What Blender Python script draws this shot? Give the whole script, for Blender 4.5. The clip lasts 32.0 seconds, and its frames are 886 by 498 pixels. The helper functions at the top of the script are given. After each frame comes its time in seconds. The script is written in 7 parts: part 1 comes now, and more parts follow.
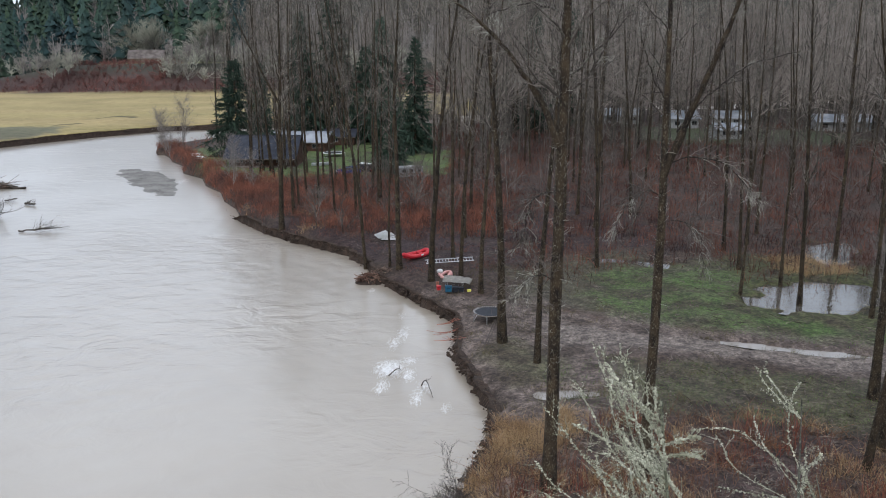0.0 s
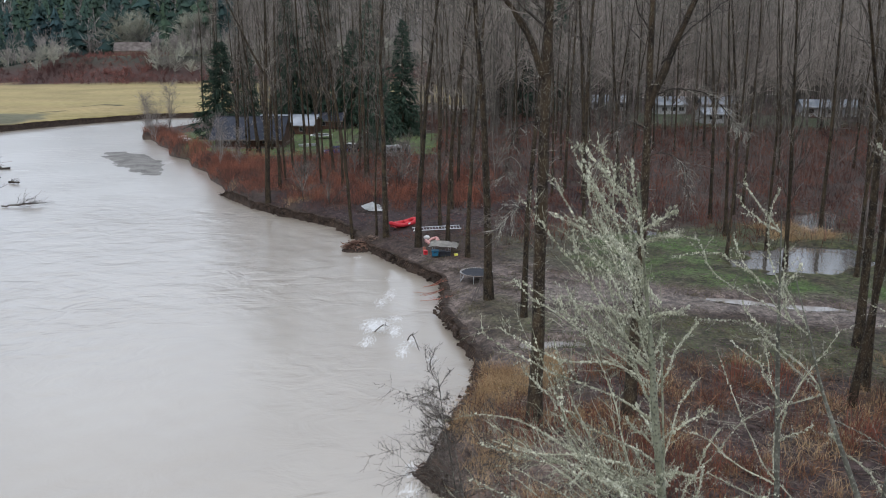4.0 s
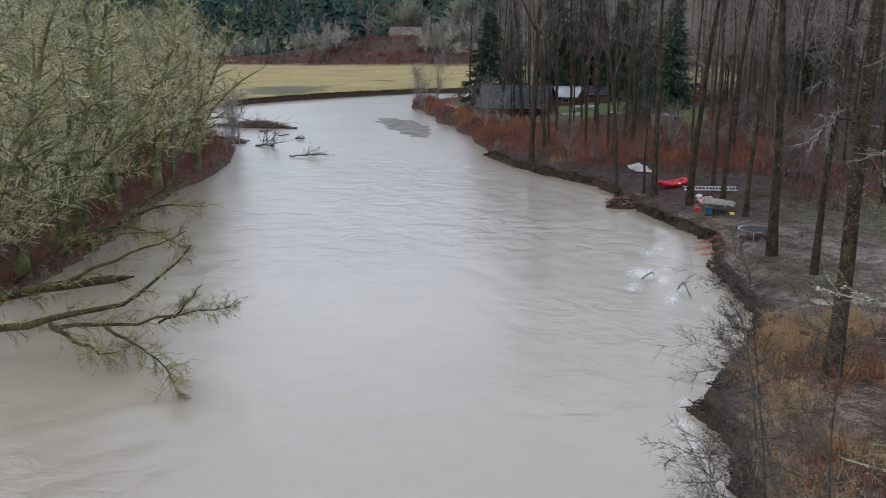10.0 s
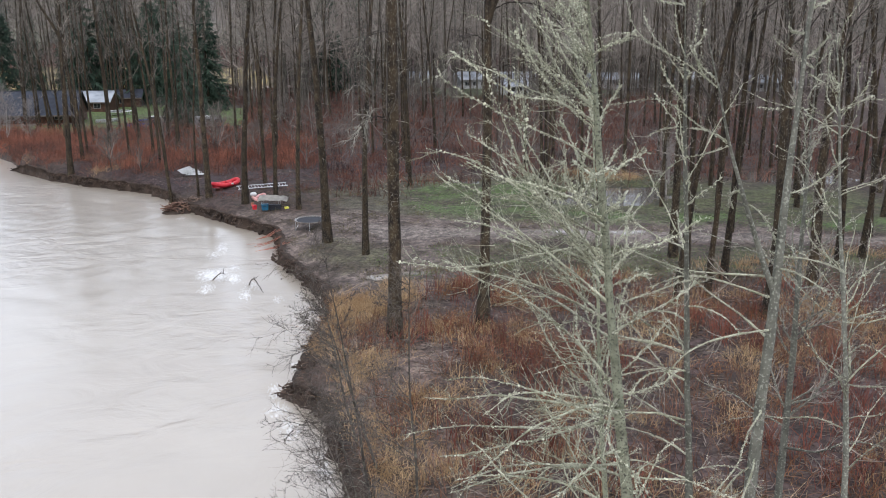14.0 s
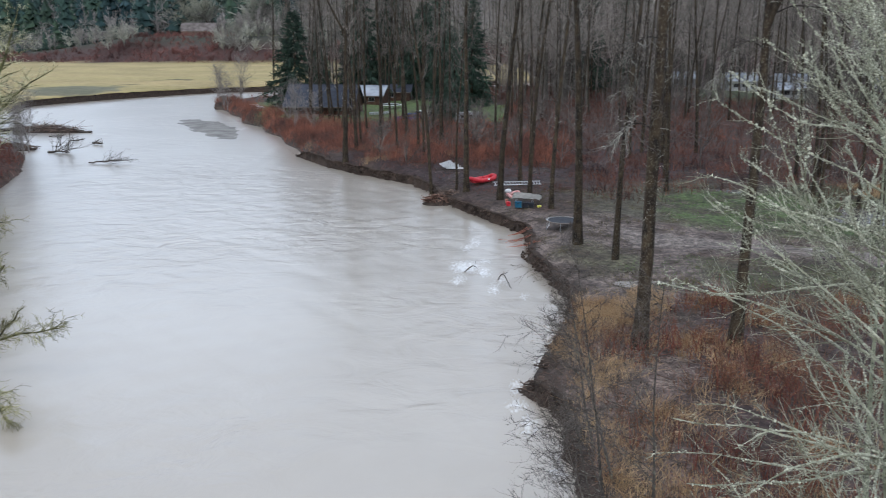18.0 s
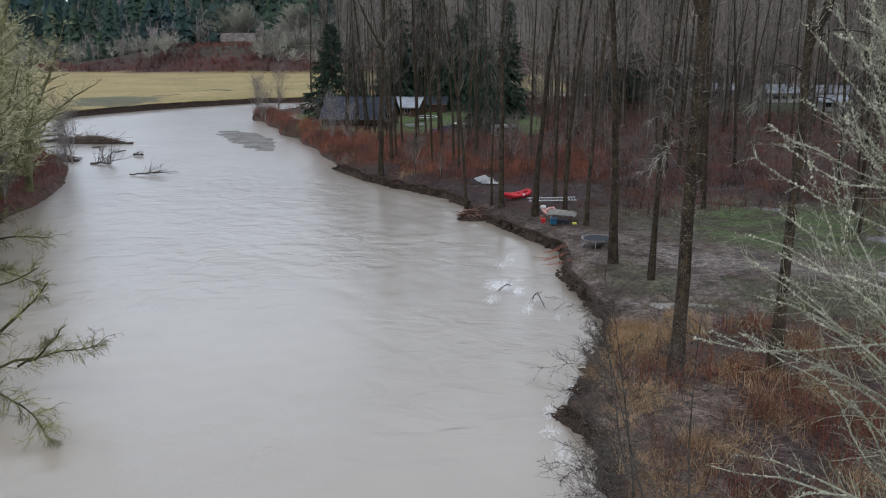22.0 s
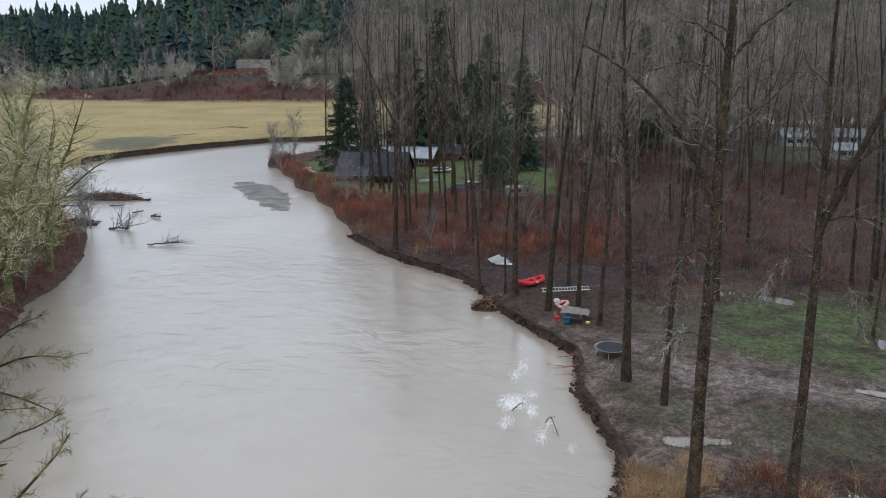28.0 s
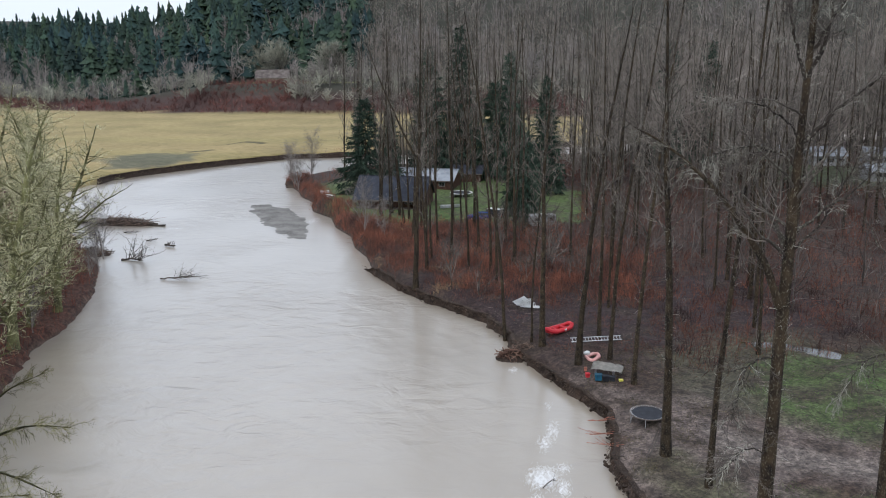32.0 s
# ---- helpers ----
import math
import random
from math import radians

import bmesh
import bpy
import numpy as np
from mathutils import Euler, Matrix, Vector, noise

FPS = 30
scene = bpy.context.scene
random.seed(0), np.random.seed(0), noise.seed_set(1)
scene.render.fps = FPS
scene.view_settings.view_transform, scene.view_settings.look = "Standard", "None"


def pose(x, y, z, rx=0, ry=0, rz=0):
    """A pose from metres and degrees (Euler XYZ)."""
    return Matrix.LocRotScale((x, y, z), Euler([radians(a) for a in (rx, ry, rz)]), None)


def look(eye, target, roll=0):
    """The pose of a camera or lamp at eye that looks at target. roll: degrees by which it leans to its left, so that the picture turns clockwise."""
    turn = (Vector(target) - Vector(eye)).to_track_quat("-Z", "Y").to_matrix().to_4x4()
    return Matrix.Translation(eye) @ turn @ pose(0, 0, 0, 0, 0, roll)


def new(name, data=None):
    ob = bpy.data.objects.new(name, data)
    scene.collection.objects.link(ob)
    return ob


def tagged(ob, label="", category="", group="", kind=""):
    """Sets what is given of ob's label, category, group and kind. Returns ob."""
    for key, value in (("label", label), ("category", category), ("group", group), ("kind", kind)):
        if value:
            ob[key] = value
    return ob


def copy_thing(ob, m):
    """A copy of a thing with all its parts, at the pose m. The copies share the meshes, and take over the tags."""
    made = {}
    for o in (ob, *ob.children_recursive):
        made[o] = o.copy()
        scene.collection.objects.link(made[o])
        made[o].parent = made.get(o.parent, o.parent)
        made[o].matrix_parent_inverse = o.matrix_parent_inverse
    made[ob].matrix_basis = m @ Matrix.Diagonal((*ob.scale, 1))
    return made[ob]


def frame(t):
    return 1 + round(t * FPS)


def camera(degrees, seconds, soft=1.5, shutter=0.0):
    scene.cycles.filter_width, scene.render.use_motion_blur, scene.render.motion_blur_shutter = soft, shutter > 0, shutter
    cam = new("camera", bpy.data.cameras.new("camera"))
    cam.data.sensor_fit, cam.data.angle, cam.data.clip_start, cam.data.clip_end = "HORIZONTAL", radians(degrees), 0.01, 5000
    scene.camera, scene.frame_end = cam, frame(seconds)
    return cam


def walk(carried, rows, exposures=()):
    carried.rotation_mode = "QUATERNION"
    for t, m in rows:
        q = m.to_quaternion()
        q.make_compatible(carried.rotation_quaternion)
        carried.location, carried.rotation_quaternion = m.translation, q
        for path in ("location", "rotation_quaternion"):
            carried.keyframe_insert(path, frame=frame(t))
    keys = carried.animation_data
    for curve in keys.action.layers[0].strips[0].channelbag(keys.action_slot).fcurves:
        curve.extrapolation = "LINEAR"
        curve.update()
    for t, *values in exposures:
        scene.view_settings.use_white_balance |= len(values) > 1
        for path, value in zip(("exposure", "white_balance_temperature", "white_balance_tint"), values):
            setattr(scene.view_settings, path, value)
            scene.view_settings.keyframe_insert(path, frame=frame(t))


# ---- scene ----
# seconds, x, y, z, heading, pitch, roll
PATH = [
    (0, -0, -0, 26.32, 0.42, -14, 0.25),
    (0.5, 0.07, -0.15, 26.23, 0.21, -14, 0.28),
    (1, 0.15, -0.26, 26.14, 0.04, -14, 0.26),
    (1.5, 0.19, -0.3, 25.91, 0.34, -14, 0.25),
    (2, 0.19, -0.31, 25.42, 0.19, -14.03, 0.35),
    (2.5, 0.19, -0.36, 24.79, 0.06, -13.97, 0.27),
    (4.5, 0.25, -0.76, 22.1, -0.53, -14.14, 0.33),
    (5, 0.36, -0.84, 21.36, -0.64, -14.21, 0.47),
    (5.5, 0.51, -0.74, 20.85, -0.68, -14.28, 0.32),
    (6, 0.61, -0.56, 20.35, -0.69, -14.43, 0.23),
    (7.6, 0.89, -0.25, 19, -0.39, -14.56, 0.19),
    (8, 0.81, -0.21, 18.79, 14.62, -14.53, 0.08),
    (8.5, 0.63, -0.12, 18.63, 15.82, -14.5, 0.09),
    (9, 0.15, 0.01, 18.46, 16.05, -14.5, 0.24),
    (9.5, -0.69, 0.12, 18.34, 16.47, -14.52, 0.46),
    (10, -1.62, 0.05, 18.33, 16.91, -14.5, 0.49),
    (10.5, -2.25, -0.2, 18.37, 17.28, -14.44, 0.77),
    (11, -2.42, -0.59, 18.39, 8.36, -14.44, 0.51),
    (11.5, -2.54, -0.86, 18.45, 8.46, -14.42, 0.42),
    (12, -2.65, -1.06, 18.52, 8.54, -14.45, 0.31),
    (12.5, -2.72, -1.24, 18.59, -6.98, -14.7, 0.88),
    (13, -2.57, -1.46, 18.64, -13.05, -14.58, 0.18),
    (13.5, -2.55, -1.58, 18.69, -13.52, -14.6, 0.11),
    (14, -2.59, -1.62, 18.75, -14.02, -14.67, 0.14),
    (14.5, -2.62, -1.66, 18.82, -14.37, -14.72, -0.01),
    (16.5, -2.58, -1.86, 18.92, -15.57, -14.74, 0.07),
    (17, -2.66, -1.88, 19, -15.87, -14.72, -0.16),
    (17.5, -2.83, -1.88, 19.12, -4.24, -14.89, -0.08),
    (18, -2.9, -1.95, 19.17, 3.37, -14.84, 0.04),
    (18.5, -2.91, -2.04, 19.2, 4.38, -14.76, 0.09),
    (19, -2.89, -2.1, 19.2, 4.74, -14.72, 0.08),
    (19.5, -2.85, -2.01, 19.29, 4.99, -14.72, 0.14),
    (20, -2.85, -1.92, 19.35, 5.18, -14.73, 0.12),
    (20.5, -2.87, -1.81, 19.39, 5.33, -14.37, 0.16),
    (21, -2.93, -1.69, 19.48, 5.49, -14.35, 0.2),
    (21.5, -2.9, -1.76, 19.57, 5.65, -14.36, 0.22),
    (22, -2.92, -1.79, 20, 5.78, -14.3, 0.13),
    (22.5, -2.96, -1.79, 20.75, 5.86, -14.22, 0.08),
    (23, -2.99, -1.69, 21.65, 6, -14.21, 0.05),
    (23.5, -3.02, -1.56, 22.53, 6.16, -14.16, 0.12),
    (24, -3.04, -1.43, 23.38, 6.25, -14.03, 0.14),
    (24.5, -3.03, -1.34, 24.26, 6.34, -13.97, 0.22),
    (25, -3.03, -1.3, 25.08, 6.45, -13.9, 0.23),
    (25.5, -3.04, -1.25, 25.87, 6.5, -13.79, 0.22),
    (27.5, -2.97, -0.93, 28.67, 6.66, -13.7, 0.2),
    (28, -3.12, -0.34, 28.93, 6.7, -13.62, 0.27),
    (28.5, -3.37, 0.72, 28.97, 6.77, -13.49, 0.25),
    (29, -3.66, 2.03, 28.96, 6.84, -13.42, 0.18),
    (29.5, -3.94, 3.29, 28.98, 6.91, -13.33, 0.11),
    (30, -4.14, 4.31, 29.25, 7.68, -13.42, 0.15),
    (30.5, -4.25, 4.91, 29.83, 7.78, -13.42, 0.07),
    (31, -4.31, 5.19, 30.65, 7.84, -13.4, 0.15),
    (31.5, -4.31, 5.27, 31.49, 7.93, -13.4, 0.27),
    (32, -4.33, 5.27, 32.34, 7.96, -13.37, 0.39),
]
cam = camera(56.02, 32.0, soft=1.0, shutter=0.4)
EXPOSURES = [  # seconds, stops, kelvin, tint
    (0, 0.2, 6500, 10), (2.5, 0.18, 6500, 10), (6, 0.16, 6500, 10), (7.6, 0.08, 6500, 10), (8.0, 0.02, 6500, 10), (10.5, -0.07, 6500, 10), (12.2, -0.05, 6500, 10), (12.8, 0.04, 6500, 10), (13.1, 0.2, 6500, 11),
    (14.0, 0.63, 6600, 12), (17.2, 0.6, 6350, 9), (18.2, 0.13, 6150, 9), (18.6, -0.12, 6150, 9), (20, -0.13, 6250, 10), (21, -0.13, 6400, 10), (22, -0.12, 6450, 10), (24, -0.08, 6500, 10), (28, 0.0, 6500, 10), (30, -0.01, 6500, 10), (31, 0.1, 6500, 10), (32, 0.15, 6500, 10)]
walk(cam, [(t, pose(x, y, z, 90 + p, r, w)) for t, x, y, z, w, p, r in PATH], EXPOSURES)

# ---- light: a bright overcast winter sky with a wide, weak sun behind it ----
world = bpy.data.worlds.new("overcast_sky")
scene.world = world
world.use_nodes = True
wn, wl = world.node_tree.nodes, world.node_tree.links
wn.clear()
sky = wn.new("ShaderNodeTexSky")
sky.sky_type, sky.sun_disc = "NISHITA", False
sky.sun_elevation, sky.sun_rotation = radians(38), radians(200)
sky.dust_density, sky.ozone_density = 4.0, 1.5
cloud = wn.new("ShaderNodeMix")
cloud.data_type = "RGBA"
cloud.inputs[0].default_value = 0.82
cloud.inputs[7].default_value = (8.2, 9.1, 10.6, 1)
bg = wn.new("ShaderNodeBackground")
bg.inputs[1].default_value = 0.112
wout = wn.new("ShaderNodeOutputWorld")
wl.new(sky.outputs[0], cloud.inputs[6])
wl.new(cloud.outputs[2], bg.inputs[0])
wl.new(bg.outputs[0], wout.inputs[0])
sun_data = bpy.data.lights.new("sun", "SUN")
sun_data.energy, sun_data.angle, sun_data.color = 0.7, radians(25), (1.0, 0.97, 0.93)
sun = new("sun", sun_data)
sun.matrix_world = look((0, 0, 200), (25, 110, 0))


# ---- materials ----
def shade(name, c1, c2, scale=4.0, rough=0.8, bump=0.3, fine=40.0, c3=None, spec=0.3, metal=0.0, vary=0.12, attr="", stretch=1.0, fleck=1.0):
    """A two-scale noise material: c1 to c2 by broad noise, c3 as fine flecks, bump from the fine noise."""
    m = bpy.data.materials.new(name)
    m.use_nodes = True
    nt = m.node_tree
    n, k = nt.nodes, nt.links
    bs = n["Principled BSDF"]
    tc, mp = n.new("ShaderNodeTexCoord"), n.new("ShaderNodeMapping")
    mp.inputs[3].default_value = (1, 1, stretch)
    k.new(tc.outputs["Object"], mp.inputs[0])
    a, b = n.new("ShaderNodeTexNoise"), n.new("ShaderNodeTexNoise")
    a.inputs["Scale"].default_value, b.inputs["Scale"].default_value = scale, fine
    a.inputs["Detail"].default_value, b.inputs["Detail"].default_value = 4, 4
    k.new(mp.outputs[0], a.inputs[0]), k.new(mp.outputs[0], b.inputs[0])
    mix = n.new("ShaderNodeMix")
    mix.data_type = "RGBA"
    ra = n.new("ShaderNodeMapRange")
    ra.inputs[1].default_value, ra.inputs[2].default_value = 0.35, 0.65
    k.new(a.outputs[0], ra.inputs[0]), k.new(ra.outputs[0], mix.inputs[0])
    mix.inputs[6].default_value, mix.inputs[7].default_value = (*c1, 1), (*c2, 1)
    col = mix.outputs[2]
    if attr:
        at = n.new("ShaderNodeAttribute")
        at.attribute_name = attr
        mu = n.new("ShaderNodeMix")
        mu.data_type, mu.blend_type = "RGBA", "MULTIPLY"
        mu.inputs[0].default_value = 1
        k.new(col, mu.inputs[6]), k.new(at.outputs[0], mu.inputs[7])
        col = mu.outputs[2]
    if c3:
        rb = n.new("ShaderNodeMapRange")
        rb.inputs[1].default_value, rb.inputs[2].default_value = 0.54, 0.64
        rb.inputs[4].default_value = fleck
        m3 = n.new("ShaderNodeMix")
        m3.data_type = "RGBA"
        m3.inputs[7].default_value = (*c3, 1)
        k.new(b.outputs[0], rb.inputs[0]), k.new(rb.outputs[0], m3.inputs[0]), k.new(col, m3.inputs[6])
        col = m3.outputs[2]
    if vary:
        oi, hs = n.new("ShaderNodeObjectInfo"), n.new("ShaderNodeHueSaturation")
        rv = n.new("ShaderNodeMapRange")
        rv.inputs[3].default_value, rv.inputs[4].default_value = 1 - 2 * vary, 1 + 2 * vary
        k.new(oi.outputs["Random"], rv.inputs[0]), k.new(rv.outputs[0], hs.inputs["Value"]), k.new(col, hs.inputs["Color"])
        col = hs.outputs[0]
    k.new(col, bs.inputs["Base Color"])
    bs.inputs["Roughness"].default_value, bs.inputs["Metallic"].default_value = rough, metal
    bs.inputs["Specular IOR Level"].default_value = spec
    if bump:
        bp = n.new("ShaderNodeBump")
        bp.inputs["Strength"].default_value, bp.inputs["Distance"].default_value = bump, 0.05
        k.new(b.outputs[0], bp.inputs["Height"]), k.new(bp.outputs[0], bs.inputs["Normal"])
    return m


def island(m, low=0.7, high=1.3):
    """Lets every loose piece of a joined mesh differ a little in brightness."""
    n, k = m.node_tree.nodes, m.node_tree.links
    bs = n["Principled BSDF"]
    src = bs.inputs["Base Color"].links[0].from_socket
    g, r, h = n.new("ShaderNodeNewGeometry"), n.new("ShaderNodeMapRange"), n.new("ShaderNodeHueSaturation")
    r.inputs[3].default_value, r.inputs[4].default_value = low, high
    k.new(g.outputs["Random Per Island"], r.inputs[0]), k.new(r.outputs[0], h.inputs["Value"]), k.new(src, h.inputs["Color"])
    k.new(h.outputs[0], bs.inputs["Base Color"])
    return m


GROUND = shade("ground_soil", (0.58, 0.56, 0.56), (1.42, 1.37, 1.32), 1.3, 0.85, 1.0, 7.0, (0.075, 0.055, 0.045), vary=0, attr="zone", fleck=0.75)


def speckle(m, scale, low, high, stretch=1.0):
    """Fine, hard-edged litter over a surface: a second noise that multiplies its colour."""
    n, k = m.node_tree.nodes, m.node_tree.links
    bs = n["Principled BSDF"]
    src = bs.inputs["Base Color"].links[0].from_socket
    tc, mp, nz, rg, hs = (n.new("ShaderNode" + t) for t in ("TexCoord", "Mapping", "TexNoise", "MapRange", "HueSaturation"))
    mp.inputs[3].default_value = (1, stretch, 1)
    nz.inputs["Scale"].default_value, nz.inputs["Detail"].default_value, nz.inputs["Roughness"].default_value = scale, 6, 0.7
    rg.inputs[1].default_value, rg.inputs[2].default_value = 0.38, 0.64
    rg.inputs[3].default_value, rg.inputs[4].default_value = low, high
    k.new(tc.outputs["Object"], mp.inputs[0]), k.new(mp.outputs[0], nz.inputs[0]), k.new(nz.outputs[0], rg.inputs[0])
    k.new(rg.outputs[0], hs.inputs["Value"]), k.new(src, hs.inputs["Color"]), k.new(hs.outputs[0], bs.inputs["Base Color"])
    return m


speckle(GROUND, 3.4, 0.5, 1.45)
FIELDSOIL = shade("pale_field_stubble", (0.88, 0.88, 0.86), (1.14, 1.12, 1.1), 0.05, 0.95, 0.3, 0.6, vary=0, attr="zone")
BANK = shade("cut_bank_soil", (0.028, 0.02, 0.016), (0.062, 0.042, 0.032), 1.2, 0.9, 0.9, 9.0, (0.085, 0.065, 0.05), vary=0)
speckle(FIELDSOIL, 0.35, 0.8, 1.2, 3.0)
GRAVEL = shade("river_gravel", (0.13, 0.122, 0.112), (0.24, 0.228, 0.21), 0.35, 0.8, 0.8, 6.0, (0.28, 0.27, 0.255), vary=0)
BARK = shade("dark_wet_bark", (0.013, 0.009, 0.007), (0.062, 0.044, 0.026), 2.2, 0.9, 0.9, 13.0, (0.19, 0.175, 0.125), stretch=0.6, fleck=0.38)
LIMB = shade("grey_limb_bark", (0.05, 0.043, 0.037), (0.115, 0.1, 0.086), 1.0, 0.9, 0.4, 8.0, (0.2, 0.2, 0.16))
LICHLIMB = shade("lichen_flecked_limb", (0.018, 0.014, 0.012), (0.055, 0.045, 0.036), 1.2, 0.9, 0.6, 9.0, (0.34, 0.33, 0.28), fleck=0.45)
PALETWIG = island(shade("lichen_pale_shoots", (0.16, 0.15, 0.125), (0.46, 0.45, 0.39), 0.4, 0.95, 0, 8.0), 0.4, 1.4)
DARKTWIG = island(shade("dark_twigs", (0.07, 0.06, 0.052), (0.19, 0.165, 0.145), 0.6, 0.9, 0, 8.0), 0.5, 1.4)
TWIG = island(shade("bare_twigs", (0.13, 0.112, 0.098), (0.34, 0.3, 0.262), 0.5, 0.9, 0, 8.0), 0.5, 1.5)
MOSSBARK = shade("mossy_bark", (0.07, 0.064, 0.036), (0.19, 0.19, 0.085), 0.8, 0.95, 0.9, 9.0, (0.34, 0.35, 0.17), fleck=0.7)
MOSSTWIG = island(shade("mossy_twigs", (0.3, 0.285, 0.15), (0.68, 0.655, 0.45), 0.5, 0.95, 0, 8.0), 0.7, 1.4)
ALDERBARK = shade("grey_alder_bark", (0.11, 0.11, 0.09), (0.2, 0.2, 0.165), 2.5, 0.95, 0.9, 16.0, (0.33, 0.34, 0.28))
FALLENBARK = shade("dark_mossy_bark", (0.022, 0.019, 0.012), (0.07, 0.065, 0.026), 1.5, 0.95, 0.9, 10.0, (0.17, 0.175, 0.06), fleck=0.6)
FALLENTWIG = island(shade("olive_twigs", (0.095, 0.09, 0.048), (0.29, 0.272, 0.135), 0.8, 0.95, 0, 8.0), 0.5, 1.5)
BRACKEN = island(shade("dead_bracken", (0.15, 0.06, 0.032), (0.33, 0.165, 0.08), 0.5, 0.9, 0, 6.0), 0.5, 1.5)
LICHBARK = shade("lichen_crusted_bark", (0.2, 0.21, 0.145), (0.38, 0.4, 0.29), 3.0, 0.95, 0.9, 22.0, (0.1, 0.1, 0.08))
LICHTWIG = island(shade("lichen_twigs", (0.24, 0.245, 0.165), (0.54, 0.545, 0.42), 2.0, 0.95, 0.4, 30.0, (0.12, 0.105, 0.085)), 0.5, 1.3)
LICHEN = island(shade("pale_lichen", (0.34, 0.35, 0.25), (0.64, 0.645, 0.52), 3.0, 0.95, 0.3, 30.0), 0.6, 1.25)
CATKIN = shade("dark_catkins", (0.035, 0.028, 0.024), (0.07, 0.055, 0.045), 3.0, 0.9, 0, 20.0)
REDSTEM = island(shade("red_brush_stems", (0.088, 0.05, 0.045), (0.36, 0.138, 0.085), 0.3, 0.85, 0, 6.0), 0.45, 1.5)
WESTSTEM = island(shade("rust_red_stems", (0.14, 0.045, 0.034), (0.3, 0.105, 0.07), 0.2, 0.85, 0, 6.0), 0.5, 1.4)
DUSKSTEM = island(shade("dusky_red_stems", (0.036, 0.023, 0.021), (0.2, 0.078, 0.05), 0.25, 0.85, 0, 6.0), 0.5, 1.5)
ROOTWOOD = island(shade("torn_roots", (0.06, 0.042, 0.034), (0.24, 0.17, 0.135), 1.2, 0.9, 0, 6.0), 0.5, 1.4)
LITTERWOOD = island(shade("fallen_twigs", (0.045, 0.034, 0.03), (0.2, 0.165, 0.14), 0.7, 0.9, 0, 6.0), 0.4, 1.5)
BROWNSTEM = island(shade("brown_bramble_stems", (0.085, 0.042, 0.03), (0.24, 0.125, 0.08), 0.35, 0.85, 0, 6.0), 0.55, 1.4)
TANGRASS = island(shade("dry_tan_grass", (0.34, 0.215, 0.115), (0.57, 0.405, 0.235), 0.5, 0.9, 0, 6.0), 0.6, 1.3)
DULLGRASS = island(shade("drowned_grass", (0.06, 0.06, 0.03), (0.17, 0.145, 0.07), 0.5, 0.9, 0, 6.0), 0.5, 1.4)
GREENGRASS = island(shade("winter_grass", (0.06, 0.11, 0.028), (0.135, 0.215, 0.06), 0.3, 0.9, 0, 6.0), 0.6, 1.35)
NEEDLE = island(shade("conifer_needles", (0.02, 0.04, 0.027), (0.05, 0.08, 0.056), 0.6, 0.9, 0, 9.0), 0.5, 1.5)
FARNEEDLE = shade("far_conifers", (0.75, 0.8, 0.95), (1.2, 1.15, 0.95), 0.02, 0.95, 0.6, 0.5, (0.016, 0.03, 0.028), vary=0, attr="tone", fleck=0.75)
BACKTWIG = island(shade("back_wood_twigs", (0.178, 0.154, 0.133), (0.335, 0.295, 0.26), 0.03, 0.95, 0, 0.5), 0.65, 1.2)
FARGREY = island(shade("far_bare_wood", (0.2, 0.178, 0.165), (0.33, 0.3, 0.28), 0.012, 0.95, 0, 0.5), 0.6, 1.4)
FARRED = island(shade("far_red_brush", (0.06, 0.03, 0.028), (0.17, 0.075, 0.062), 0.05, 0.95, 0, 0.4), 0.4, 1.6)
FARPALE = island(shade("far_lichen_shrubs", (0.19, 0.175, 0.155), (0.42, 0.42, 0.34), 0.06, 0.95, 0, 0.4), 0.6, 1.3)
ROOTPALE = island(shade("torn_pale_roots", (0.11, 0.058, 0.043), (0.27, 0.168, 0.125), 1.2, 0.9, 0, 6.0), 0.5, 1.4)
DRIFT = shade("wet_driftwood", (0.05, 0.042, 0.036), (0.12, 0.1, 0.085), 2.0, 0.8, 0.6, 14.0)
ROOFDARK = shade("dark_grey_shingles", (0.02, 0.023, 0.033), (0.036, 0.041, 0.055), 1.0, 0.75, 0.4, 14.0)
WALLBROWN = shade("brown_stained_boards", (0.07, 0.035, 0.025), (0.12, 0.065, 0.045), 1.5, 0.8, 0.3, 12.0)
OLDROOF = shade("weathered_roof_boards", (0.07, 0.056, 0.05), (0.15, 0.13, 0.12), 0.4, 0.8, 0.3, 5.0)
WALLWHITE = shade("weathered_white_paint", (0.28, 0.285, 0.29), (0.44, 0.445, 0.45), 0.8, 0.6, 0.1, 12.0)
ROOFPALE = shade("pale_metal_roof", (0.19, 0.215, 0.25), (0.42, 0.45, 0.49), 0.35, 0.4, 0.1, 8.0, metal=0.1)
TIMBER = shade("grey_timber", (0.12, 0.1, 0.085), (0.2, 0.17, 0.15), 2.0, 0.8, 0.3, 14.0)
GLASSDARK = shade("dark_window_glass", (0.02, 0.022, 0.026), (0.035, 0.037, 0.04), 1.0, 0.08, 0, 10.0, spec=0.6, vary=0)
REDRUBBER = shade("red_raft_fabric", (0.5, 0.022, 0.035), (0.62, 0.045, 0.055), 2.0, 0.45, 0.1, 18.0, vary=0)
WHITEPLASTIC = shade("white_plastic", (0.68, 0.69, 0.68), (0.78, 0.79, 0.79), 2.0, 0.5, 0.1, 20.0, vary=0.05)
BLACKMAT = shade("black_jump_mat", (0.016, 0.018, 0.024), (0.03, 0.033, 0.042), 2.0, 0.6, 0.1, 30.0, vary=0)
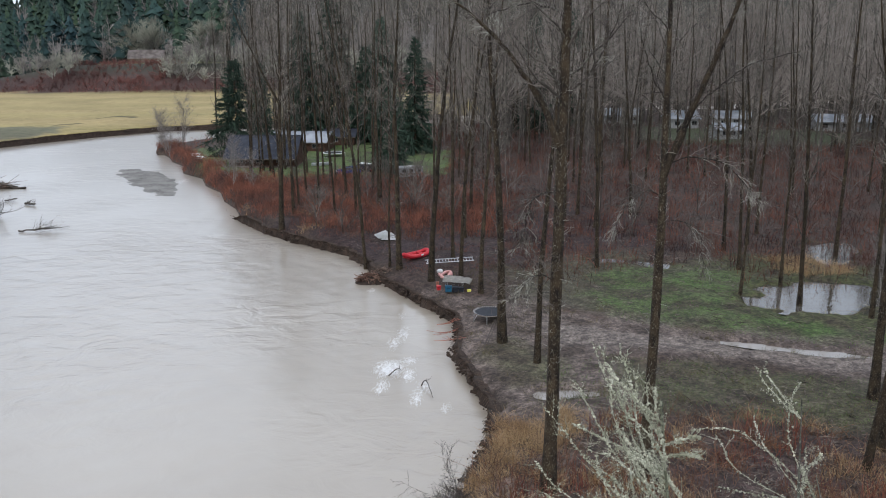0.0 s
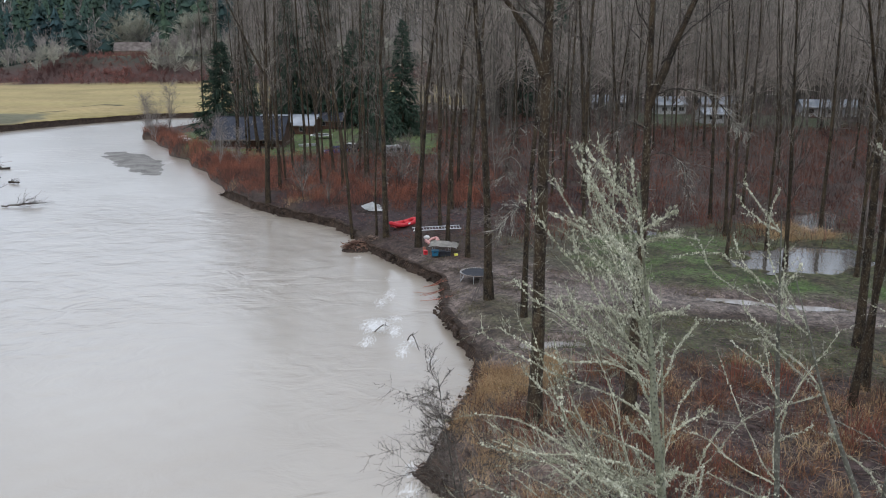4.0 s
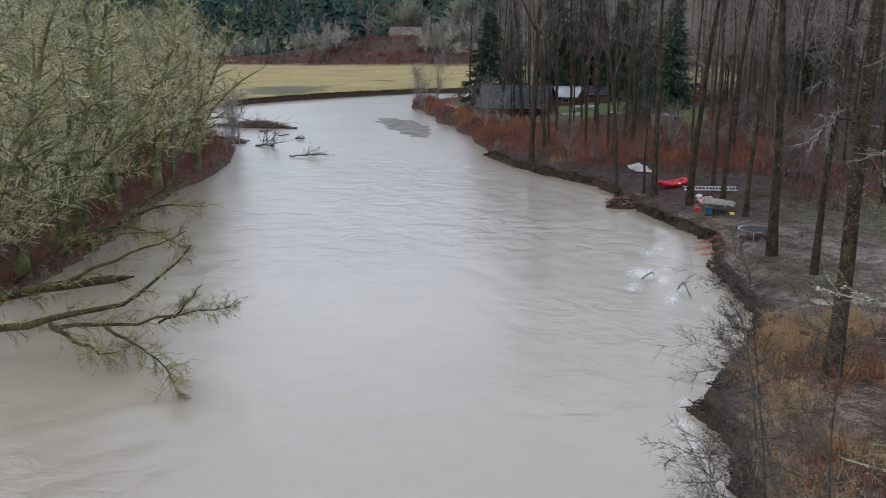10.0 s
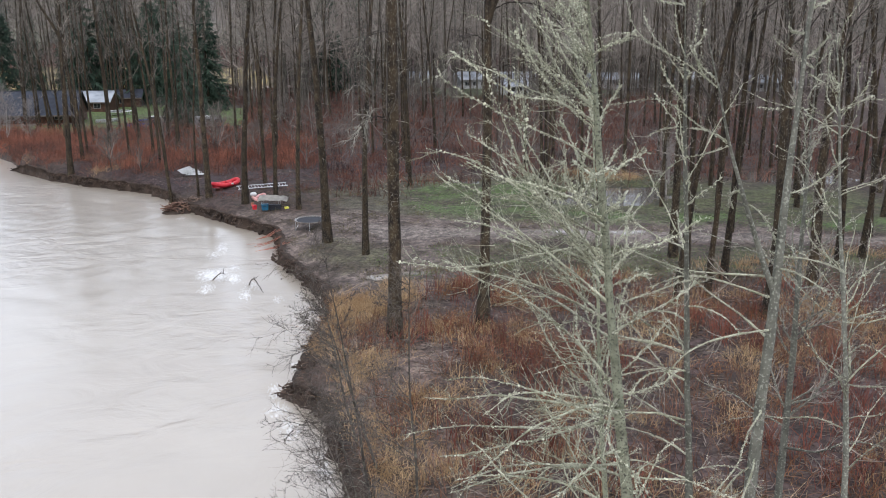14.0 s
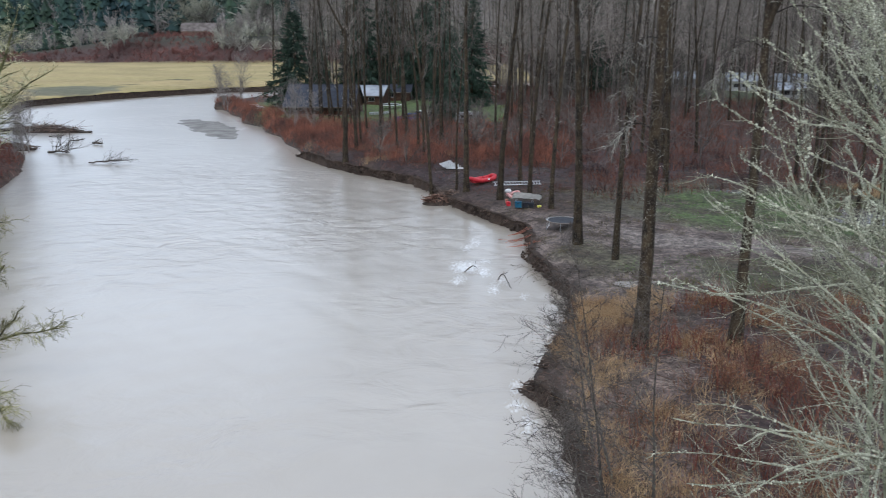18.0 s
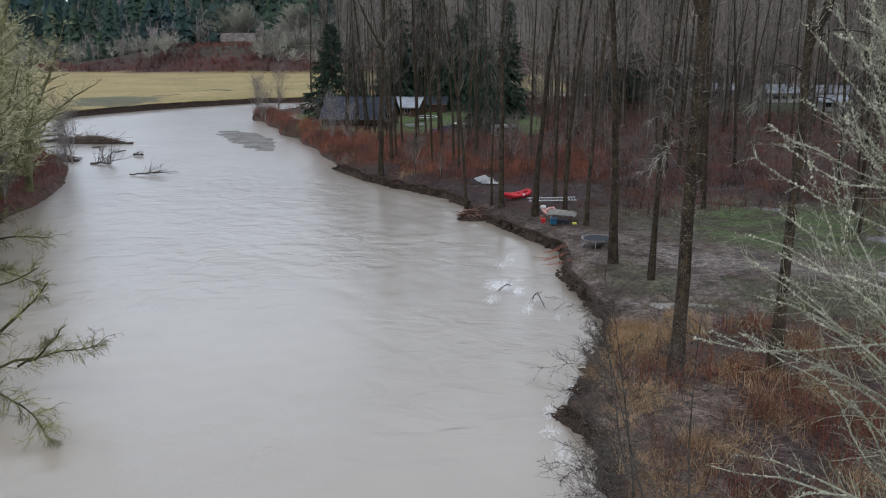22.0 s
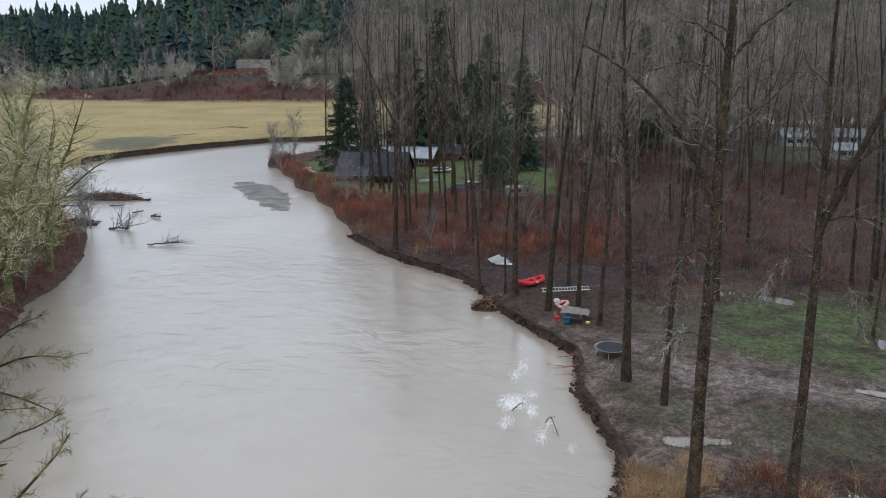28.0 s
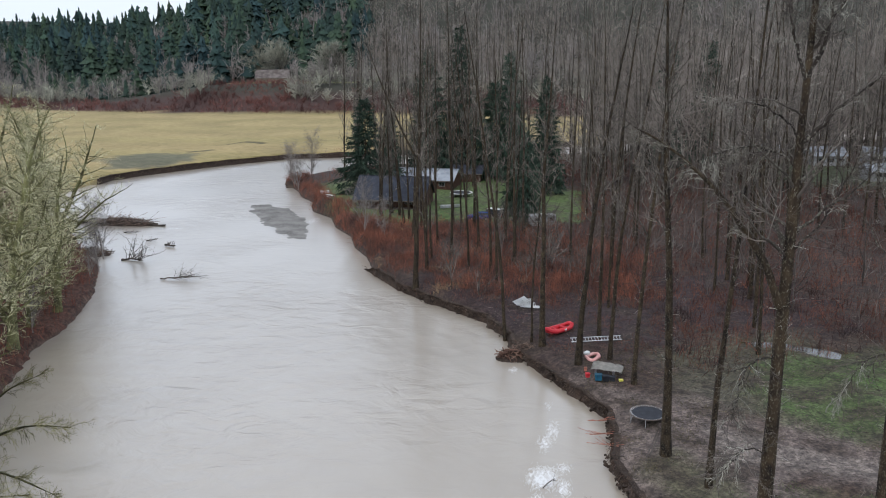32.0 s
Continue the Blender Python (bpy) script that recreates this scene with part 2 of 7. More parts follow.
STEEL = shade("galvanised_steel", (0.42, 0.43, 0.45), (0.58, 0.59, 0.6), 6.0, 0.4, 0.1, 30.0, metal=0.7)
ALU = shade("aluminium", (0.62, 0.63, 0.65), (0.75, 0.76, 0.77), 6.0, 0.35, 0.1, 30.0, metal=0.5)
TARPGREY = shade("grey_tarpaulin", (0.33, 0.315, 0.29), (0.48, 0.46, 0.42), 2.0, 0.55, 0.3, 12.0)
BLUEBIN = shade("blue_plastic", (0.012, 0.075, 0.13), (0.02, 0.12, 0.2), 3.0, 0.45, 0.1, 20.0)
YELLOW = shade("yellow_plastic", (0.75, 0.7, 0.1), (0.85, 0.8, 0.2), 3.0, 0.5, 0.1, 20.0)
PINK = shade("pale_pink_vinyl", (0.75, 0.36, 0.33), (0.85, 0.5, 0.47), 3.0, 0.5, 0.1, 20.0)
CARBLACK = shade("black_car_paint", (0.012, 0.012, 0.014), (0.02, 0.02, 0.023), 1.0, 0.2, 0, 20.0, spec=0.6)
CARBLUE = shade("blue_car_paint", (0.02, 0.06, 0.22), (0.03, 0.09, 0.3), 1.0, 0.25, 0, 20.0, spec=0.6)
TYRE = shade("tyre_rubber", (0.012, 0.012, 0.012), (0.025, 0.025, 0.025), 3.0, 0.9, 0.2, 30.0)
ORANGE = shade("orange_net", (0.32, 0.12, 0.085), (0.45, 0.19, 0.13), 3.0, 0.7, 0.1, 20.0)


def water_material(name, c1, c2, big, small, bump, rough, spec=0.5):
    m = shade(name, c1, c2, 0.05, rough, 0, 1.0, vary=0, spec=spec)
    n, k = m.node_tree.nodes, m.node_tree.links
    bs = n["Principled BSDF"]
    bs.inputs["IOR"].default_value = 1.5
    tc, mp = n.new("ShaderNodeTexCoord"), n.new("ShaderNodeMapping")
    mp.inputs[2].default_value, mp.inputs[3].default_value = (0, 0, radians(12)), (0.7, 1.0, 1)
    k.new(tc.outputs["Object"], mp.inputs[0])
    wa, wb = n.new("ShaderNodeTexNoise"), n.new("ShaderNodeTexNoise")
    wa.inputs["Scale"].default_value, wb.inputs["Scale"].default_value = big, small
    wa.inputs["Detail"].default_value = wb.inputs["Detail"].default_value = 5
    wa.inputs["Distortion"].default_value = 0.8
    k.new(mp.outputs[0], wa.inputs[0]), k.new(mp.outputs[0], wb.inputs[0])
    ba, bb = n.new("ShaderNodeBump"), n.new("ShaderNodeBump")
    ba.inputs["Strength"].default_value, ba.inputs["Distance"].default_value = bump, 0.6
    bb.inputs["Strength"].default_value, bb.inputs["Distance"].default_value = bump, 0.06
    k.new(wa.outputs[0], ba.inputs["Height"]), k.new(wb.outputs[0], bb.inputs["Height"])
    k.new(ba.outputs[0], bb.inputs["Normal"]), k.new(bb.outputs[0], bs.inputs["Normal"])
    # choppy and slack reaches
    reach, span = n.new("ShaderNodeTexNoise"), n.new("ShaderNodeMapRange")
    reach.inputs["Scale"].default_value, reach.inputs["Detail"].default_value = 0.035, 2
    span.inputs[1].default_value, span.inputs[2].default_value = 0.42, 0.62
    span.inputs[3].default_value, span.inputs[4].default_value = bump * 0.35, bump * 2.6
    k.new(tc.outputs["Object"], reach.inputs[0]), k.new(reach.outputs[0], span.inputs[0])
    k.new(span.outputs[0], ba.inputs["Strength"]), k.new(span.outputs[0], bb.inputs["Strength"])
    return m


WATER = water_material("muddy_river_water", (0.36, 0.308, 0.246), (0.42, 0.368, 0.304), 0.42, 2.0, 0.24, 0.2, 1.0)
WATER.node_tree.nodes["Principled BSDF"].inputs["Coat Weight"].default_value = 1.0
WATER.node_tree.nodes["Principled BSDF"].inputs["Coat Roughness"].default_value = 0.34
STILL = water_material("still_pond_water", (0.07, 0.065, 0.056), (0.11, 0.1, 0.088), 0.6, 4.0, 0.02, 0.04, 1.0)
PUDDLE = water_material("muddy_puddle_water", (0.24, 0.215, 0.19), (0.31, 0.28, 0.25), 0.6, 4.0, 0.02, 0.05)


def foam_on_water():
    """White water where the foam attribute is high, broken up by the ripples' own noise."""
    n, k = WATER.node_tree.nodes, WATER.node_tree.links
    bs = n["Principled BSDF"]
    at, nz, add, rg, mix = (n.new("ShaderNode" + s) for s in ("Attribute", "TexNoise", "Math", "MapRange", "Mix"))
    at.attribute_name = "foam"
    nz.inputs["Scale"].default_value, nz.inputs["Detail"].default_value, nz.inputs["Distortion"].default_value = 1.5, 9, 3.2
    tc, mp = n.new("ShaderNodeTexCoord"), n.new("ShaderNodeMapping")
    mp.inputs[3].default_value = (1.3, 0.5, 1)
    k.new(tc.outputs["Object"], mp.inputs[0]), k.new(mp.outputs[0], nz.inputs[0])
    k.new(at.outputs["Fac"], add.inputs[0]), k.new(nz.outputs[0], add.inputs[1])
    rg.inputs[1].default_value, rg.inputs[2].default_value = 0.88, 1.26
    k.new(add.outputs[0], rg.inputs[0])
    mix.data_type = "RGBA"
    src = bs.inputs["Base Color"].links[0].from_socket
    k.new(rg.outputs[0], mix.inputs[0]), k.new(src, mix.inputs[6])
    mix.inputs[7].default_value = (0.8, 0.79, 0.77, 1)
    k.new(mix.outputs[2], bs.inputs["Base Color"])


foam_on_water()


# ---- mesh helpers ----
def mesh_np(name, V, F, mat, parent=None, smooth=True):
    """One mesh object from an array of vertices and arrays of faces (triangles or quads)."""
    V = np.asarray(V, np.float32)
    F = [np.asarray(f, np.int32) for f in (F if isinstance(F, list) else [F])]
    me = bpy.data.meshes.new(name)
    me.vertices.add(len(V))
    me.vertices.foreach_set("co", V.ravel())
    loops = np.concatenate([f.ravel() for f in F])
    sizes = np.concatenate([np.full(len(f), f.shape[1], np.int32) for f in F])
    me.loops.add(len(loops))
    me.loops.foreach_set("vertex_index", loops)
    me.polygons.add(len(sizes))
    me.polygons.foreach_set("loop_start", np.concatenate([[0], np.cumsum(sizes)[:-1]]).astype(np.int32))
    me.polygons.foreach_set("loop_total", sizes)
    me.polygons.foreach_set("use_smooth", np.full(len(sizes), smooth))
    me.update(calc_edges=True)
    me.materials.append(mat)
    ob = new(name, me)
    if parent:
        ob.parent = parent
    return ob


def part(name, bm, mat, parent=None, label="", smooth=False):
    me = bpy.data.meshes.new(name)
    bm.to_mesh(me)
    bm.free()
    me.materials.append(mat)
    if smooth:
        me.polygons.foreach_set("use_smooth", np.full(len(me.polygons), True))
    ob = new(name, me)
    if parent:
        ob.parent = parent
    return tagged(ob, label)


def thing(name, label, category, group="", at=(0, 0, 0), turn=0.0, kind=""):
    ob = new(name)
    ob.empty_display_size = 0.2
    ob.matrix_world = pose(*at, 0, 0, turn)
    return tagged(ob, label, category, group, kind)


def box(bm, x0, x1, y0, y1, z0, z1, bevel=0.0):
    r = bmesh.ops.create_cube(bm, size=1.0, matrix=Matrix.LocRotScale(((x0 + x1) / 2, (y0 + y1) / 2, (z0 + z1) / 2), None, (x1 - x0, y1 - y0, z1 - z0)))
    if bevel:
        es = {e for v in r["verts"] for e in v.link_edges}
        bmesh.ops.bevel(bm, geom=list(es), offset=bevel, segments=2, affect="EDGES", profile=0.5)
    return bm


def rod(bm, a, b, r, sides=8):
    a, b = Vector(a), Vector(b)
    q = (b - a).to_track_quat("Z", "Y").to_matrix().to_4x4()
    bmesh.ops.create_cone(bm, cap_ends=True, segments=sides, radius1=r, radius2=r, depth=(b - a).length, matrix=Matrix.Translation((a + b) / 2) @ q)
    return bm


def ring(bm, c, R, r, n=32, s=8):
    """A torus about z."""
    vs = []
    for i in range(n):
        a = 2 * math.pi * i / n
        row = []
        for j in range(s):
            b = 2 * math.pi * j / s
            row.append(bm.verts.new((c[0] + (R + r * math.cos(b)) * math.cos(a), c[1] + (R + r * math.cos(b)) * math.sin(a), c[2] + r * math.sin(b))))
        vs.append(row)
    for i in range(n):
        for j in range(s):
            bm.faces.new((vs[i][j], vs[(i + 1) % n][j], vs[(i + 1) % n][(j + 1) % s], vs[i][(j + 1) % s]))
    return bm


def tubes(P, R, sides):
    """Tapered tubes along many paths at once. P: (n, k, 3), R: (n, k). Returns vertices and quads."""
    P, R = np.asarray(P, float), np.asarray(R, float)
    n, k, _ = P.shape
    d = P[:, -1] - P[:, 0]
    d /= np.linalg.norm(d, axis=1, keepdims=True) + 1e-9
    ref = np.where(np.abs(d[:, 2:3]) > 0.9, np.array([[1.0, 0, 0]]), np.array([[0, 0, 1.0]]))
    u = np.cross(d, ref)
    u /= np.linalg.norm(u, axis=1, keepdims=True) + 1e-9
    v = np.cross(d, u)
    a = np.arange(sides) * 2 * np.pi / sides
    c = u[:, None, :] * np.cos(a)[None, :, None] + v[:, None, :] * np.sin(a)[None, :, None]
    V = (P[:, :, None, :] + R[:, :, None, None] * c[:, None, :, :]).reshape(-1, 3)
    i = (np.arange(n)[:, None, None] * k + np.arange(k - 1)[None, :, None]) * sides
    j = np.arange(sides)[None, None, :]
    jn = (j + 1) % sides
    F = np.stack([i + j, i + jn, i + sides + jn, i + sides + j], -1).reshape(-1, 4)
    return V, F


def merge(pieces):
    V, F, o = [], [], 0
    for v, f in pieces:
        V.append(v), F.append(f + o)
        o += len(v)
    return np.concatenate(V), np.concatenate(F)


# ---- the lie of the land ----
RIGHT = np.array([(3, -80), (2.4, -20), (2.2, 8), (1.8, 20), (1.3, 29), (0.9, 33), (1.0, 36.5), (-0.3, 39.6), (0.6, 44.3), (2.2, 49.3), (3.0, 55.5), (1.9, 60.5), (0.3, 66.5),
                  (0.6, 71), (0.5, 76), (-3.2, 82), (-7.8, 89.6), (-8.6, 92), (-9.9, 96.5), (-13, 102.3), (-20.5, 108.6), (-26, 114.4), (-32.5, 123.8), (-36.2, 132.5), (-39.6, 138.6), (-42.4, 147.2), (-47.2, 154.4), (-50.2, 163.2), (-55.8, 169.4), (-59.4, 179.2), (-64.6, 186.8), (-67.6, 194), (-70.8, 199.5)], float)
BACK = np.array([(-73, 205), (-63, 224), (-40, 242), (-10, 259), (40, 286), (300, 400)], float)
FAR = np.array([(300, 440), (60, 332), (0, 297), (-33, 274), (-72, 260), (-88, 254.5), (-101.5, 238.5), (-112, 223.5), (-119.8, 207), (-119.3, 181)], float)
LEFT = np.array([(-113, 166), (-98, 152), (-84, 134), (-74.2, 122.6), (-66.7, 108.2), (-62.2, 94.7), (-61.2, 86), (-57, 75), (-53.5, 68), (-51.3, 60), (-48.2, 50), (-46, 38), (-45, 10), (-45, -80)], float)
RIVER = np.concatenate([RIGHT, BACK, FAR, LEFT])
MUD = np.array([(-2.4, 82.6), (2, 79.5), (7, 78.5), (12, 74.5), (22, 69.5), (46, 61.5), (46, 55), (31, 59), (18, 63.5), (12.5, 62), (13.5, 53), (8, 49.5), (4, 51), (2, 56), (0, 63), (0, 75)], float)
TRACK = np.array([(8, 72), (18, 67.4), (28, 64.6), (34, 62.2), (60, 52), (60, 48.5), (32, 59.6), (26.5, 61.2), (18, 64.6), (9, 66)], float)
GRASS = np.array([(15.5, 86), (20, 90), (28, 91), (31, 85), (27, 77), (33, 70.5), (46, 66), (60, 58), (60, 56), (36, 63.5), (24, 67.8), (15.5, 71.5), (14.5, 76), (14, 82)], float)
NEARBANK = np.array([(1, 2), (0.9, 33), (0.6, 44), (6, 48), (12, 52), (26, 48), (60, 40), (70, 0)], float)
MARSH = np.array([(26, 93), (36, 95), (46, 90), (62, 74), (60, 58), (40, 66), (30, 70), (25, 78)], float)
FOOT = np.array([(2.6, 64.5), (4, 67.5), (6.5, 66), (9, 62.5), (8, 58.5), (4.5, 58), (3.3, 61)], float)
TANBANK = np.array([(1.2, 12), (0.9, 33), (0.4, 44), (4, 48), (8.5, 48), (7, 38), (5.6, 28), (5.4, 12)], float)
DULL = np.array([(6.8, 87), (11.9, 94.5), (22, 98), (24, 80), (18, 70.5), (10.7, 74.5), (6.5, 75.5)], float)
LITTER = np.array([(-14, 100), (-4, 90), (6, 88), (12, 97), (30, 98), (28, 118), (0, 124), (-20, 122), (-24, 113)], float)
WEST = np.array([(-44, 0), (-48.2, 50), (-57, 75), (-62, 94), (-74, 122), (-98, 152), (-118, 180), (-200, 170), (-140, 60), (-120, 0)], float)
TERRACE = np.array([(-216, 474), (-180, 470), (-150, 474), (-120, 472), (-118, 484), (-165, 490), (-214, 488)], float)
ROUGH = np.array([(6.5, 60.5), (13, 63), (30, 58.5), (60, 47), (52, 42), (26, 49), (14, 53), (6, 53)], float)
LAWN = np.array([(-55.5, 178), (-59.5, 194), (-40, 202), (-28, 206), (-12, 202), (0, 184), (-1, 152), (-13, 149), (-24, 151), (-31, 148), (-39.5, 152.5), (-47, 161.5)], float)
FARLAWN = np.array([(44, 200), (52, 238), (95, 226), (108, 200), (84, 192), (60, 196)], float)
FIELD = np.array([(-119, 181), (-119.8, 207), (-112, 223.5), (-101.5, 238.5), (-88, 254.5), (-72, 260), (-33, 274), (0, 297), (12, 305), (5, 402), (-117, 402), (-195, 407), (-290, 432), (-420, 497), (-900, 700), (-900, 180), (-170, 172)], float)
WET = np.array([(-135, 228), (-132.5, 243), (-114, 246), (-110.5, 233), (-115.5, 218), (-126, 214)], float)
FURROWS = [np.array(p, float) for p in ([(-232, 336), (-234, 360), (-228, 386), (-220, 388), (-224, 365), (-226, 340)], [(-119, 250), (-113, 256.5), (-112, 254), (-117, 248)], [(-116, 266), (-111, 281), (-103, 276), (-103, 273.5), (-111, 277)])]


PONDS = [np.array(p, float) for p in (
    [(28.5, 77), (32.5, 83.5), (38.5, 85.5), (43.5, 83), (42, 76), (37, 74), (32, 74)], [(54, 90), (62, 91.5), (72, 84), (66, 78), (57, 82)],
    [(15.5, 94.2), (20, 94), (25, 91.5), (24.5, 89.4), (20, 91.6), (16, 92.8)], [(41.5, 92), (43.5, 101), (49, 103), (49.5, 98), (44, 90)],
    [(21.5, 67.6), (28.3, 65.4), (34.5, 63.3), (34.2, 62.2), (27.7, 63.9), (23.0, 66.0)], [(6.0, 56.4), (7.8, 57.3), (11.2, 57.2), (11.4, 55.6), (8.6, 55.0), (6.4, 55.3)])]


def inside(poly, x, y):
    r = np.zeros(np.shape(x), bool)
    px, py = poly[:, 0], poly[:, 1]
    for i in range(len(poly)):
        x0, y0, x1, y1 = px[i - 1], py[i - 1], px[i], py[i]
        if y0 != y1:
            r ^= ((y0 > y) != (y1 > y)) & (x < (x1 - x0) * (y - y0) / (y1 - y0) + x0)
    return r


def edge_distance(poly, x, y):
    """Distance to a polygon's outline, negative inside."""
    d = np.full(np.shape(x), 1e9)
    for i in range(len(poly)):
        (x0, y0), (x1, y1) = poly[i - 1], poly[i]
        ex, ey = x1 - x0, y1 - y0
        s = np.clip(((x - x0) * ex + (y - y0) * ey) / (ex * ex + ey * ey + 1e-9), 0, 1)
        d = np.minimum(d, np.hypot(x - x0 - s * ex, y - y0 - s * ey))
    return np.where(inside(poly, x, y), -d, d)


def wob(x, y, s):
    """Cheap smooth noise from sines, about -1 to 1."""
    x, y = x / s, y / s
    return (np.sin(x * 1.7 + 1.3 * np.sin(y * 1.1 + 0.5)) + np.sin(y * 1.9 + 1.7 * np.sin(x * 0.9 + 2.1)) + np.sin((x + y) * 2.7 + 1.1) * 0.6 + np.sin((x - y) * 4.1 + 0.7) * 0.35) / 2.5


def smooth(v):
    v = np.clip(v, 0, 1)
    return v * v * (3 - 2 * v)


def field_end(x):
    return 401 + 30 * np.clip((-x - 117) / 171, 0, 4) ** 2 - 45 * smooth((x + 60) / 200)


def height(x, y):
    x, y = np.asarray(x, float), np.asarray(y, float)
    d = edge_distance(RIVER, x, y) + 0.35 * wob(x, y, 1.1) * smooth((140 - y) / 60) - 0.5 * ((y > 176) & (x < 20))
    left = x < -60 + np.clip((120 - y) * 0.2, 0, 15)
    left = left & (y < 172)
    land = np.where(left, 1.3, 1.75 + 0.9 * smooth((y - 95) / 60))
    land = land + 0.12 * wob(x, y, 5.0) + 0.07 * wob(x, y, 1.7)
    e = field_end(x)
    land = land + (3.0 + 9.5 * smooth((x + 275) / 90)) * smooth((y - e) / 48) + (38 + 36 * smooth((x + 440) / 180) - 34 * smooth((x - 60) / 250)) * smooth((y - e - 80) / 360) + 26 * smooth((x - 40) / 300) * smooth((y - 330) / 300)
    land = land + 45 * smooth((np.abs(x + 50) - 420) / 500) + 40 * smooth((-y - 200) / 400)
    land = land - 1.1 * np.exp(-np.clip(d, 0, 90) / 9.0) * (y > 176) * (x < 20)
    land = land - 1.12 * np.exp(-np.clip(d, 0, 50) / 2.0) * (y < 160) * np.where(left, 0.6, 1.0)
    for p in PONDS:
        land = land - 0.45 * smooth(0.5 - (edge_distance(p, x, y) + (1.1 * wob(x, y, 1.7) + 0.6 * wob(x, y, 0.8)) * (0.15 if np.ptp(p[:, 1]) < 6 else 1.0)) / 1.4)
    steep = np.where(left, 1.6, 0.5 + 2.6 * smooth((y - 116) / 18) * (x < 0) * (y < 200))
    t = smooth((d + 0.1) / steep)
    return -1.6 + (land + 1.6) * t


def ground_at(x, y):
    return float(height(np.array([x]), np.array([y]))[0])


def lines(spec):
    out = []
    for a, b, s in spec:
        out.append(np.arange(a, b, s))
    return np.unique(np.round(np.concatenate(out), 3))


def grid(xs, ys):
    X, Y = np.meshgrid(xs, ys)
    ny, nx = X.shape
    i = np.arange(ny - 1)[:, None] * nx + np.arange(nx - 1)[None, :]
    F = np.stack([i, i + 1, i + nx + 1, i + nx], -1).reshape(-1, 4)
    return X.ravel(), Y.ravel(), F


def build_ground():
    xs = lines([(-4000, -900, 250), (-900, -150, 20), (-150, -132, 3), (-132, -62, 1.0), (-62, -14, 1.0), (-14, 14, 0.5), (14, 60, 1.0), (60, 150, 4), (150, 900, 25), (900, 4001, 250)])
    ys = lines([(-1500, -100, 100), (-100, 10, 4), (10, 28, 1.0), (28, 112, 0.5), (112, 300, 1.0), (300, 412, 14), (412, 500, 6), (500, 1000, 14), (1000, 4801, 190)])
    X, Y, F = grid(xs, ys)
    Z = height(X, Y)
    ob = mesh_np("ground", np.stack([X, Y, Z], 1), F, GROUND)
    c = np.empty((len(X), 3))
    n1, n2 = wob(X, Y, 3.0), wob(X, Y, 0.9)
    c[:] = (0.052, 0.036, 0.031)
    c += np.clip(n1, 0, 1)[:, None] * np.array([0.02, 0.006, 0.0])

    def lay(poly, col, soft, amount=1.0):
        k = smooth(0.5 - (edge_distance(poly, X, Y) + soft * (0.8 * n1 + 0.5 * n2)) / (2 * soft))[:, None] * amount
        c[:] = c * (1 - k) + np.array(col) * k

    lay(FIELD, (0.335, 0.262, 0.128), 0.8)
    stripes = (np.sin(Y * 0.16 + 0.6 * wob(X, Y, 60)) * 0.5 + 0.5)[:, None] * inside(FIELD, X, Y)[:, None]
    c[:] = c * (1 - 0.16 * stripes * np.array([0.5, 0.2, 0.6]))
    lay(WET, (0.12, 0.122, 0.085), 2.5, 0.9)
    for p in FURROWS:
        lay(p, (0.08, 0.07, 0.042), 0.5, 0.95)
    lay(WEST, (0.095, 0.045, 0.033), 1.0)
    lay(LITTER, (0.042, 0.028, 0.03), 2.5)
    lay(LAWN, (0.1, 0.165, 0.05), 1.5)
    lay(FARLAWN, (0.06, 0.078, 0.04), 3.0)
    lay(ROUGH, (0.078, 0.08, 0.046), 1.5)
    lay(DULL, (0.082, 0.078, 0.054), 2.2)
    lay(MARSH, (0.07, 0.08, 0.036), 2.0)
    lay(GRASS, (0.072, 0.122, 0.037), 1.6)
    bare = np.clip(0.3 + 1.3 * wob(X + 11, Y, 2.1) * wob(X, Y + 4, 6.0), 0, 0.75)[:, None] * (inside(GRASS, X, Y) | inside(ROUGH, X, Y) | inside(LAWN, X, Y))[:, None]
    c[:] = c * (1 - bare) + np.array([0.085, 0.075, 0.055]) * bare
    lay(NEARBANK, (0.068, 0.048, 0.047), 1.5)
    lay(TANBANK, (0.165, 0.125, 0.108), 1.5)
    lay(MUD, (0.15, 0.122, 0.11), 1.6)
    lay(FOOT, (0.085, 0.088, 0.048), 1.0, 0.8)
    near = ((Y < 125) & (Y > 5) & (X < 70) & (X > -30))[:, None]
    litter = np.clip(1.4 * wob(X + 3, Y, 1.6) + 0.9 * wob(X, Y + 8, 5.0), 0, 1)[:, None] * near
    c[:] = c * (1 - 0.75 * litter) + np.array([0.05, 0.038, 0.03]) * 0.75 * litter
    lay(TRACK, (0.19, 0.166, 0.15), 0.7, 0.8)
    hill = smooth((Y - field_end(X) + 1) / 5)[:, None]
    c[:] = c * (1 - hill) + (np.array([0.062, 0.034, 0.03]) + 0.02 * wob(X, Y, 9.0)[:, None]) * hill
    wood = smooth((Y - field_end(X) - 22) / 16)[:, None]
    c[:] = c * (1 - wood) + np.array([0.045, 0.045, 0.034]) * wood
    lay(TERRACE, (0.27, 0.27, 0.11), 2.0)
    under = smooth(-Z / 0.4)[:, None]
    c[:] = c * (1 - under) + np.array([0.12, 0.1, 0.08]) * under
    at = ob.data.color_attributes.new("zone", "FLOAT_COLOR", "POINT")
    at.data.foreach_set("color", np.concatenate([c, np.ones((len(c), 1))], 1).astype(np.float32).ravel())
    ob.data.materials.append(FIELDSOIL)
    fc = np.stack([X[F].mean(1), Y[F].mean(1)], 1)
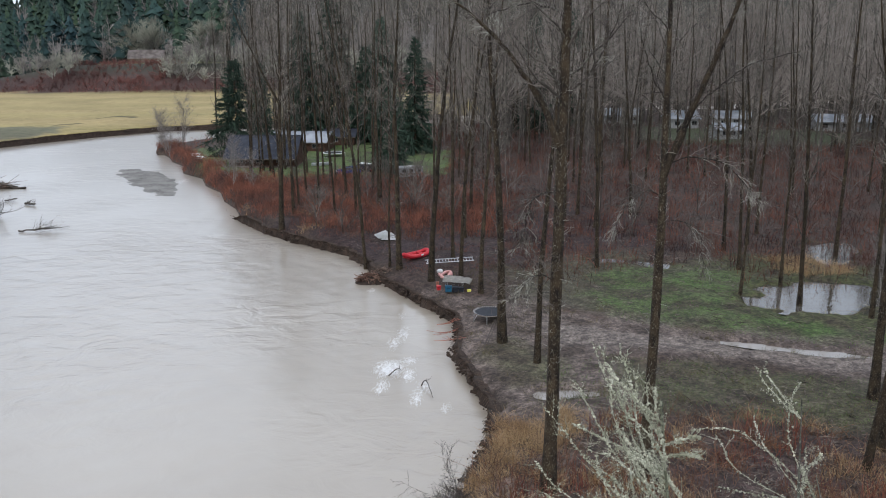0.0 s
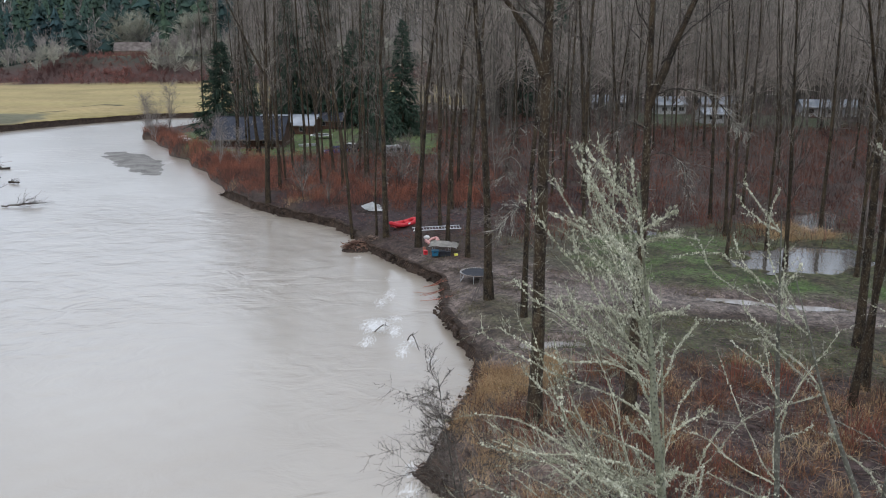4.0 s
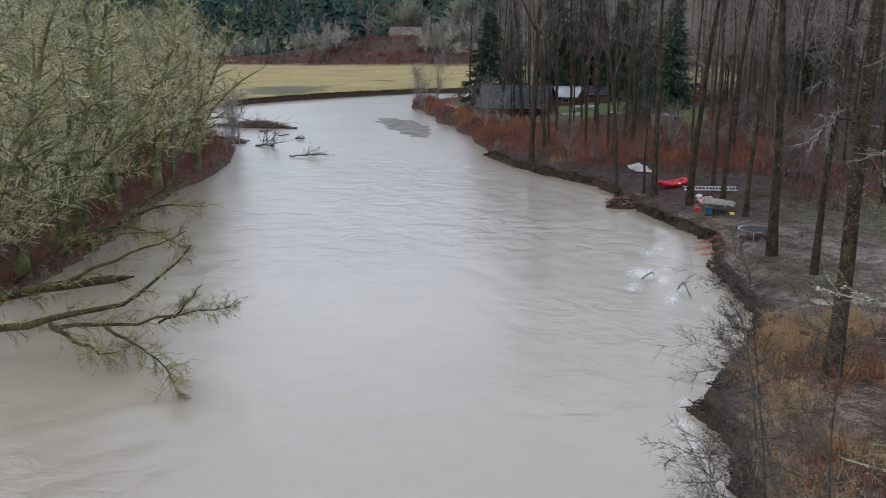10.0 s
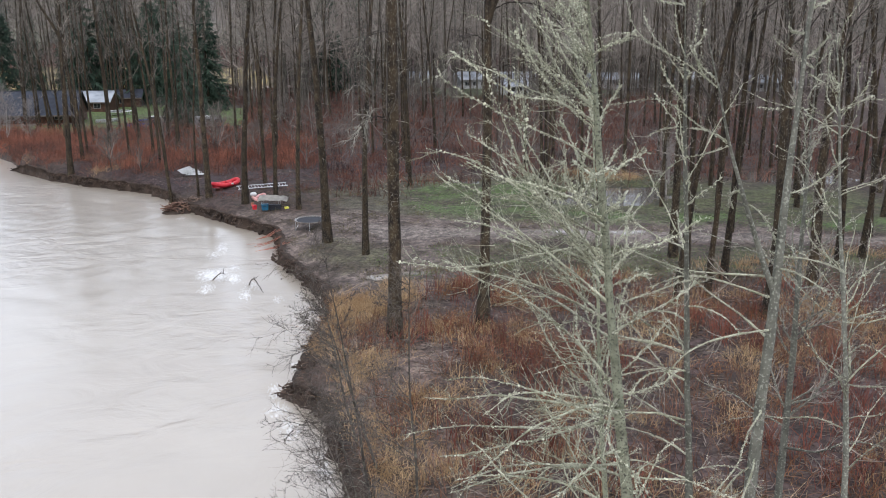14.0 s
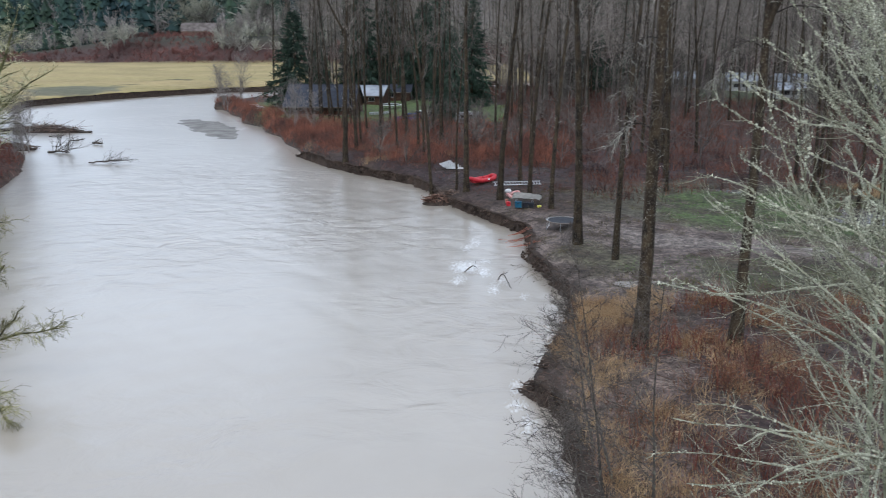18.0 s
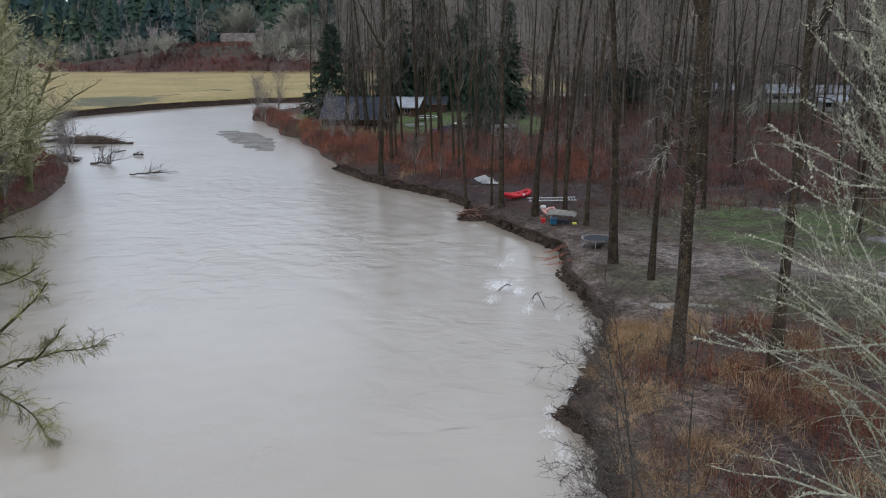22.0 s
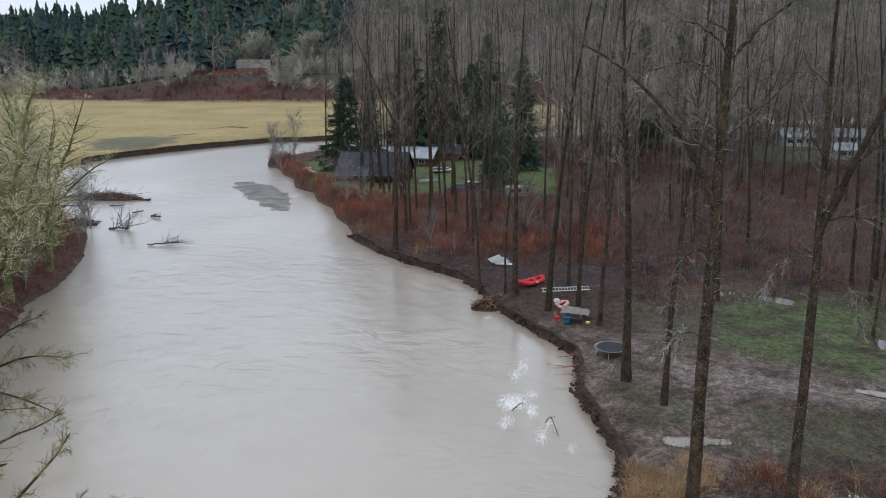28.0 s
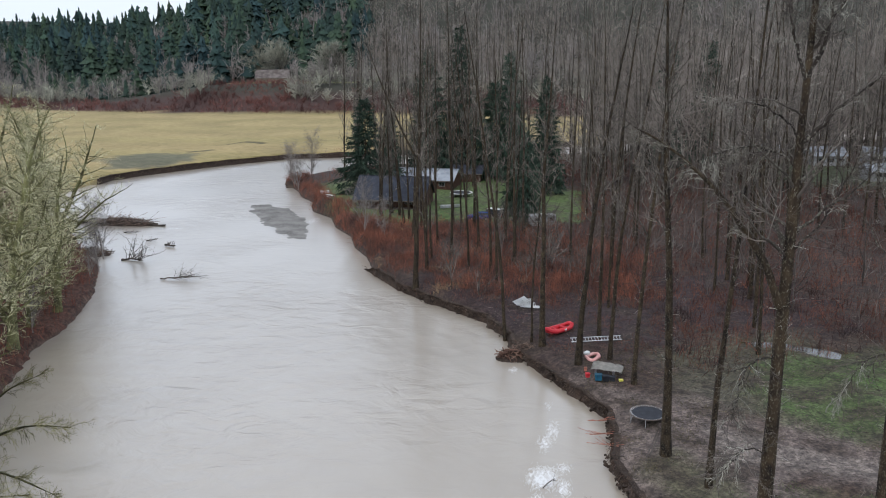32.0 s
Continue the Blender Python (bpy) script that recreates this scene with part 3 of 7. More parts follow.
    ob.data.polygons.foreach_set("material_index", (inside(FIELD, fc[:, 0], fc[:, 1]) | (fc[:, 1] > 400)).astype(np.int32))
    tagged(ob, "muddy flood plain with dark leaf litter, grass clearings and a tan field", "ground", kind="structure")
    return ob


def build_water():
    xs = lines([(-3000, -160, 200), (-160, -40, 4), (-40, 8, 0.5), (8, 60, 6), (60, 900, 60)])
    ys = lines([(-1200, 0, 60), (0, 25, 2), (25, 100, 0.5), (100, 300, 3), (300, 520, 20)])
    X, Y, F = grid(xs, ys)
    keep = edge_distance(RIVER, X, Y) < 14
    F = F[keep[F].any(1)]
    Z = 0.03 * wob(X, Y, 2.2) + 0.02 * wob(X + 9, Y, 0.9)
    ob = mesh_np("water", np.stack([X, Y, Z], 1), F, WATER)
    f = np.zeros(len(X))
    for (px, py, sx, sy, s) in ((-5.0, 64.6, 1.7, 2.6, 0.62), (-5.4, 60.8, 0.8, 2.4, 0.5), (-3.4, 66.5, 0.9, 1.4, 0.5), (-0.3, 57.0, 0.7, 1.6, 0.42), (-2.0, 61.0, 0.9, 2.0, 0.42), (-4.3, 73.0, 0.7, 3.2, 0.5), (-4.8, 78.0, 0.5, 2.0, 0.42),
                                (-1.3, 40.8, 0.6, 1.6, 0.5), (-1.4, 38.4, 0.9, 1.5, 0.45), (-0.9, 36.0, 0.8, 2.2, 0.42), (0.2, 44.0, 0.8, 1.2, 0.5), (0.3, 32.0, 0.6, 3.0, 0.45),
                                (-8.6, 87.0, 0.9, 1.4, 0.5), (-5.0, 70.5, 0.8, 2.4, 0.5), (-3.4, 63.4, 0.8, 2.2, 0.55), (-2.6, 58.6, 0.7, 2.2, 0.5), (-46.2, 150, 1.2, 6, 0.5), (-51.6, 161, 1.3, 6, 0.52), (-57.5, 171, 1.5, 5, 0.48), (-77.5, 151, 3.0, 1.2, 0.55), (-96, 232, 4.0, 2.0, 0.5), (1.6, 48.5, 0.6, 2.2, 0.4)):
        f = np.maximum(f, (s + 0.11) * np.exp(-(((X - px) / sx) ** 2 + ((Y - py) / sy) ** 2)))
    at = ob.data.attributes.new("foam", "FLOAT", "POINT")
    at.data.foreach_set("value", f.astype(np.float32))
    return tagged(ob, "swollen muddy beige river with ripples and white foam", "river", kind="structure")


def build_bank(line, name, step, top, label, lean=0.35):
    """The raw soil face that the river has cut, with clods and overhangs."""
    seg = np.hypot(*np.diff(line, axis=0).T)
    s = np.concatenate([[0], np.cumsum(seg)])
    q = np.arange(0, s[-1], step)
    P = np.stack([np.interp(q, s, line[:, 0]), np.interp(q, s, line[:, 1])], 1)
    T = np.gradient(P, axis=0)
    T /= np.linalg.norm(T, axis=1, keepdims=True)
    N = np.stack([T[:, 1], -T[:, 0]], 1)
    rng = np.random.default_rng(5)

    def rough(width):
        return np.convolve(rng.normal(0, 1, len(q) + 2 * width), np.hanning(2 * width + 1) / math.sqrt(width), "valid")[:len(q)]

    bays, lip = rough(10), rough(5)
    rows = []
    hs = (-0.5, 0.05, 0.3, 0.6, 0.85, 1.0, 1.0)
    off = (-0.12, -0.1, 0.06, 0.12, 0.08, -0.04, 0.75)
    g = height(P[:, 0] + N[:, 0] * 0.9, P[:, 1] + N[:, 1] * 0.9) + top
    for j, (h, o) in enumerate(zip(hs, off)):
        w = o + lean * 0.3 * bays + (0.12 * lip + 0.1 * rough(2) * (j < 5)) * (j < 6)
        xy = P + N * w[:, None]
        z = np.where(h < 0, h, h * g + 0.05 * rough(2) * (0 < j < 6) - 0.12 * np.clip(lip, 0, 2) * (j > 2))
        if j == 6:
            z = height(xy[:, 0], xy[:, 1]) - 0.1
        rows.append(np.column_stack([xy, z]))
    V = np.stack(rows, 1).reshape(-1, 3)
    k = len(hs)
    i = np.arange(len(q) - 1)[:, None] * k + np.arange(k - 1)[None, :]
    F = np.stack([i, i + k, i + k + 1, i + 1], -1).reshape(-1, 4)
    return tagged(mesh_np(name, V, F, BANK), label, "riverbank", kind="structure")


build_ground()
build_water()
build_bank(RIGHT[3:24], "cut_bank", 0.25, 0.06, "eroded dark soil bank dropping to the river")


def bank_clods():
    """Sods and clods that hang from the cut bank or have dropped to its foot."""
    rng = np.random.default_rng(6)
    line = RIGHT[4:22]
    s = np.concatenate([[0], np.cumsum(np.hypot(*np.diff(line, axis=0).T))])
    n = 1000
    q = rng.uniform(0, s[-1], n)
    q = q[np.sin(q * 0.8) + np.sin(q * 2.3 + 1) + rng.normal(0, 0.7, n) > 0]
    n = len(q)
    p = np.column_stack([np.interp(q, s, line[:, 0]) + rng.normal(-0.05, 0.22, n), np.interp(q, s, line[:, 1]) + rng.normal(0, 0.2, n), rng.uniform(0.0, 0.95, n)])
    k = 10
    d = rng.normal(0, 1, (n, k, 3))
    d /= np.linalg.norm(d, axis=2, keepdims=True)
    tips = p[:, None] + d * rng.uniform(0.06, 0.26, (n, 1, 1)) * rng.uniform(0.7, 1.2, (n, k, 1)) * np.array([1, 1, 0.7])
    bm = bmesh.new()
    for cloud in tips:
        vs = [bm.verts.new(c) for c in cloud]
        out = bmesh.ops.convex_hull(bm, input=vs)
    bmesh.ops.delete(bm, geom=[v for v in bm.verts if not v.link_faces], context="VERTS")
    m = 900
    q = rng.uniform(0, s[-1], m)
    x, y = np.interp(q, s, line[:, 0]), np.interp(q, s, line[:, 1])
    z = np.minimum(height(x + 0.8, y), 1.3) + rng.normal(0, 0.06, m)
    out, side, drop = rng.uniform(0.1, 0.55, m), rng.normal(0, 0.3, m), rng.uniform(0.1, 0.7, m)
    P = np.stack([np.column_stack([x + 0.35, y, z]), np.column_stack([x + 0.2 - out * 0.6, y + side * 0.5, z - drop * 0.2]), np.column_stack([x + 0.1 - out, y + side, z - drop])], 1)
    v, f = tubes(P, rng.uniform(0.008, 0.025, (m, 1)) * np.array([1, 0.8, 0.4]), 3)
    tagged(mesh_np("bank_rootlets", v, f, ROOTWOOD, smooth=False), "torn rootlets and turf hanging from the cut bank", "roots", kind="stuff")
    tagged(part("bank_clods", bm, BANK), "dark clods of soil along the foot of the cut bank", "soil", kind="stuff")


bank_clods()
build_bank(FAR[2:][::1], "cut_bank_field", 1.2, 0.05, "low eroded soil bank along the tan field", 0.8)


# ---- trees ----
def curve(rng, p, d, length, k, bend, wander):
    """A path of k points from p along d that bends by the vector bend and wanders."""
    pts, d = [np.array(p, float)], np.array(d, float)
    for _ in range(k - 1):
        d = d + np.asarray(bend) / (k - 1) + rng.normal(0, wander, 3)
        d /= np.linalg.norm(d)
        pts.append(pts[-1] + d * length / (k - 1))
    return np.array(pts)


def along(path, u):
    i = min(int(u * (len(path) - 1)), len(path) - 2)
    f = u * (len(path) - 1) - i
    return path[i] * (1 - f) + path[i + 1] * f, path[i + 1] - path[i]


def tree_mesh(seed, H, r, limbs, first, reach, rise, twigs, subs, curl=0.35, lean=(0, 0), wander=0.035, fork=0.0, limb_sides=5, side=None, droop=0.0, sub_len=0.4, power=0.7, tmin=0.006, straight=0.0, coarse=False, drape=0.0, aim=0.7, thin=0.015, tw_len=(0.16, 0.42), splay=0.8, knots=6):
    """Trunk, limbs and twigs of a bare broad-leaved tree: three (vertices, quads)."""
    rng = np.random.default_rng(seed)
    trunk = curve(rng, (0, 0, -0.4), (lean[0], lean[1], 1), H, 15, (0, 0, 0.05), wander)
    flare = np.array([1.5, 1.08] + [1.0] * 13)
    tr = r * flare * (1 - np.linspace(0, 1, 15) ** 1.3 * 0.93)
    tv, tf = tubes(trunk[None], tr[None], 9)
    tv = tv + rng.normal(0, 0.06 * r, tv.shape)
    stems = [(trunk, tr)]
    L1, R1, L2, R2, L3, R3 = [], [], [], [], [], []
    if fork:
        p, d = along(trunk, fork)
        a = rng.uniform(0, 6.28)
        f = curve(rng, p, d / np.linalg.norm(d) + np.array([math.cos(a), math.sin(a), 0]) * 0.55, H * (1 - fork) * 0.85, 15, (0, 0, 0.5), wander * 1.5)
        fr = np.interp(fork, np.linspace(0, 1, 15), tr) * 0.75 * (1 - np.linspace(0, 1, 15) * 0.92)
        stems.append((f, fr))
        ev, ef = tubes(f[None], fr[None], 7)
        tv, tf = merge([(tv, tf), (ev, ef)])
    for i in range(limbs):
        stem, sr = stems[i % len(stems)] if rng.random() < 0.6 else stems[0]
        u0 = first if stem is trunk else 0.1
        u = u0 + (0.98 - u0) * rng.random() ** 0.8
        p, d = along(stem, u)
        a = i * 2.4 + rng.normal(0, 0.4)
        if side is not None and rng.random() < aim:
            a = side + rng.normal(0, 0.7)
        low = drape * max(0.0, 1 - (u - first) / (0.8 - first))
        e = rise - 0.45 * low + rng.normal(0, 0.18)
        out = np.array([math.cos(a) * math.cos(e), math.sin(a) * math.cos(e), math.sin(e)])
        length = reach * H * (0.25 + 0.75 * ((1 - u) / (1 - first + 1e-6)) ** power) * rng.uniform(0.6, 1.15)
        if side is not None and math.cos(a - side) < 0.2:
            length *= 0.45
        path = curve(rng, p, out, length, knots, (0, 0, curl - droop - 1.25 * low), 0.1 - straight)
        br = max(0.012, min(0.45 * np.interp(u, np.linspace(0, 1, len(sr)), sr), thin * length + 0.01))
        L1.append(path), R1.append(br * (1 - np.linspace(0, 1, knots) * 0.85))
        for _ in range(twigs):
            w = rng.uniform(0.15, 1.0)
            q, dd = along(path, w)
            dd = dd / np.linalg.norm(dd)
            o = rng.normal(0, 1, 3)
            o -= dd * o.dot(dd)
            o /= np.linalg.norm(o)
            tl = max(0.16, length * rng.uniform(*tw_len) * (1.15 - 0.6 * w))
            tw = curve(rng, q, dd * 0.8 + o * splay, tl, 3 if coarse else 4, (0, 0, curl * 0.8 - droop), 0.14)
            t0 = max(tmin, br * (1 - w * 0.8) * 0.45)
            L2.append(tw), R2.append(t0 * (1 - np.linspace(0, 1, len(tw)) * 0.75))
            for _ in range(subs):
                q2, d2 = along(tw, rng.uniform(0.2, 1.0))
                d2 = d2 / np.linalg.norm(d2)
                o = rng.normal(0, 1, 3)
                s = curve(rng, q2, d2 * 0.8 + o * 0.45, tl * sub_len * rng.uniform(0.5, 1.2), 2 if coarse else 3, (0, 0, curl * 0.5 - droop), 0.12)
                L3.append(s), R3.append(max(tmin * 0.7, t0 * 0.5) * np.linspace(1, 0.45, len(s)))
    limb = tubes(np.array(L1), np.array(R1), limb_sides)
    bits = [tubes(np.array(L2), np.array(R2), 3)]
    if L3:
        bits.append(tubes(np.array(L3), np.array(R3), 3))
    return (tv, tf), limb, merge(bits), (np.array(L1), np.array(R1), np.array(L2), np.array(R2), np.array(L3) if L3 else None)


def spline(pts, k):
    pts = np.array(pts, float)
    s = np.concatenate([[0], np.cumsum(np.linalg.norm(np.diff(pts, axis=0), axis=1))])
    q = np.linspace(0, s[-1], k)
    out = np.stack([np.interp(q, s, pts[:, i]) for i in range(3)], 1)
    for _ in range(2):
        out[1:-1] = (out[:-2] + 2 * out[1:-1] + out[2:]) / 4
    return out


def branchy(rng, path, n, length, droop, twigs=4, r=0.03, up=0.3):
    """Side branches and twigs along a given limb: vertices and quads."""
    P1, R1, P2, R2 = [], [], [], []
    for _ in range(n):
        p, d = along(path, rng.uniform(0.15, 1.0))
        d = d / np.linalg.norm(d)
        o = rng.normal(0, 1, 3)
        o[2] += up
        q = curve(rng, p, d * 0.7 + o * 0.5, length * rng.uniform(0.4, 1.2), 5, (0, 0, -droop), 0.24)
        P1.append(q), R1.append(r * np.linspace(1, 0.25, 5))
        for _ in range(twigs):
            p2, d2 = along(q, rng.uniform(0.2, 1.0))
            t = curve(rng, p2, d2 / np.linalg.norm(d2) + rng.normal(0, 0.6, 3), length * rng.uniform(0.15, 0.4), 3, (0, 0, -droop * 0.5), 0.15)
            P2.append(t), R2.append(r * 0.35 * np.array([1, 0.7, 0.4]))
    return merge([tubes(np.array(P1), np.array(R1), 4), tubes(np.array(P2), np.array(R2), 3)])


def sprays(rng, path, n, length, r, droop=0.3, twigs=6, subs=3, start=0.1):
    """Three orders of crooked side branches along a limb: vertices and quads."""
    P1, R1, P2, R2, P3, R3 = [], [], [], [], [], []
    for _ in range(n):
        w = start + (1 - start) * rng.random()
        p, d = along(path, w)
        d = d / np.linalg.norm(d)
        o = rng.normal(0, 1, 3)
        o -= d * o.dot(d)
        o[2] += 0.25
        q = curve(rng, p, d * 0.75 + 0.7 * o / np.linalg.norm(o), length * rng.uniform(0.35, 1.15) * (1.1 - 0.5 * w), 6, (0, 0, -droop), 0.2)
        P1.append(q), R1.append(r * np.linspace(1, 0.3, 6))
        for _ in range(twigs):
            p2, d2 = along(q, rng.uniform(0.15, 1.0))
            t = curve(rng, p2, d2 / np.linalg.norm(d2) + rng.normal(0, 0.55, 3), length * rng.uniform(0.12, 0.4), 4, (0, 0, -droop), 0.2)
            P2.append(t), R2.append(r * 0.5 * np.array([1, 0.8, 0.65, 0.4]))
            for _ in range(subs):
                p3, d3 = along(t, rng.uniform(0.2, 1.0))
                P3.append(curve(rng, p3, d3 / np.linalg.norm(d3) + rng.normal(0, 0.6, 3), length * rng.uniform(0.06, 0.2), 3, (0, 0, -droop), 0.15))
                R3.append(r * 0.34 * np.array([1, 0.8, 0.5]))
    return merge([tubes(np.array(P1), np.array(R1), 4), tubes(np.array(P2), np.array(R2), 3), tubes(np.array(P3), np.array(R3), 3)])


def bare_tree(meshes, bark, twig, at, turn, scale, label, group, name="bare_tree", split=False, shoots=0):
    ob = thing(name, label, "tree", group, at, turn)
    ob.scale = (scale,) * 3
    (tv, tf), (lv, lf), (wv, wf), _ = meshes
    mesh_np("trunk", tv, tf, bark, ob)
    if split:
        paths = meshes[3]
        for p, r in zip(paths[0], paths[1]):
            mesh_np("limb", *tubes(p[None], r[None], 5), LIMB, ob)
    else:
        tagged(mesh_np("limb_mass", lv, lf, LIMB if bark is BARK else bark, ob), kind="stuff")
    tagged(mesh_np("twig_mass", wv, wf, twig, ob), kind="stuff")
    if shoots:
        axis = tv[:135].reshape(15, 9, 3).mean(1)[1:12]
        tagged(mesh_np("shoot_mass", *branchy(np.random.default_rng(77), axis, shoots, 0.9, 0.1, 4, 0.012, 0.3), PALETWIG if bark is BARK else twig, ob), kind="stuff")
    return ob


BIG = [tree_mesh(11 + i, 39, 0.34, 50, 0.34, 0.135, 0.9, 9, 3, straight=-0.08, curl=0.45, wander=0.02, tmin=0.008, splay=0.55, sub_len=0.55, fork=(0, 0.45, 0, 0.6)[i], lean=((0.01, 0), (-0.01, 0.01), (0.01, 0), (0, 0))[i]) for i in range(4)]
SLIM = [tree_mesh(31 + i, 38, 0.215, 40, 0.32, 0.115, 0.9, 8, 2, limb_sides=4, straight=-0.09, curl=0.45, wander=0.024, tmin=0.011, coarse=True, splay=0.5) for i in range(4)]
THIN = [tree_mesh(51 + i, 36, 0.17, 34, 0.3, 0.12, 0.9, 8, 1, limb_sides=3, straight=-0.09, curl=0.45, wander=0.027, tmin=0.016, coarse=True, splay=0.5) for i in range(4)]
BUSHY = [tree_mesh(57 + i, 35, 0.2, 74, 0.14, 0.125, 0.95, 8, 3, limb_sides=3, straight=-0.08, curl=0.4, wander=0.018, tmin=0.013, coarse=True, splay=0.5) for i in range(2)]
NEAR_TREES = [  # x, y, kind, variant, trunk scale
    (4.4, 66.4, 0, 0, 1.0), (6.9, 61.9, 1, 0, 1.05), (3.1, 80.5, 1, 1, 1.05), (1.2, 86.5, 1, 2, 1.0),
    (0.4, 92.6, 1, 3, 0.95), (-2.0, 85.5, 0, 2, 0.9), (-5.7, 91.0, 0, 0, 0.9), (-6.9, 92.4, 2, 0, 0.75), (-10.0, 95.8, 1, 0, 0.95), (-23.3, 112.4, 0, 1, 1.0),
    (-22.8, 119.4, 1, 1, 1.0), (-12.3, 113.0, 2, 1, 0.95), (24.5, 44.6, 1, 2, 1.0), (26.4, 46.8, 1, 3, 0.95), (26.9, 44.9, 2, 2, 1.1), (30.3, 48.4, 1, 0, 1.05),
    (28.3, 40.3, 0, 2, 1.0), (35.5, 45.7, 0, 3, 1.0), (40.2, 49.0, 1, 1, 1.1), (43.5, 50.5, 1, 2, 1.0), (18.4, 117.9, 1, 3, 1.0), (19.6, 109.5, 1, 0, 1.05),
    (26.0, 117.7, 1, 1, 1.0), (32.9, 97.4, 1, 2, 1.0), (45.1, 94.6, 1, 3, 1.05), (29.8, 54.6, 0, 1, 0.95), (-16.5, 131, 1, 2, 0.95), (-10.5, 121, 1, 3, 1.0)]
OLD = [tree_mesh(15 + i, 39, 0.36, 20, 0.5, 0.12, 0.8, 8, 3, straight=-0.08, wander=0.012, tmin=0.008, splay=0.6) for i in range(2)]
OLD_TREES = [(5.5, 42.3, 0, 1.08), (11.1, 43.5, 1, 0.92)]


def plant_forest():
    rng = np.random.default_rng(3)
    kinds = (BIG, SLIM, THIN, BUSHY)
    names = ("tall bare cottonwood with dark mossy bark on the river flat", "slim bare alder trunk with patchy lichen in the flooded wood", "thin bare young alder in the flooded wood", "bare tree with a dense crown of grey-brown twigs")
    made = {}
    spots = [(x, y, k, v, s) for x, y, k, v, s in NEAR_TREES]
    taken = [(x, y) for x, y, *_ in spots + OLD_TREES]
    tries = 0
    for x0, x1, y0, y1, n in ((-42, -6, 116, 158, 18), (-48, -20, 168, 206, 12)):
        k = 0
        while k < n:
            x, y = rng.uniform(x0, x1), rng.uniform(y0, y1)
            if edge_distance(RIVER, np.array([x]), np.array([y]))[0] < 3 or -0.27 < (x + 4.3) / (y - 5.3) < -0.2 or -0.04 < (x + 4.3) / (y - 5.3) < 0.003 or (-46 < x < -24 and 158 < y < 196) or (-32 < x < -17 and 150 < y < 186) or min((x - a) ** 2 + (y - b) ** 2 for a, b in taken) < 5:
                k += 0.02
                continue
            k += 1
            taken.append((x, y))
            spots.append((x, y, 1 if rng.random() < 0.5 else 2, int(rng.integers(4)), rng.uniform(0.8, 1.05)))
    while len(spots) < 285 and tries < 60000:
        tries += 1
        x, y = rng.uniform(-60, 110), 70 + 260 * rng.random() ** 1.25
        if rng.random() < 0.2:
            x, y = rng.uniform(30, 90), rng.uniform(30, 100)
        d = edge_distance(RIVER, np.array([x]), np.array([y]))[0]
        if d < (4 if y > 150 else 6) or x < -50 or (x < 8 and y < 96):
            continue
        if inside(GRASS, x, y) or inside(TRACK, x, y) or inside(ROUGH, x, y) or (inside(FARLAWN, x, y) and rng.random() < 0.85):
            continue
        if edge_distance(LAWN, np.array([x]), np.array([y]))[0] < -1.5 and not (x > -14 and rng.random() < 0.3):
            continue
        if y < 160 and (-0.27 < (x + 4.3) / (y - 5.3) < -0.2 or -0.04 < (x + 4.3) / (y - 5.3) < 0.003):
            continue
        if -50 < x < -22 and 156 < y < 205:
            continue
        if y > 100 and 0.24 < x / y < 0.5 and rng.random() < 0.6:  # the view to the far grass
            continue
        near = min((x - a) ** 2 + (y - b) ** 2 for a, b in taken)
        if near < (2.6 if y > 110 else 4.5) ** 2:
            continue
        taken.append((x, y))
        k = 1 if (rng.random() < 0.45 and y < 190) else 2
        spots.append((x, y, 3 if len(spots) % 6 == 0 else k, int(rng.integers(4)) % (2 if len(spots) % 6 == 0 else 4), rng.uniform(0.8, 1.15)))
    for x, y, v in ((-47.5, 181.5, 0), (-49.5, 188, 2), (-41, 200, 0), (-52, 199, 2), (-31, 207, 0), (-35.5, 157.5, 1), (-31.5, 158.4, 0), (-45, 207, 1), (-51, 192.5, 1), (-48.5, 184.5, 3), (-53.5, 203, 0), (-49, 205, 2), (-44, 197, 1), (-56, 201, 3), (-26.5, 153.5, 1), (-33.6, 155.2, 3), (-29.6, 154.6, 2), (-36.8, 153.6, 3), (-34.6, 151, 0), (-31.2, 151.6, 1), (-37.6, 156.2, 2)):
        spots.append((x, y, 3, v % 2, 0.86 + 0.06 * v))
    for x, y, k, v, s in spots:
        g = "trees of the flooded wood"
        at, turn = (x, y, ground_at(x, y)), rng.uniform(0, 360)
        if (k, v) not in made:
            made[k, v] = bare_tree(kinds[k][v], BARK, TWIG, at, turn, s, names[k], g, split=k == 0, shoots=(90, 22, 0, 0)[k])
        else:
            c = copy_thing(made[k, v], pose(*at, rng.normal(0, 1.3), rng.normal(0, 1.3), turn))
            c.scale = (s, s, s * rng.uniform(0.93, 1.08))


plant_forest()


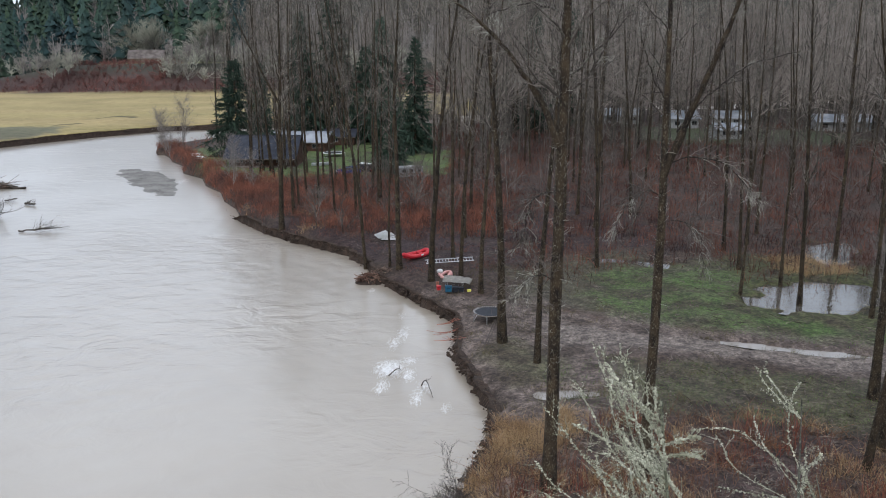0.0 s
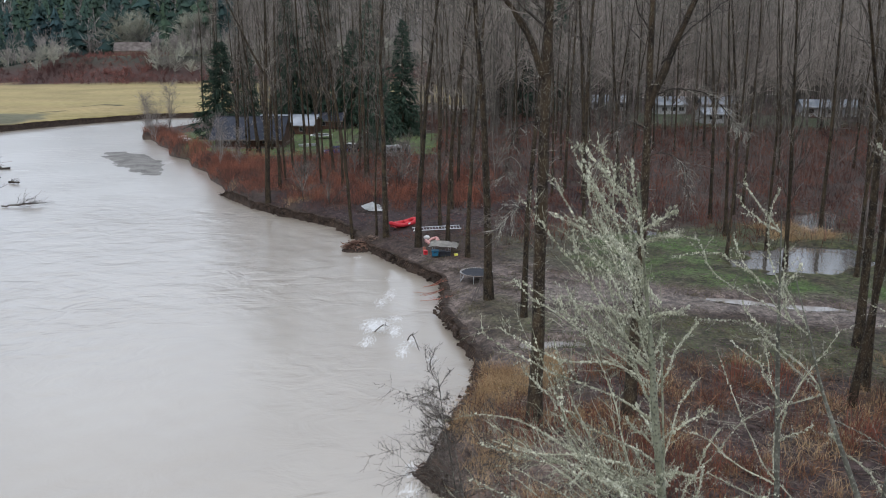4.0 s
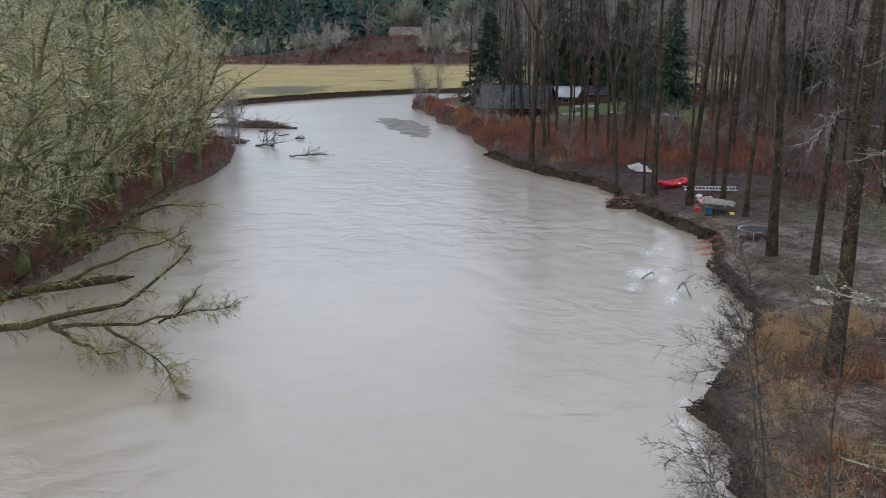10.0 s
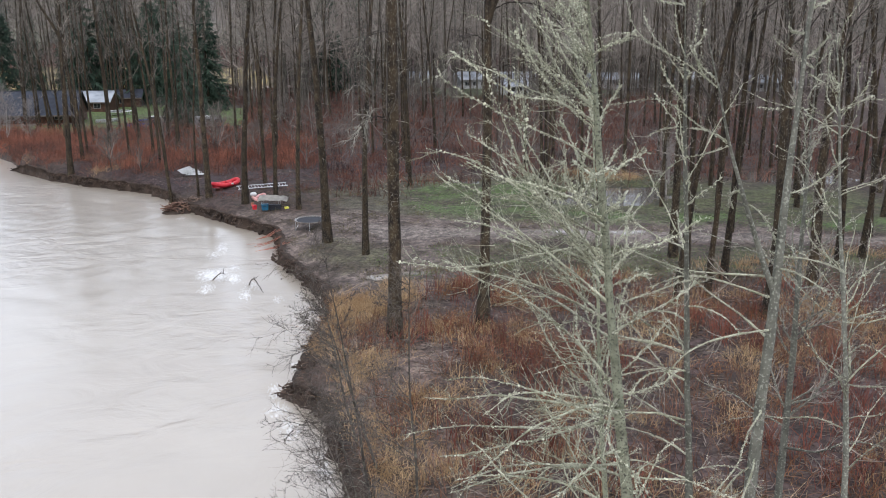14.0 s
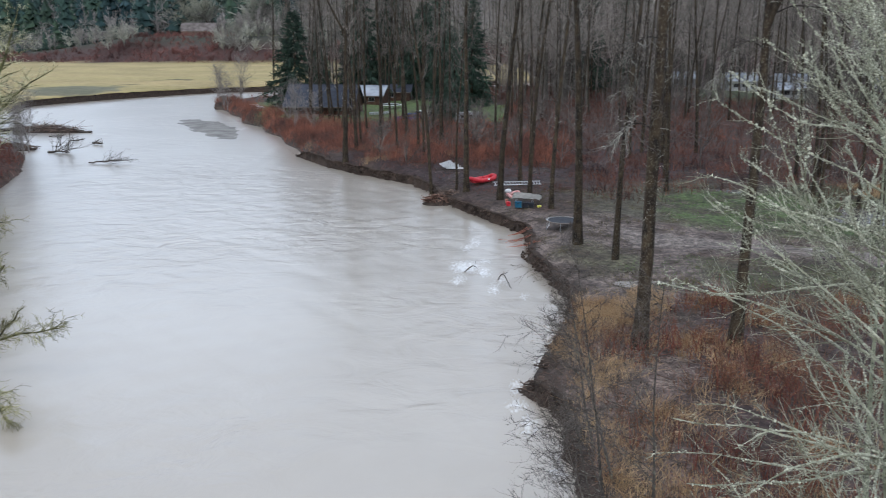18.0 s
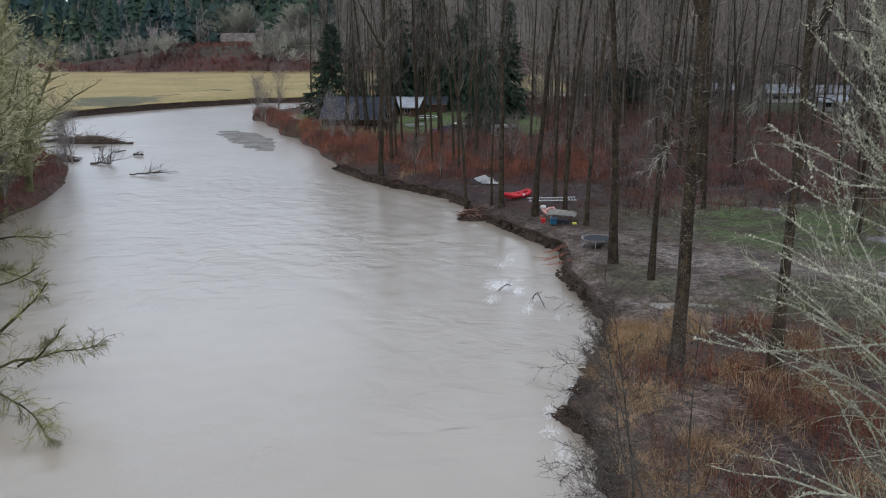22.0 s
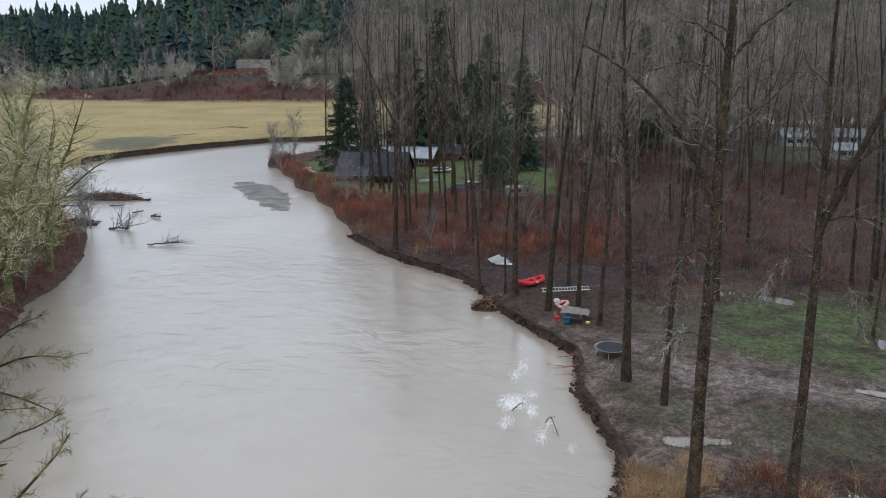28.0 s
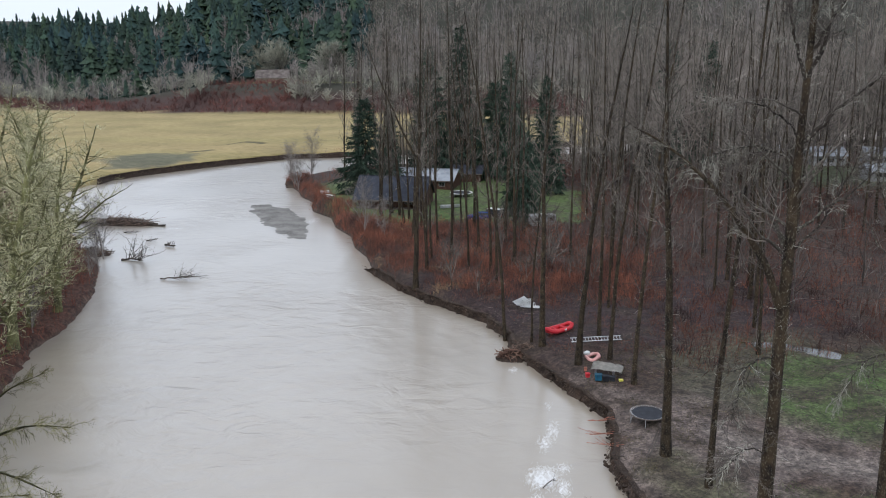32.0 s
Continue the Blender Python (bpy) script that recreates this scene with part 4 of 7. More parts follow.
def sticks(rng, xy, h0, h1, r, lean, k=3, per=1, spread=0.5):
    """Upright stems, per to a clump, as three-sided tubes: vertices and quads."""
    xy = np.repeat(xy, per, 0) + rng.normal(0, spread, (len(xy) * per, 2)) * (per > 1)
    n = len(xy)
    z = height(xy[:, 0], xy[:, 1])
    keep = z > 0.15
    xy, z, n = xy[keep], z[keep], int(keep.sum())
    h = rng.uniform(h0, h1, n)
    a, l = rng.uniform(0, 6.283, n), np.abs(rng.normal(0, lean, n)) + 0.05
    P = np.empty((n, k, 3))
    for j in range(k):
        u = j / (k - 1)
        P[:, j, 0] = xy[:, 0] + np.cos(a) * l * h * u ** 1.6 + rng.normal(0, 0.05, n) * h * (j > 0)
        P[:, j, 1] = xy[:, 1] + np.sin(a) * l * h * u ** 1.6 + rng.normal(0, 0.05, n) * h * (j > 0)
        P[:, j, 2] = z - 0.1 + h * u * (1 - 0.35 * np.minimum(l, 1) * u)
    R = np.repeat((r * rng.uniform(0.6, 1.4, n))[:, None], k, 1) * np.linspace(1, 0.3, k)
    return tubes(P, R, 3)


def scatter(rng, n, x0, x1, y0, y1, test):
    x, y = rng.uniform(x0, x1, n), rng.uniform(y0, y1, n)
    keep = test(x, y)
    return np.stack([x[keep], y[keep]], 1)


def no_clearing(x, y):
    ok = np.ones(np.shape(x), bool)
    for p in (GRASS, MUD, TRACK, ROUGH, LAWN, FARLAWN):
        ok &= edge_distance(p, x, y) > 0.4
    return ok


def plant_brush():
    rng = np.random.default_rng(21)
    bank = lambda x, y: edge_distance(RIVER, x, y)
    # red thicket of the bend, between the river and the lawn
    xy = scatter(rng, 8500, -62, 8, 104, 178, lambda x, y: no_clearing(x, y) & (wob(x, y, 5) + 0.6 * wob(x, y, 1.8) > -0.4) & (bank(x, y) > 0.5) & (bank(x, y) < 34) & ~((x > -14) & (y < 107)) & (bank(x, y) + 2 * wob(x, y, 4) > np.where(y < 125, 3, 0.5)))
    v, f = merge([sticks(rng, xy[::2], 0.4, 1.5, 0.02, 0.9, per=12, spread=0.8), sticks(rng, xy[1::2], 0.8, 2.9, 0.02, 0.5, per=10, spread=0.8)])
    tagged(mesh_np("red_thicket", v, f, REDSTEM, smooth=False), "leafless red willow thicket along the river bend", "brush", kind="stuff")
    # brown-red undergrowth of the wood
    xy = scatter(rng, 6500, -10, 100, 84, 240, lambda x, y: no_clearing(x, y) & (bank(x, y) > 5) & (wob(x, y, 6) > -0.55) & ~((x < 8) & (y < 104)))
    v, f = sticks(rng, xy, 0.5, 2.6, 0.028, 0.6, per=7, spread=0.9)
    tagged(mesh_np("wood_undergrowth", v, f, DUSKSTEM, smooth=False), "dark red-brown undergrowth under the bare trees", "brush", kind="stuff")
    # brambles in the foreground
    xy = scatter(rng, 2300, 2, 60, 6, 55, lambda x, y: no_clearing(x, y) & (bank(x, y) > 0.6) & (wob(x, y, 3.2) > 0.0) & ~((y > 46) & (x < 13)))
    v, f = sticks(rng, xy, 0.7, 2.3, 0.018, 0.7, k=4, per=8, spread=0.5)
    tagged(mesh_np("bramble_patch", v, f, BROWNSTEM, smooth=False), "tangled brown and red brambles on the near bank", "brush", kind="stuff")
    xy = scatter(rng, 1500, 2, 50, 8, 58, lambda x, y: no_clearing(x, y) & (bank(x, y) > 0.5) & (wob(x + 7, y, 3.6) > 0.18) & ~((y > 52) & (x < 13)))
    v, f = sticks(rng, xy, 0.9, 2.2, 0.02, 0.35, per=11, spread=0.35)
    tagged(mesh_np("red_shoots", v, f, WESTSTEM, smooth=False), "red shoots among the brambles", "brush", kind="stuff")
    # dry grass
    xy = np.concatenate([scatter(rng, 420, 1, 8.5, 43, 52.5, lambda x, y: (bank(x, y) > 0.3) & (wob(x, y, 2.3) > -0.25)),
                         scatter(rng, 700, 9, 48, 34, 52, lambda x, y: wob(x + 3, y, 3.0) > 0.1), scatter(rng, 380, 1.2, 7.5, 14, 44, lambda x, y: (bank(x, y) > 0.3) & (wob(x, y, 1.9) > -0.1)), scatter(rng, 900, 2, 34, 14, 42, lambda x, y: (bank(x, y) > 0.4) & (wob(x, y + 5, 2.6) > 0.2)),
                         scatter(rng, 120, 36, 44, 86, 94, lambda x, y: x > 0), scatter(rng, 800, -48, -8, 108, 152, lambda x, y: (bank(x, y) > 0.3) & (wob(x, y, 3.0) > 0.5))])
    v, f = sticks(rng, xy, 0.5, 1.15, 0.012, 0.75, per=16, spread=0.3)
    tagged(mesh_np("dry_grass", v, f, TANGRASS, smooth=False), "clumps of dry tan grass on the bank", "grass", kind="stuff")
    # short green grass of the clearing
    xy = scatter(rng, 34000, 7, 60, 47, 97, lambda x, y: (inside(GRASS, x, y) | inside(ROUGH, x, y)) & (edge_distance(TRACK, x, y) > 0.5) & (edge_distance(PONDS[0], x, y) > 0.8) & (wob(x, y, 2.4) > -0.5))
    v, f = sticks(rng, xy, 0.1, 0.3, 0.014, 0.7, k=2, per=2, spread=0.15)
    tagged(mesh_np("clearing_grass", v, f, GREENGRASS, smooth=False), "short green winter grass in the clearing", "grass", kind="stuff")
    # tussocks in the wet edges of the ponds
    xy = np.concatenate([scatter(rng, 900, p[:, 0].min() - 2, p[:, 0].max() + 2, p[:, 1].min() - 2, p[:, 1].max() + 2, lambda x, y, p=p: (np.abs(edge_distance(p, x, y) + 0.3) < 0.7 + 0.9 * np.maximum(0, wob(x, y, 1.5)))) for p in PONDS])
    v, f = sticks(rng, xy[::2], 0.15, 0.5, 0.014, 0.6, k=2, per=6, spread=0.25)
    tagged(mesh_np("pond_tussocks", v, f, DULLGRASS, smooth=False), "olive-brown grass tussocks at the edges of flooded hollows", "grass", kind="stuff")
    # left bank
    xy = scatter(rng, 3600, -130, -44, 20, 165, lambda x, y: (bank(x, y) > 0.4) & (bank(x, y) < 40) & (x < -45))
    v, f = sticks(rng, xy, 0.8, 2.2, 0.022, 0.5, per=8, spread=0.6)
    tagged(mesh_np("left_bank_brush", v, f, WESTSTEM, smooth=False), "dark red brush under the mossy trees", "brush", kind="stuff")
    # far bank and hillside foot
    xy = scatter(rng, 6500, -420, 110, 396, 600, lambda x, y: (y > field_end(x) - 1) & (y < field_end(x) + 24 + 8 * wob(x, y, 25)) & (edge_distance(TERRACE, x, y) > 2))
    v, f = sticks(rng, xy, 1.0, 2.8, 0.07, 0.6, per=6, spread=1.4)
    tagged(mesh_np("field_edge_brush", v, f, FARRED, smooth=False), "purple-red brush at the field's far edge", "brush", kind="stuff")
    xy = scatter(rng, 5200, -75, -30, 128, 208, lambda x, y: (bank(x, y) > 0.25) & (bank(x, y) + 1.8 * wob(x, y, 3) < 5.0))
    v, f = sticks(rng, xy, 0.6, 2.2, 0.02, 0.5, per=11, spread=0.6)
    tagged(mesh_np("lawn_bank_brush", v, f, REDSTEM, smooth=False), "low red brush between the lawn and the river", "brush", kind="stuff")
    # dead bracken among the brambles
    xy = scatter(rng, 900, 2, 48, 10, 56, lambda x, y: no_clearing(x, y) & (bank(x, y) > 0.4) & (wob(x + 2, y + 9, 2.8) + 0.4 * wob(x, y, 1.1) > 0.1))
    v, f = sticks(rng, xy, 0.4, 1.3, 0.014, 0.9, k=4, per=26, spread=0.42)
    tagged(mesh_np("dead_bracken", v, f, BRACKEN, smooth=False), "clumps of rust-brown dead bracken on the near bank", "bracken", kind="stuff")
    # low brush that creeps over the litter
    xy = scatter(rng, 2600, -26, 36, 88, 126, lambda x, y: (edge_distance(LITTER, x, y) < 1) & (bank(x, y) > 1.0) & (wob(x + 5, y, 2.6) + 0.5 * wob(x, y, 0.9) > 0.05) & (edge_distance(GRASS, x, y) > 0))
    v, f = sticks(rng, xy, 0.25, 1.1, 0.014, 0.9, k=3, per=9, spread=0.5)
    tagged(mesh_np("litter_brush", v, f, DUSKSTEM, smooth=False), "low dark red brush on the leaf litter", "brush", kind="stuff")
    xy = scatter(rng, 4200, -2, 34, 46, 92, lambda x, y: (bank(x, y) > 0.7) & (wob(x + 1, y + 3, 1.8) + 0.6 * wob(x, y, 5.0) > 0.25) & (edge_distance(TRACK, x, y) > 0.3) & ~inside(GRASS, x, y))
    v, f = sticks(rng, xy, 0.12, 0.5, 0.012, 0.9, k=2, per=10, spread=0.35)
    tagged(mesh_np("mud_weeds", v, f, DULLGRASS, smooth=False), "tufts of dull olive weeds on the mud", "grass", kind="stuff")
    # twigs lying about on the mud and litter
    xy = np.concatenate([scatter(rng, 16000, 1, 34, 12, 50, lambda x, y: (bank(x, y) > 0.4) & (wob(x, y, 1.5) > -0.5)), scatter(rng, 15000, -14, 50, 34, 112, lambda x, y: (bank(x, y) > 0.8) & (wob(x, y, 1.9) + 0.5 * wob(x, y, 5) > -0.1) & (edge_distance(TRACK, x, y) > -0.3))])
    n = len(xy)
    ang, ln = rng.uniform(0, 6.283, n), rng.uniform(0.15, 0.8, n) ** 1.5 + 0.1
    z = height(xy[:, 0], xy[:, 1]) + 0.04
    P = np.stack([np.column_stack([xy, z]), np.column_stack([xy[:, 0] + np.cos(ang) * ln, xy[:, 1] + np.sin(ang) * ln, z + rng.uniform(0, 0.12, n)])], 1)
    P = P[z > 0.6]
    v, f = tubes(P, rng.uniform(0.012, 0.03, len(P))[:, None] * np.array([1, 0.6]), 3)
    tagged(mesh_np("fallen_twig_litter", v, f, LITTERWOOD, smooth=False), "broken twigs strewn over mud and leaf litter", "litter", kind="stuff")
    # behind the bend
    xy = scatter(rng, 1500, -75, 60, 196, 300, lambda x, y: (bank(x, y) > 0.5) & (bank(x, y) < 22) & no_clearing(x, y) & ((x < -52) | (bank(x, y) > 9)))
    v, f = sticks(rng, xy, 1.0, 2.6, 0.03, 0.35, per=6, spread=0.7)
    tagged(mesh_np("point_brush", v, f, REDSTEM, smooth=False), "red brush on the point behind the lawn", "brush", kind="stuff")


plant_brush()


def far_conifers(name, xy, h0, h1, mat, label, tiers=14, sides=10, seed=4):
    """Distant conifers as one mass: ragged, drooping tiers of boughs, each tree with its own green."""
    rng = np.random.default_rng(seed)
    n = len(xy)
    z, h = height(xy[:, 0], xy[:, 1]), rng.uniform(h0, h1, n) * (0.9 + 0.2 * wob(xy[:, 0], xy[:, 1], 35))
    V, F, o = [], [], 0
    a0, wide = rng.uniform(0, 6.28, n), rng.uniform(0.17, 0.33, n)
    lean = rng.normal(0, 0.012, (n, 2)) * h[:, None]
    for j in range(tiers):
        u = j / tiers
        rad = h * wide * (1 - u) ** 0.75 * rng.uniform(0.55, 1.2, n) + 0.15
        top = z + h * min(1.0, 0.1 + 0.9 * (u + 2.3 / tiers * (1 - 0.3 * u)))
        low = z + h * (0.04 + 0.93 * u)
        x, y = xy[:, 0] + lean[:, 0] * u, xy[:, 1] + lean[:, 1] * u
        ap = np.stack([x, y, top], 1)[:, None]
        a = a0[:, None] + j * 0.7 + np.arange(sides)[None] * 2 * np.pi / sides + rng.normal(0, 0.15, (n, sides))
        rr = rad[:, None] * rng.uniform(0.55, 1.35, (n, sides)) * np.where(np.arange(sides) % 2, 0.5, 1.0)[None]
        b = np.stack([x[:, None] + np.cos(a) * rr, y[:, None] + np.sin(a) * rr, low[:, None] + rng.normal(0, 0.025, (n, sides)) * h[:, None]], -1)
        V.append(np.concatenate([ap, b], 1).reshape(-1, 3))
        i = np.arange(n)[:, None] * (sides + 1) + o
        k = np.arange(sides)[None]
        F.append(np.stack([np.broadcast_to(i, (n, sides)), i + 1 + k, i + 1 + (k + 1) % sides], -1).reshape(-1, 3))
        o += n * (sides + 1)
    ob = mesh_np(name, np.concatenate(V), np.concatenate(F), mat)
    blue, light = rng.random((n, 1)), rng.uniform(0.6, 1.25, (n, 1))
    tree = (np.array([0.03, 0.062, 0.062]) * blue + np.array([0.045, 0.075, 0.048]) * (1 - blue)) * light
    c = np.tile(np.repeat(np.concatenate([tree, np.ones((n, 1))], 1), sides + 1, 0), (tiers, 1))
    at = ob.data.color_attributes.new("tone", "FLOAT_COLOR", "POINT")
    at.data.foreach_set("color", c.astype(np.float32).ravel())
    return tagged(ob, label, "woods", kind="stuff")


def far_bare(name, xy, h0, h1, mat, label, seed=6, limbs=10, twigs=3, thick=1.0, wide=1.0, low=0.3, stem=None):
    """Distant leafless trees as one mass of trunks, limbs and twigs."""
    rng = np.random.default_rng(seed)
    n = len(xy)
    z, h = height(xy[:, 0], xy[:, 1]), rng.uniform(h0, h1, n)
    base = np.column_stack([xy, z - 0.5])
    P = np.stack([base, base + np.column_stack([rng.normal(0, 0.02, (n, 2)) * h[:, None], 0.55 * h]), base + np.column_stack([rng.normal(0, 0.04, (n, 2)) * h[:, None], h])], 1)
    out = [tubes(P, (h * 0.008 * min(thick, 1.0 + 0.2 * thick))[:, None] * np.array([1.2, 0.8, 0.2]), 4)]
    if stem:
        tagged(mesh_np(name + "_stems", *out.pop(), stem, smooth=False), "dark trunks of the " + label.split(" ", 1)[1], "woods", kind="stuff")
    m = n * limbs
    i = np.repeat(np.arange(n), limbs)
    u, a, e = rng.uniform(low, 0.95, m), rng.uniform(0, 6.28, m), rng.uniform(0.4, 1.2, m)
    p = P[i, 0] + (P[i, 2] - P[i, 0]) * u[:, None]
    L = wide * h[i] * rng.uniform(0.12, 0.3, m) * (1.25 - u)
    d = np.stack([np.cos(a) * np.cos(e), np.sin(a) * np.cos(e), np.sin(e)], 1)
    Q = np.stack([p, p + d * L[:, None]], 1)
    out.append(tubes(Q, (L * 0.018 * thick)[:, None] * np.array([1, 0.4]), 3))
    j = np.repeat(np.arange(m), twigs)
    w = rng.uniform(0.2, 1, len(j))
    p2 = Q[j, 0] + (Q[j, 1] - Q[j, 0]) * w[:, None]
    d2 = d[j] + rng.normal(0, 0.6, (len(j), 3))
    Q2 = np.stack([p2, p2 + d2 * (L[j] * 0.45)[:, None]], 1)
    out.append(tubes(Q2, (L[j] * 0.009 * thick)[:, None] * np.array([1, 0.4]), 3))
    v, f = merge(out)
    return tagged(mesh_np(name, v, f, mat, smooth=False), label, "woods", kind="stuff")


def plant_distance():
    rng = np.random.default_rng(9)
    xy = scatter(rng, 3100, -900, 420, 480, 1050, lambda x, y: (y > field_end(x) + 104 + 20 * wob(x, y, 80)) & (x < -0.235 * y + 14 * wob(x, y, 40)))
    far_conifers("hill_conifers", xy, 16, 46, FARNEEDLE, "dark green conifer wood on the far hillside")
    clear = lambda x, y: (edge_distance(TERRACE, x, y) > 1) & ~((x > -196) & (x < -148) & (y < 486))
    xy = scatter(rng, 1900, -560, 160, 430, 640, lambda x, y: (y > field_end(x) + 34 + 12 * wob(x, y, 40)) & (y < field_end(x) + 128) & (wob(x, y, 30) < 0.55) & clear(x, y))
    far_bare("terrace_bare_trees", xy, 8, 17, FARGREY, "grey leafless trees on the terrace below the hill", 7, 14, 5, 2.0, 1.5, 0.12)
    xy = scatter(rng, 2600, -700, 120, 480, 900, lambda x, y: (y > field_end(x) + 90) & (wob(x, y, 45) + 0.35 * wob(x, y, 25) < 0.12) & (y < field_end(x) + 260))
    far_bare("slope_bare_trees", xy, 16, 28, FARGREY, "grey leafless trees in patches on the far hillside", 19, 14, 4, 3.0, 1.2)
    xy = np.concatenate([scatter(rng, 1500, -420, 20, 412, 560, lambda x, y: (y > field_end(x) + 15 + 22 * np.exp(-((x + 250) / 40) ** 2)) & (y < field_end(x) + 72) & (wob(x, y, 14) > -0.25) & clear(x, y)),
                         scatter(rng, 26, -238, -206, 474, 492, clear), scatter(rng, 26, -152, -112, 464, 474, clear)])
    far_bare("pale_lichen_shrubs", xy, 4, 11, FARPALE, "pale lichen-covered shrubs by the far barn", 8, 20, 5, 2.8, 2.0, 0.1)
    xy = scatter(rng, 3000, -420, 60, 400, 540, lambda x, y: (y > field_end(x) + 2) & (y < field_end(x) + 30 + 9 * wob(x, y, 20)) & (edge_distance(TERRACE, x, y) > 1))
    far_bare("slope_red_shrubs", xy, 1.8, 4.0, FARRED, "dark red leafless shrubs on the bank above the field", 28, 12, 3, 3.0, 2.6, 0.05)
    xy = scatter(rng, 420, -200, -144, 420, 474, lambda x, y: (y > field_end(x) + 16) & (edge_distance(TERRACE, x, y) > 1))
    far_bare("barn_slope_shrubs", xy, 1.2, 3.4, FARRED, "low dark shrubs on the bank below the barn", 39, 14, 4, 2.4, 2.4, 0.05)
    xy = np.array([(-183, 499), (-177, 497), (-188, 500), (-180, 502), (-172, 500), (-185, 496), (-136, 470), (-131, 474)], float)
    far_bare("barn_shade_trees", xy, 20, 25, FARPALE, "rounded pale leafless trees behind the far barn", 18, 80, 9, 1.8, 1.5, 0.2)
    xy = scatter(rng, 70, -340, -215, 466, 540, lambda x, y: (y > field_end(x) + 42) & (y < field_end(x) + 85))
    far_conifers("terrace_conifers", xy, 10, 19, FARNEEDLE, "young green conifers on the terrace", seed=12)
    xy = scatter(rng, 1900, -240, 460, 330, 900, lambda x, y: (edge_distance(RIVER, x, y) > 6) & ~inside(FIELD, x, y) & (y > 330 - 0.2 * x) & (x > -0.245 * y) & ((x > -0.12 * y) | (y > field_end(x) + 30)))
    far_bare("hill_bare_wood", xy, 24, 38, BACKTWIG, "grey-brown leafless wood on the far slope", 10, 12, 4, 1.15, 1.2, 0.2, LIMB)
    xy = scatter(rng, 1050, -34, 170, 175, 345, lambda x, y: (edge_distance(RIVER, x, y) > 3) & ~inside(FIELD, x, y) & (edge_distance(LAWN, x, y) > 0.5) & ((edge_distance(FARLAWN, x, y) > -2) | (y > 228)) & ((x > -12) | (y > 206)) & ~((x < 8) & (y > 198) & (y < 262)))
    far_bare("back_wood", xy, 29, 39, BACKTWIG, "dense grey-brown leafless wood behind the lawn", 15, 18, 6, 0.75, 1.0, 0.22, LIMB)
    xy = scatter(rng, 95, -46, 6, 104, 158, lambda x, y: no_clearing(x, y) & (edge_distance(RIVER, x, y) > 2.5) & ~((x > -14) & (y < 112)) & ~((x < -27) & (y > 128)))
    far_bare("bend_saplings", xy, 3, 8, DARKTWIG, "thin brown saplings in the red thicket", 37, 16, 6, 1.0, 1.9, 0.06)
    xy = scatter(rng, 90, -58, 22, 199, 236, lambda x, y: (edge_distance(RIVER, x, y) > 1.5) & (edge_distance(LAWN, x, y) > -2) & ~((x > -30) & (x < -22) & (y < 222)))
    far_bare("lawn_edge_saplings", xy, 7, 17, BACKTWIG, "thin grey-brown saplings at the back of the lawn", 31, 16, 6, 0.8, 1.5, 0.08)
    xy = scatter(rng, 170, 6, 110, 98, 200, lambda x, y: no_clearing(x, y))
    far_bare("understory_saplings", xy, 4, 13, DARKTWIG, "thin dark saplings among the trunks of the wood", 33, 14, 5, 0.75, 1.5, 0.1)
    xy = scatter(rng, 44, 24, 130, 176, 206, lambda x, y: (x / y < 0.26) | (x / y > 0.46))
    far_bare("far_lawn_saplings", xy, 8, 22, BACKTWIG, "grey-brown trees in front of the far houses", 35, 16, 6, 0.8, 1.4, 0.06, LIMB)
    xy = scatter(rng, 240, 90, 330, 40, 330, lambda x, y: ~inside(FARLAWN, x, y))
    far_bare("side_bare_wood", xy, 22, 32, TWIG, "leafless wood at the side of the valley", 13, 12, 4, 1.0)
    xy = scatter(rng, 200, -330, -85, -60, 150, lambda x, y: (edge_distance(RIVER, x, y) > 38))
    far_bare("west_bare_wood", xy, 16, 26, MOSSTWIG, "mossy leafless wood behind the river's west bank", 14, 14, 5, 1.2)


plant_distance()


# ---- lichen-covered trees on the near bank ----
def lumps(rng, paths, n, r0, r1):
    """Small eight-sided tufts clinging along branches."""
    m = len(paths)
    i, u = rng.integers(0, m, n), rng.uniform(0.02, 0.98, n)
    k = paths.shape[1] - 1
    j = np.minimum((u * k).astype(int), k - 1)
    f = (u * k - j)[:, None]
    p = paths[i, j] * (1 - f) + paths[i, j + 1] * f + rng.normal(0, 0.012, (n, 3))
    r = rng.uniform(r0, r1, (n, 1))
    axes = np.array([(1, 0, 0), (-1, 0, 0), (0, 1, 0), (0, -1, 0), (0, 0, 1), (0, 0, -1)], float)
    V = p[:, None] + axes[None] * r[:, None] * rng.uniform(0.5, 1.5, (n, 6, 1))
    T = np.array([(0, 2, 4), (2, 1, 4), (1, 3, 4), (3, 0, 4), (2, 0, 5), (1, 2, 5), (3, 1, 5), (0, 3, 5)])
    F = (np.arange(n)[:, None, None] * 6 + T[None]).reshape(-1, 3)
    return V.reshape(-1, 3), F


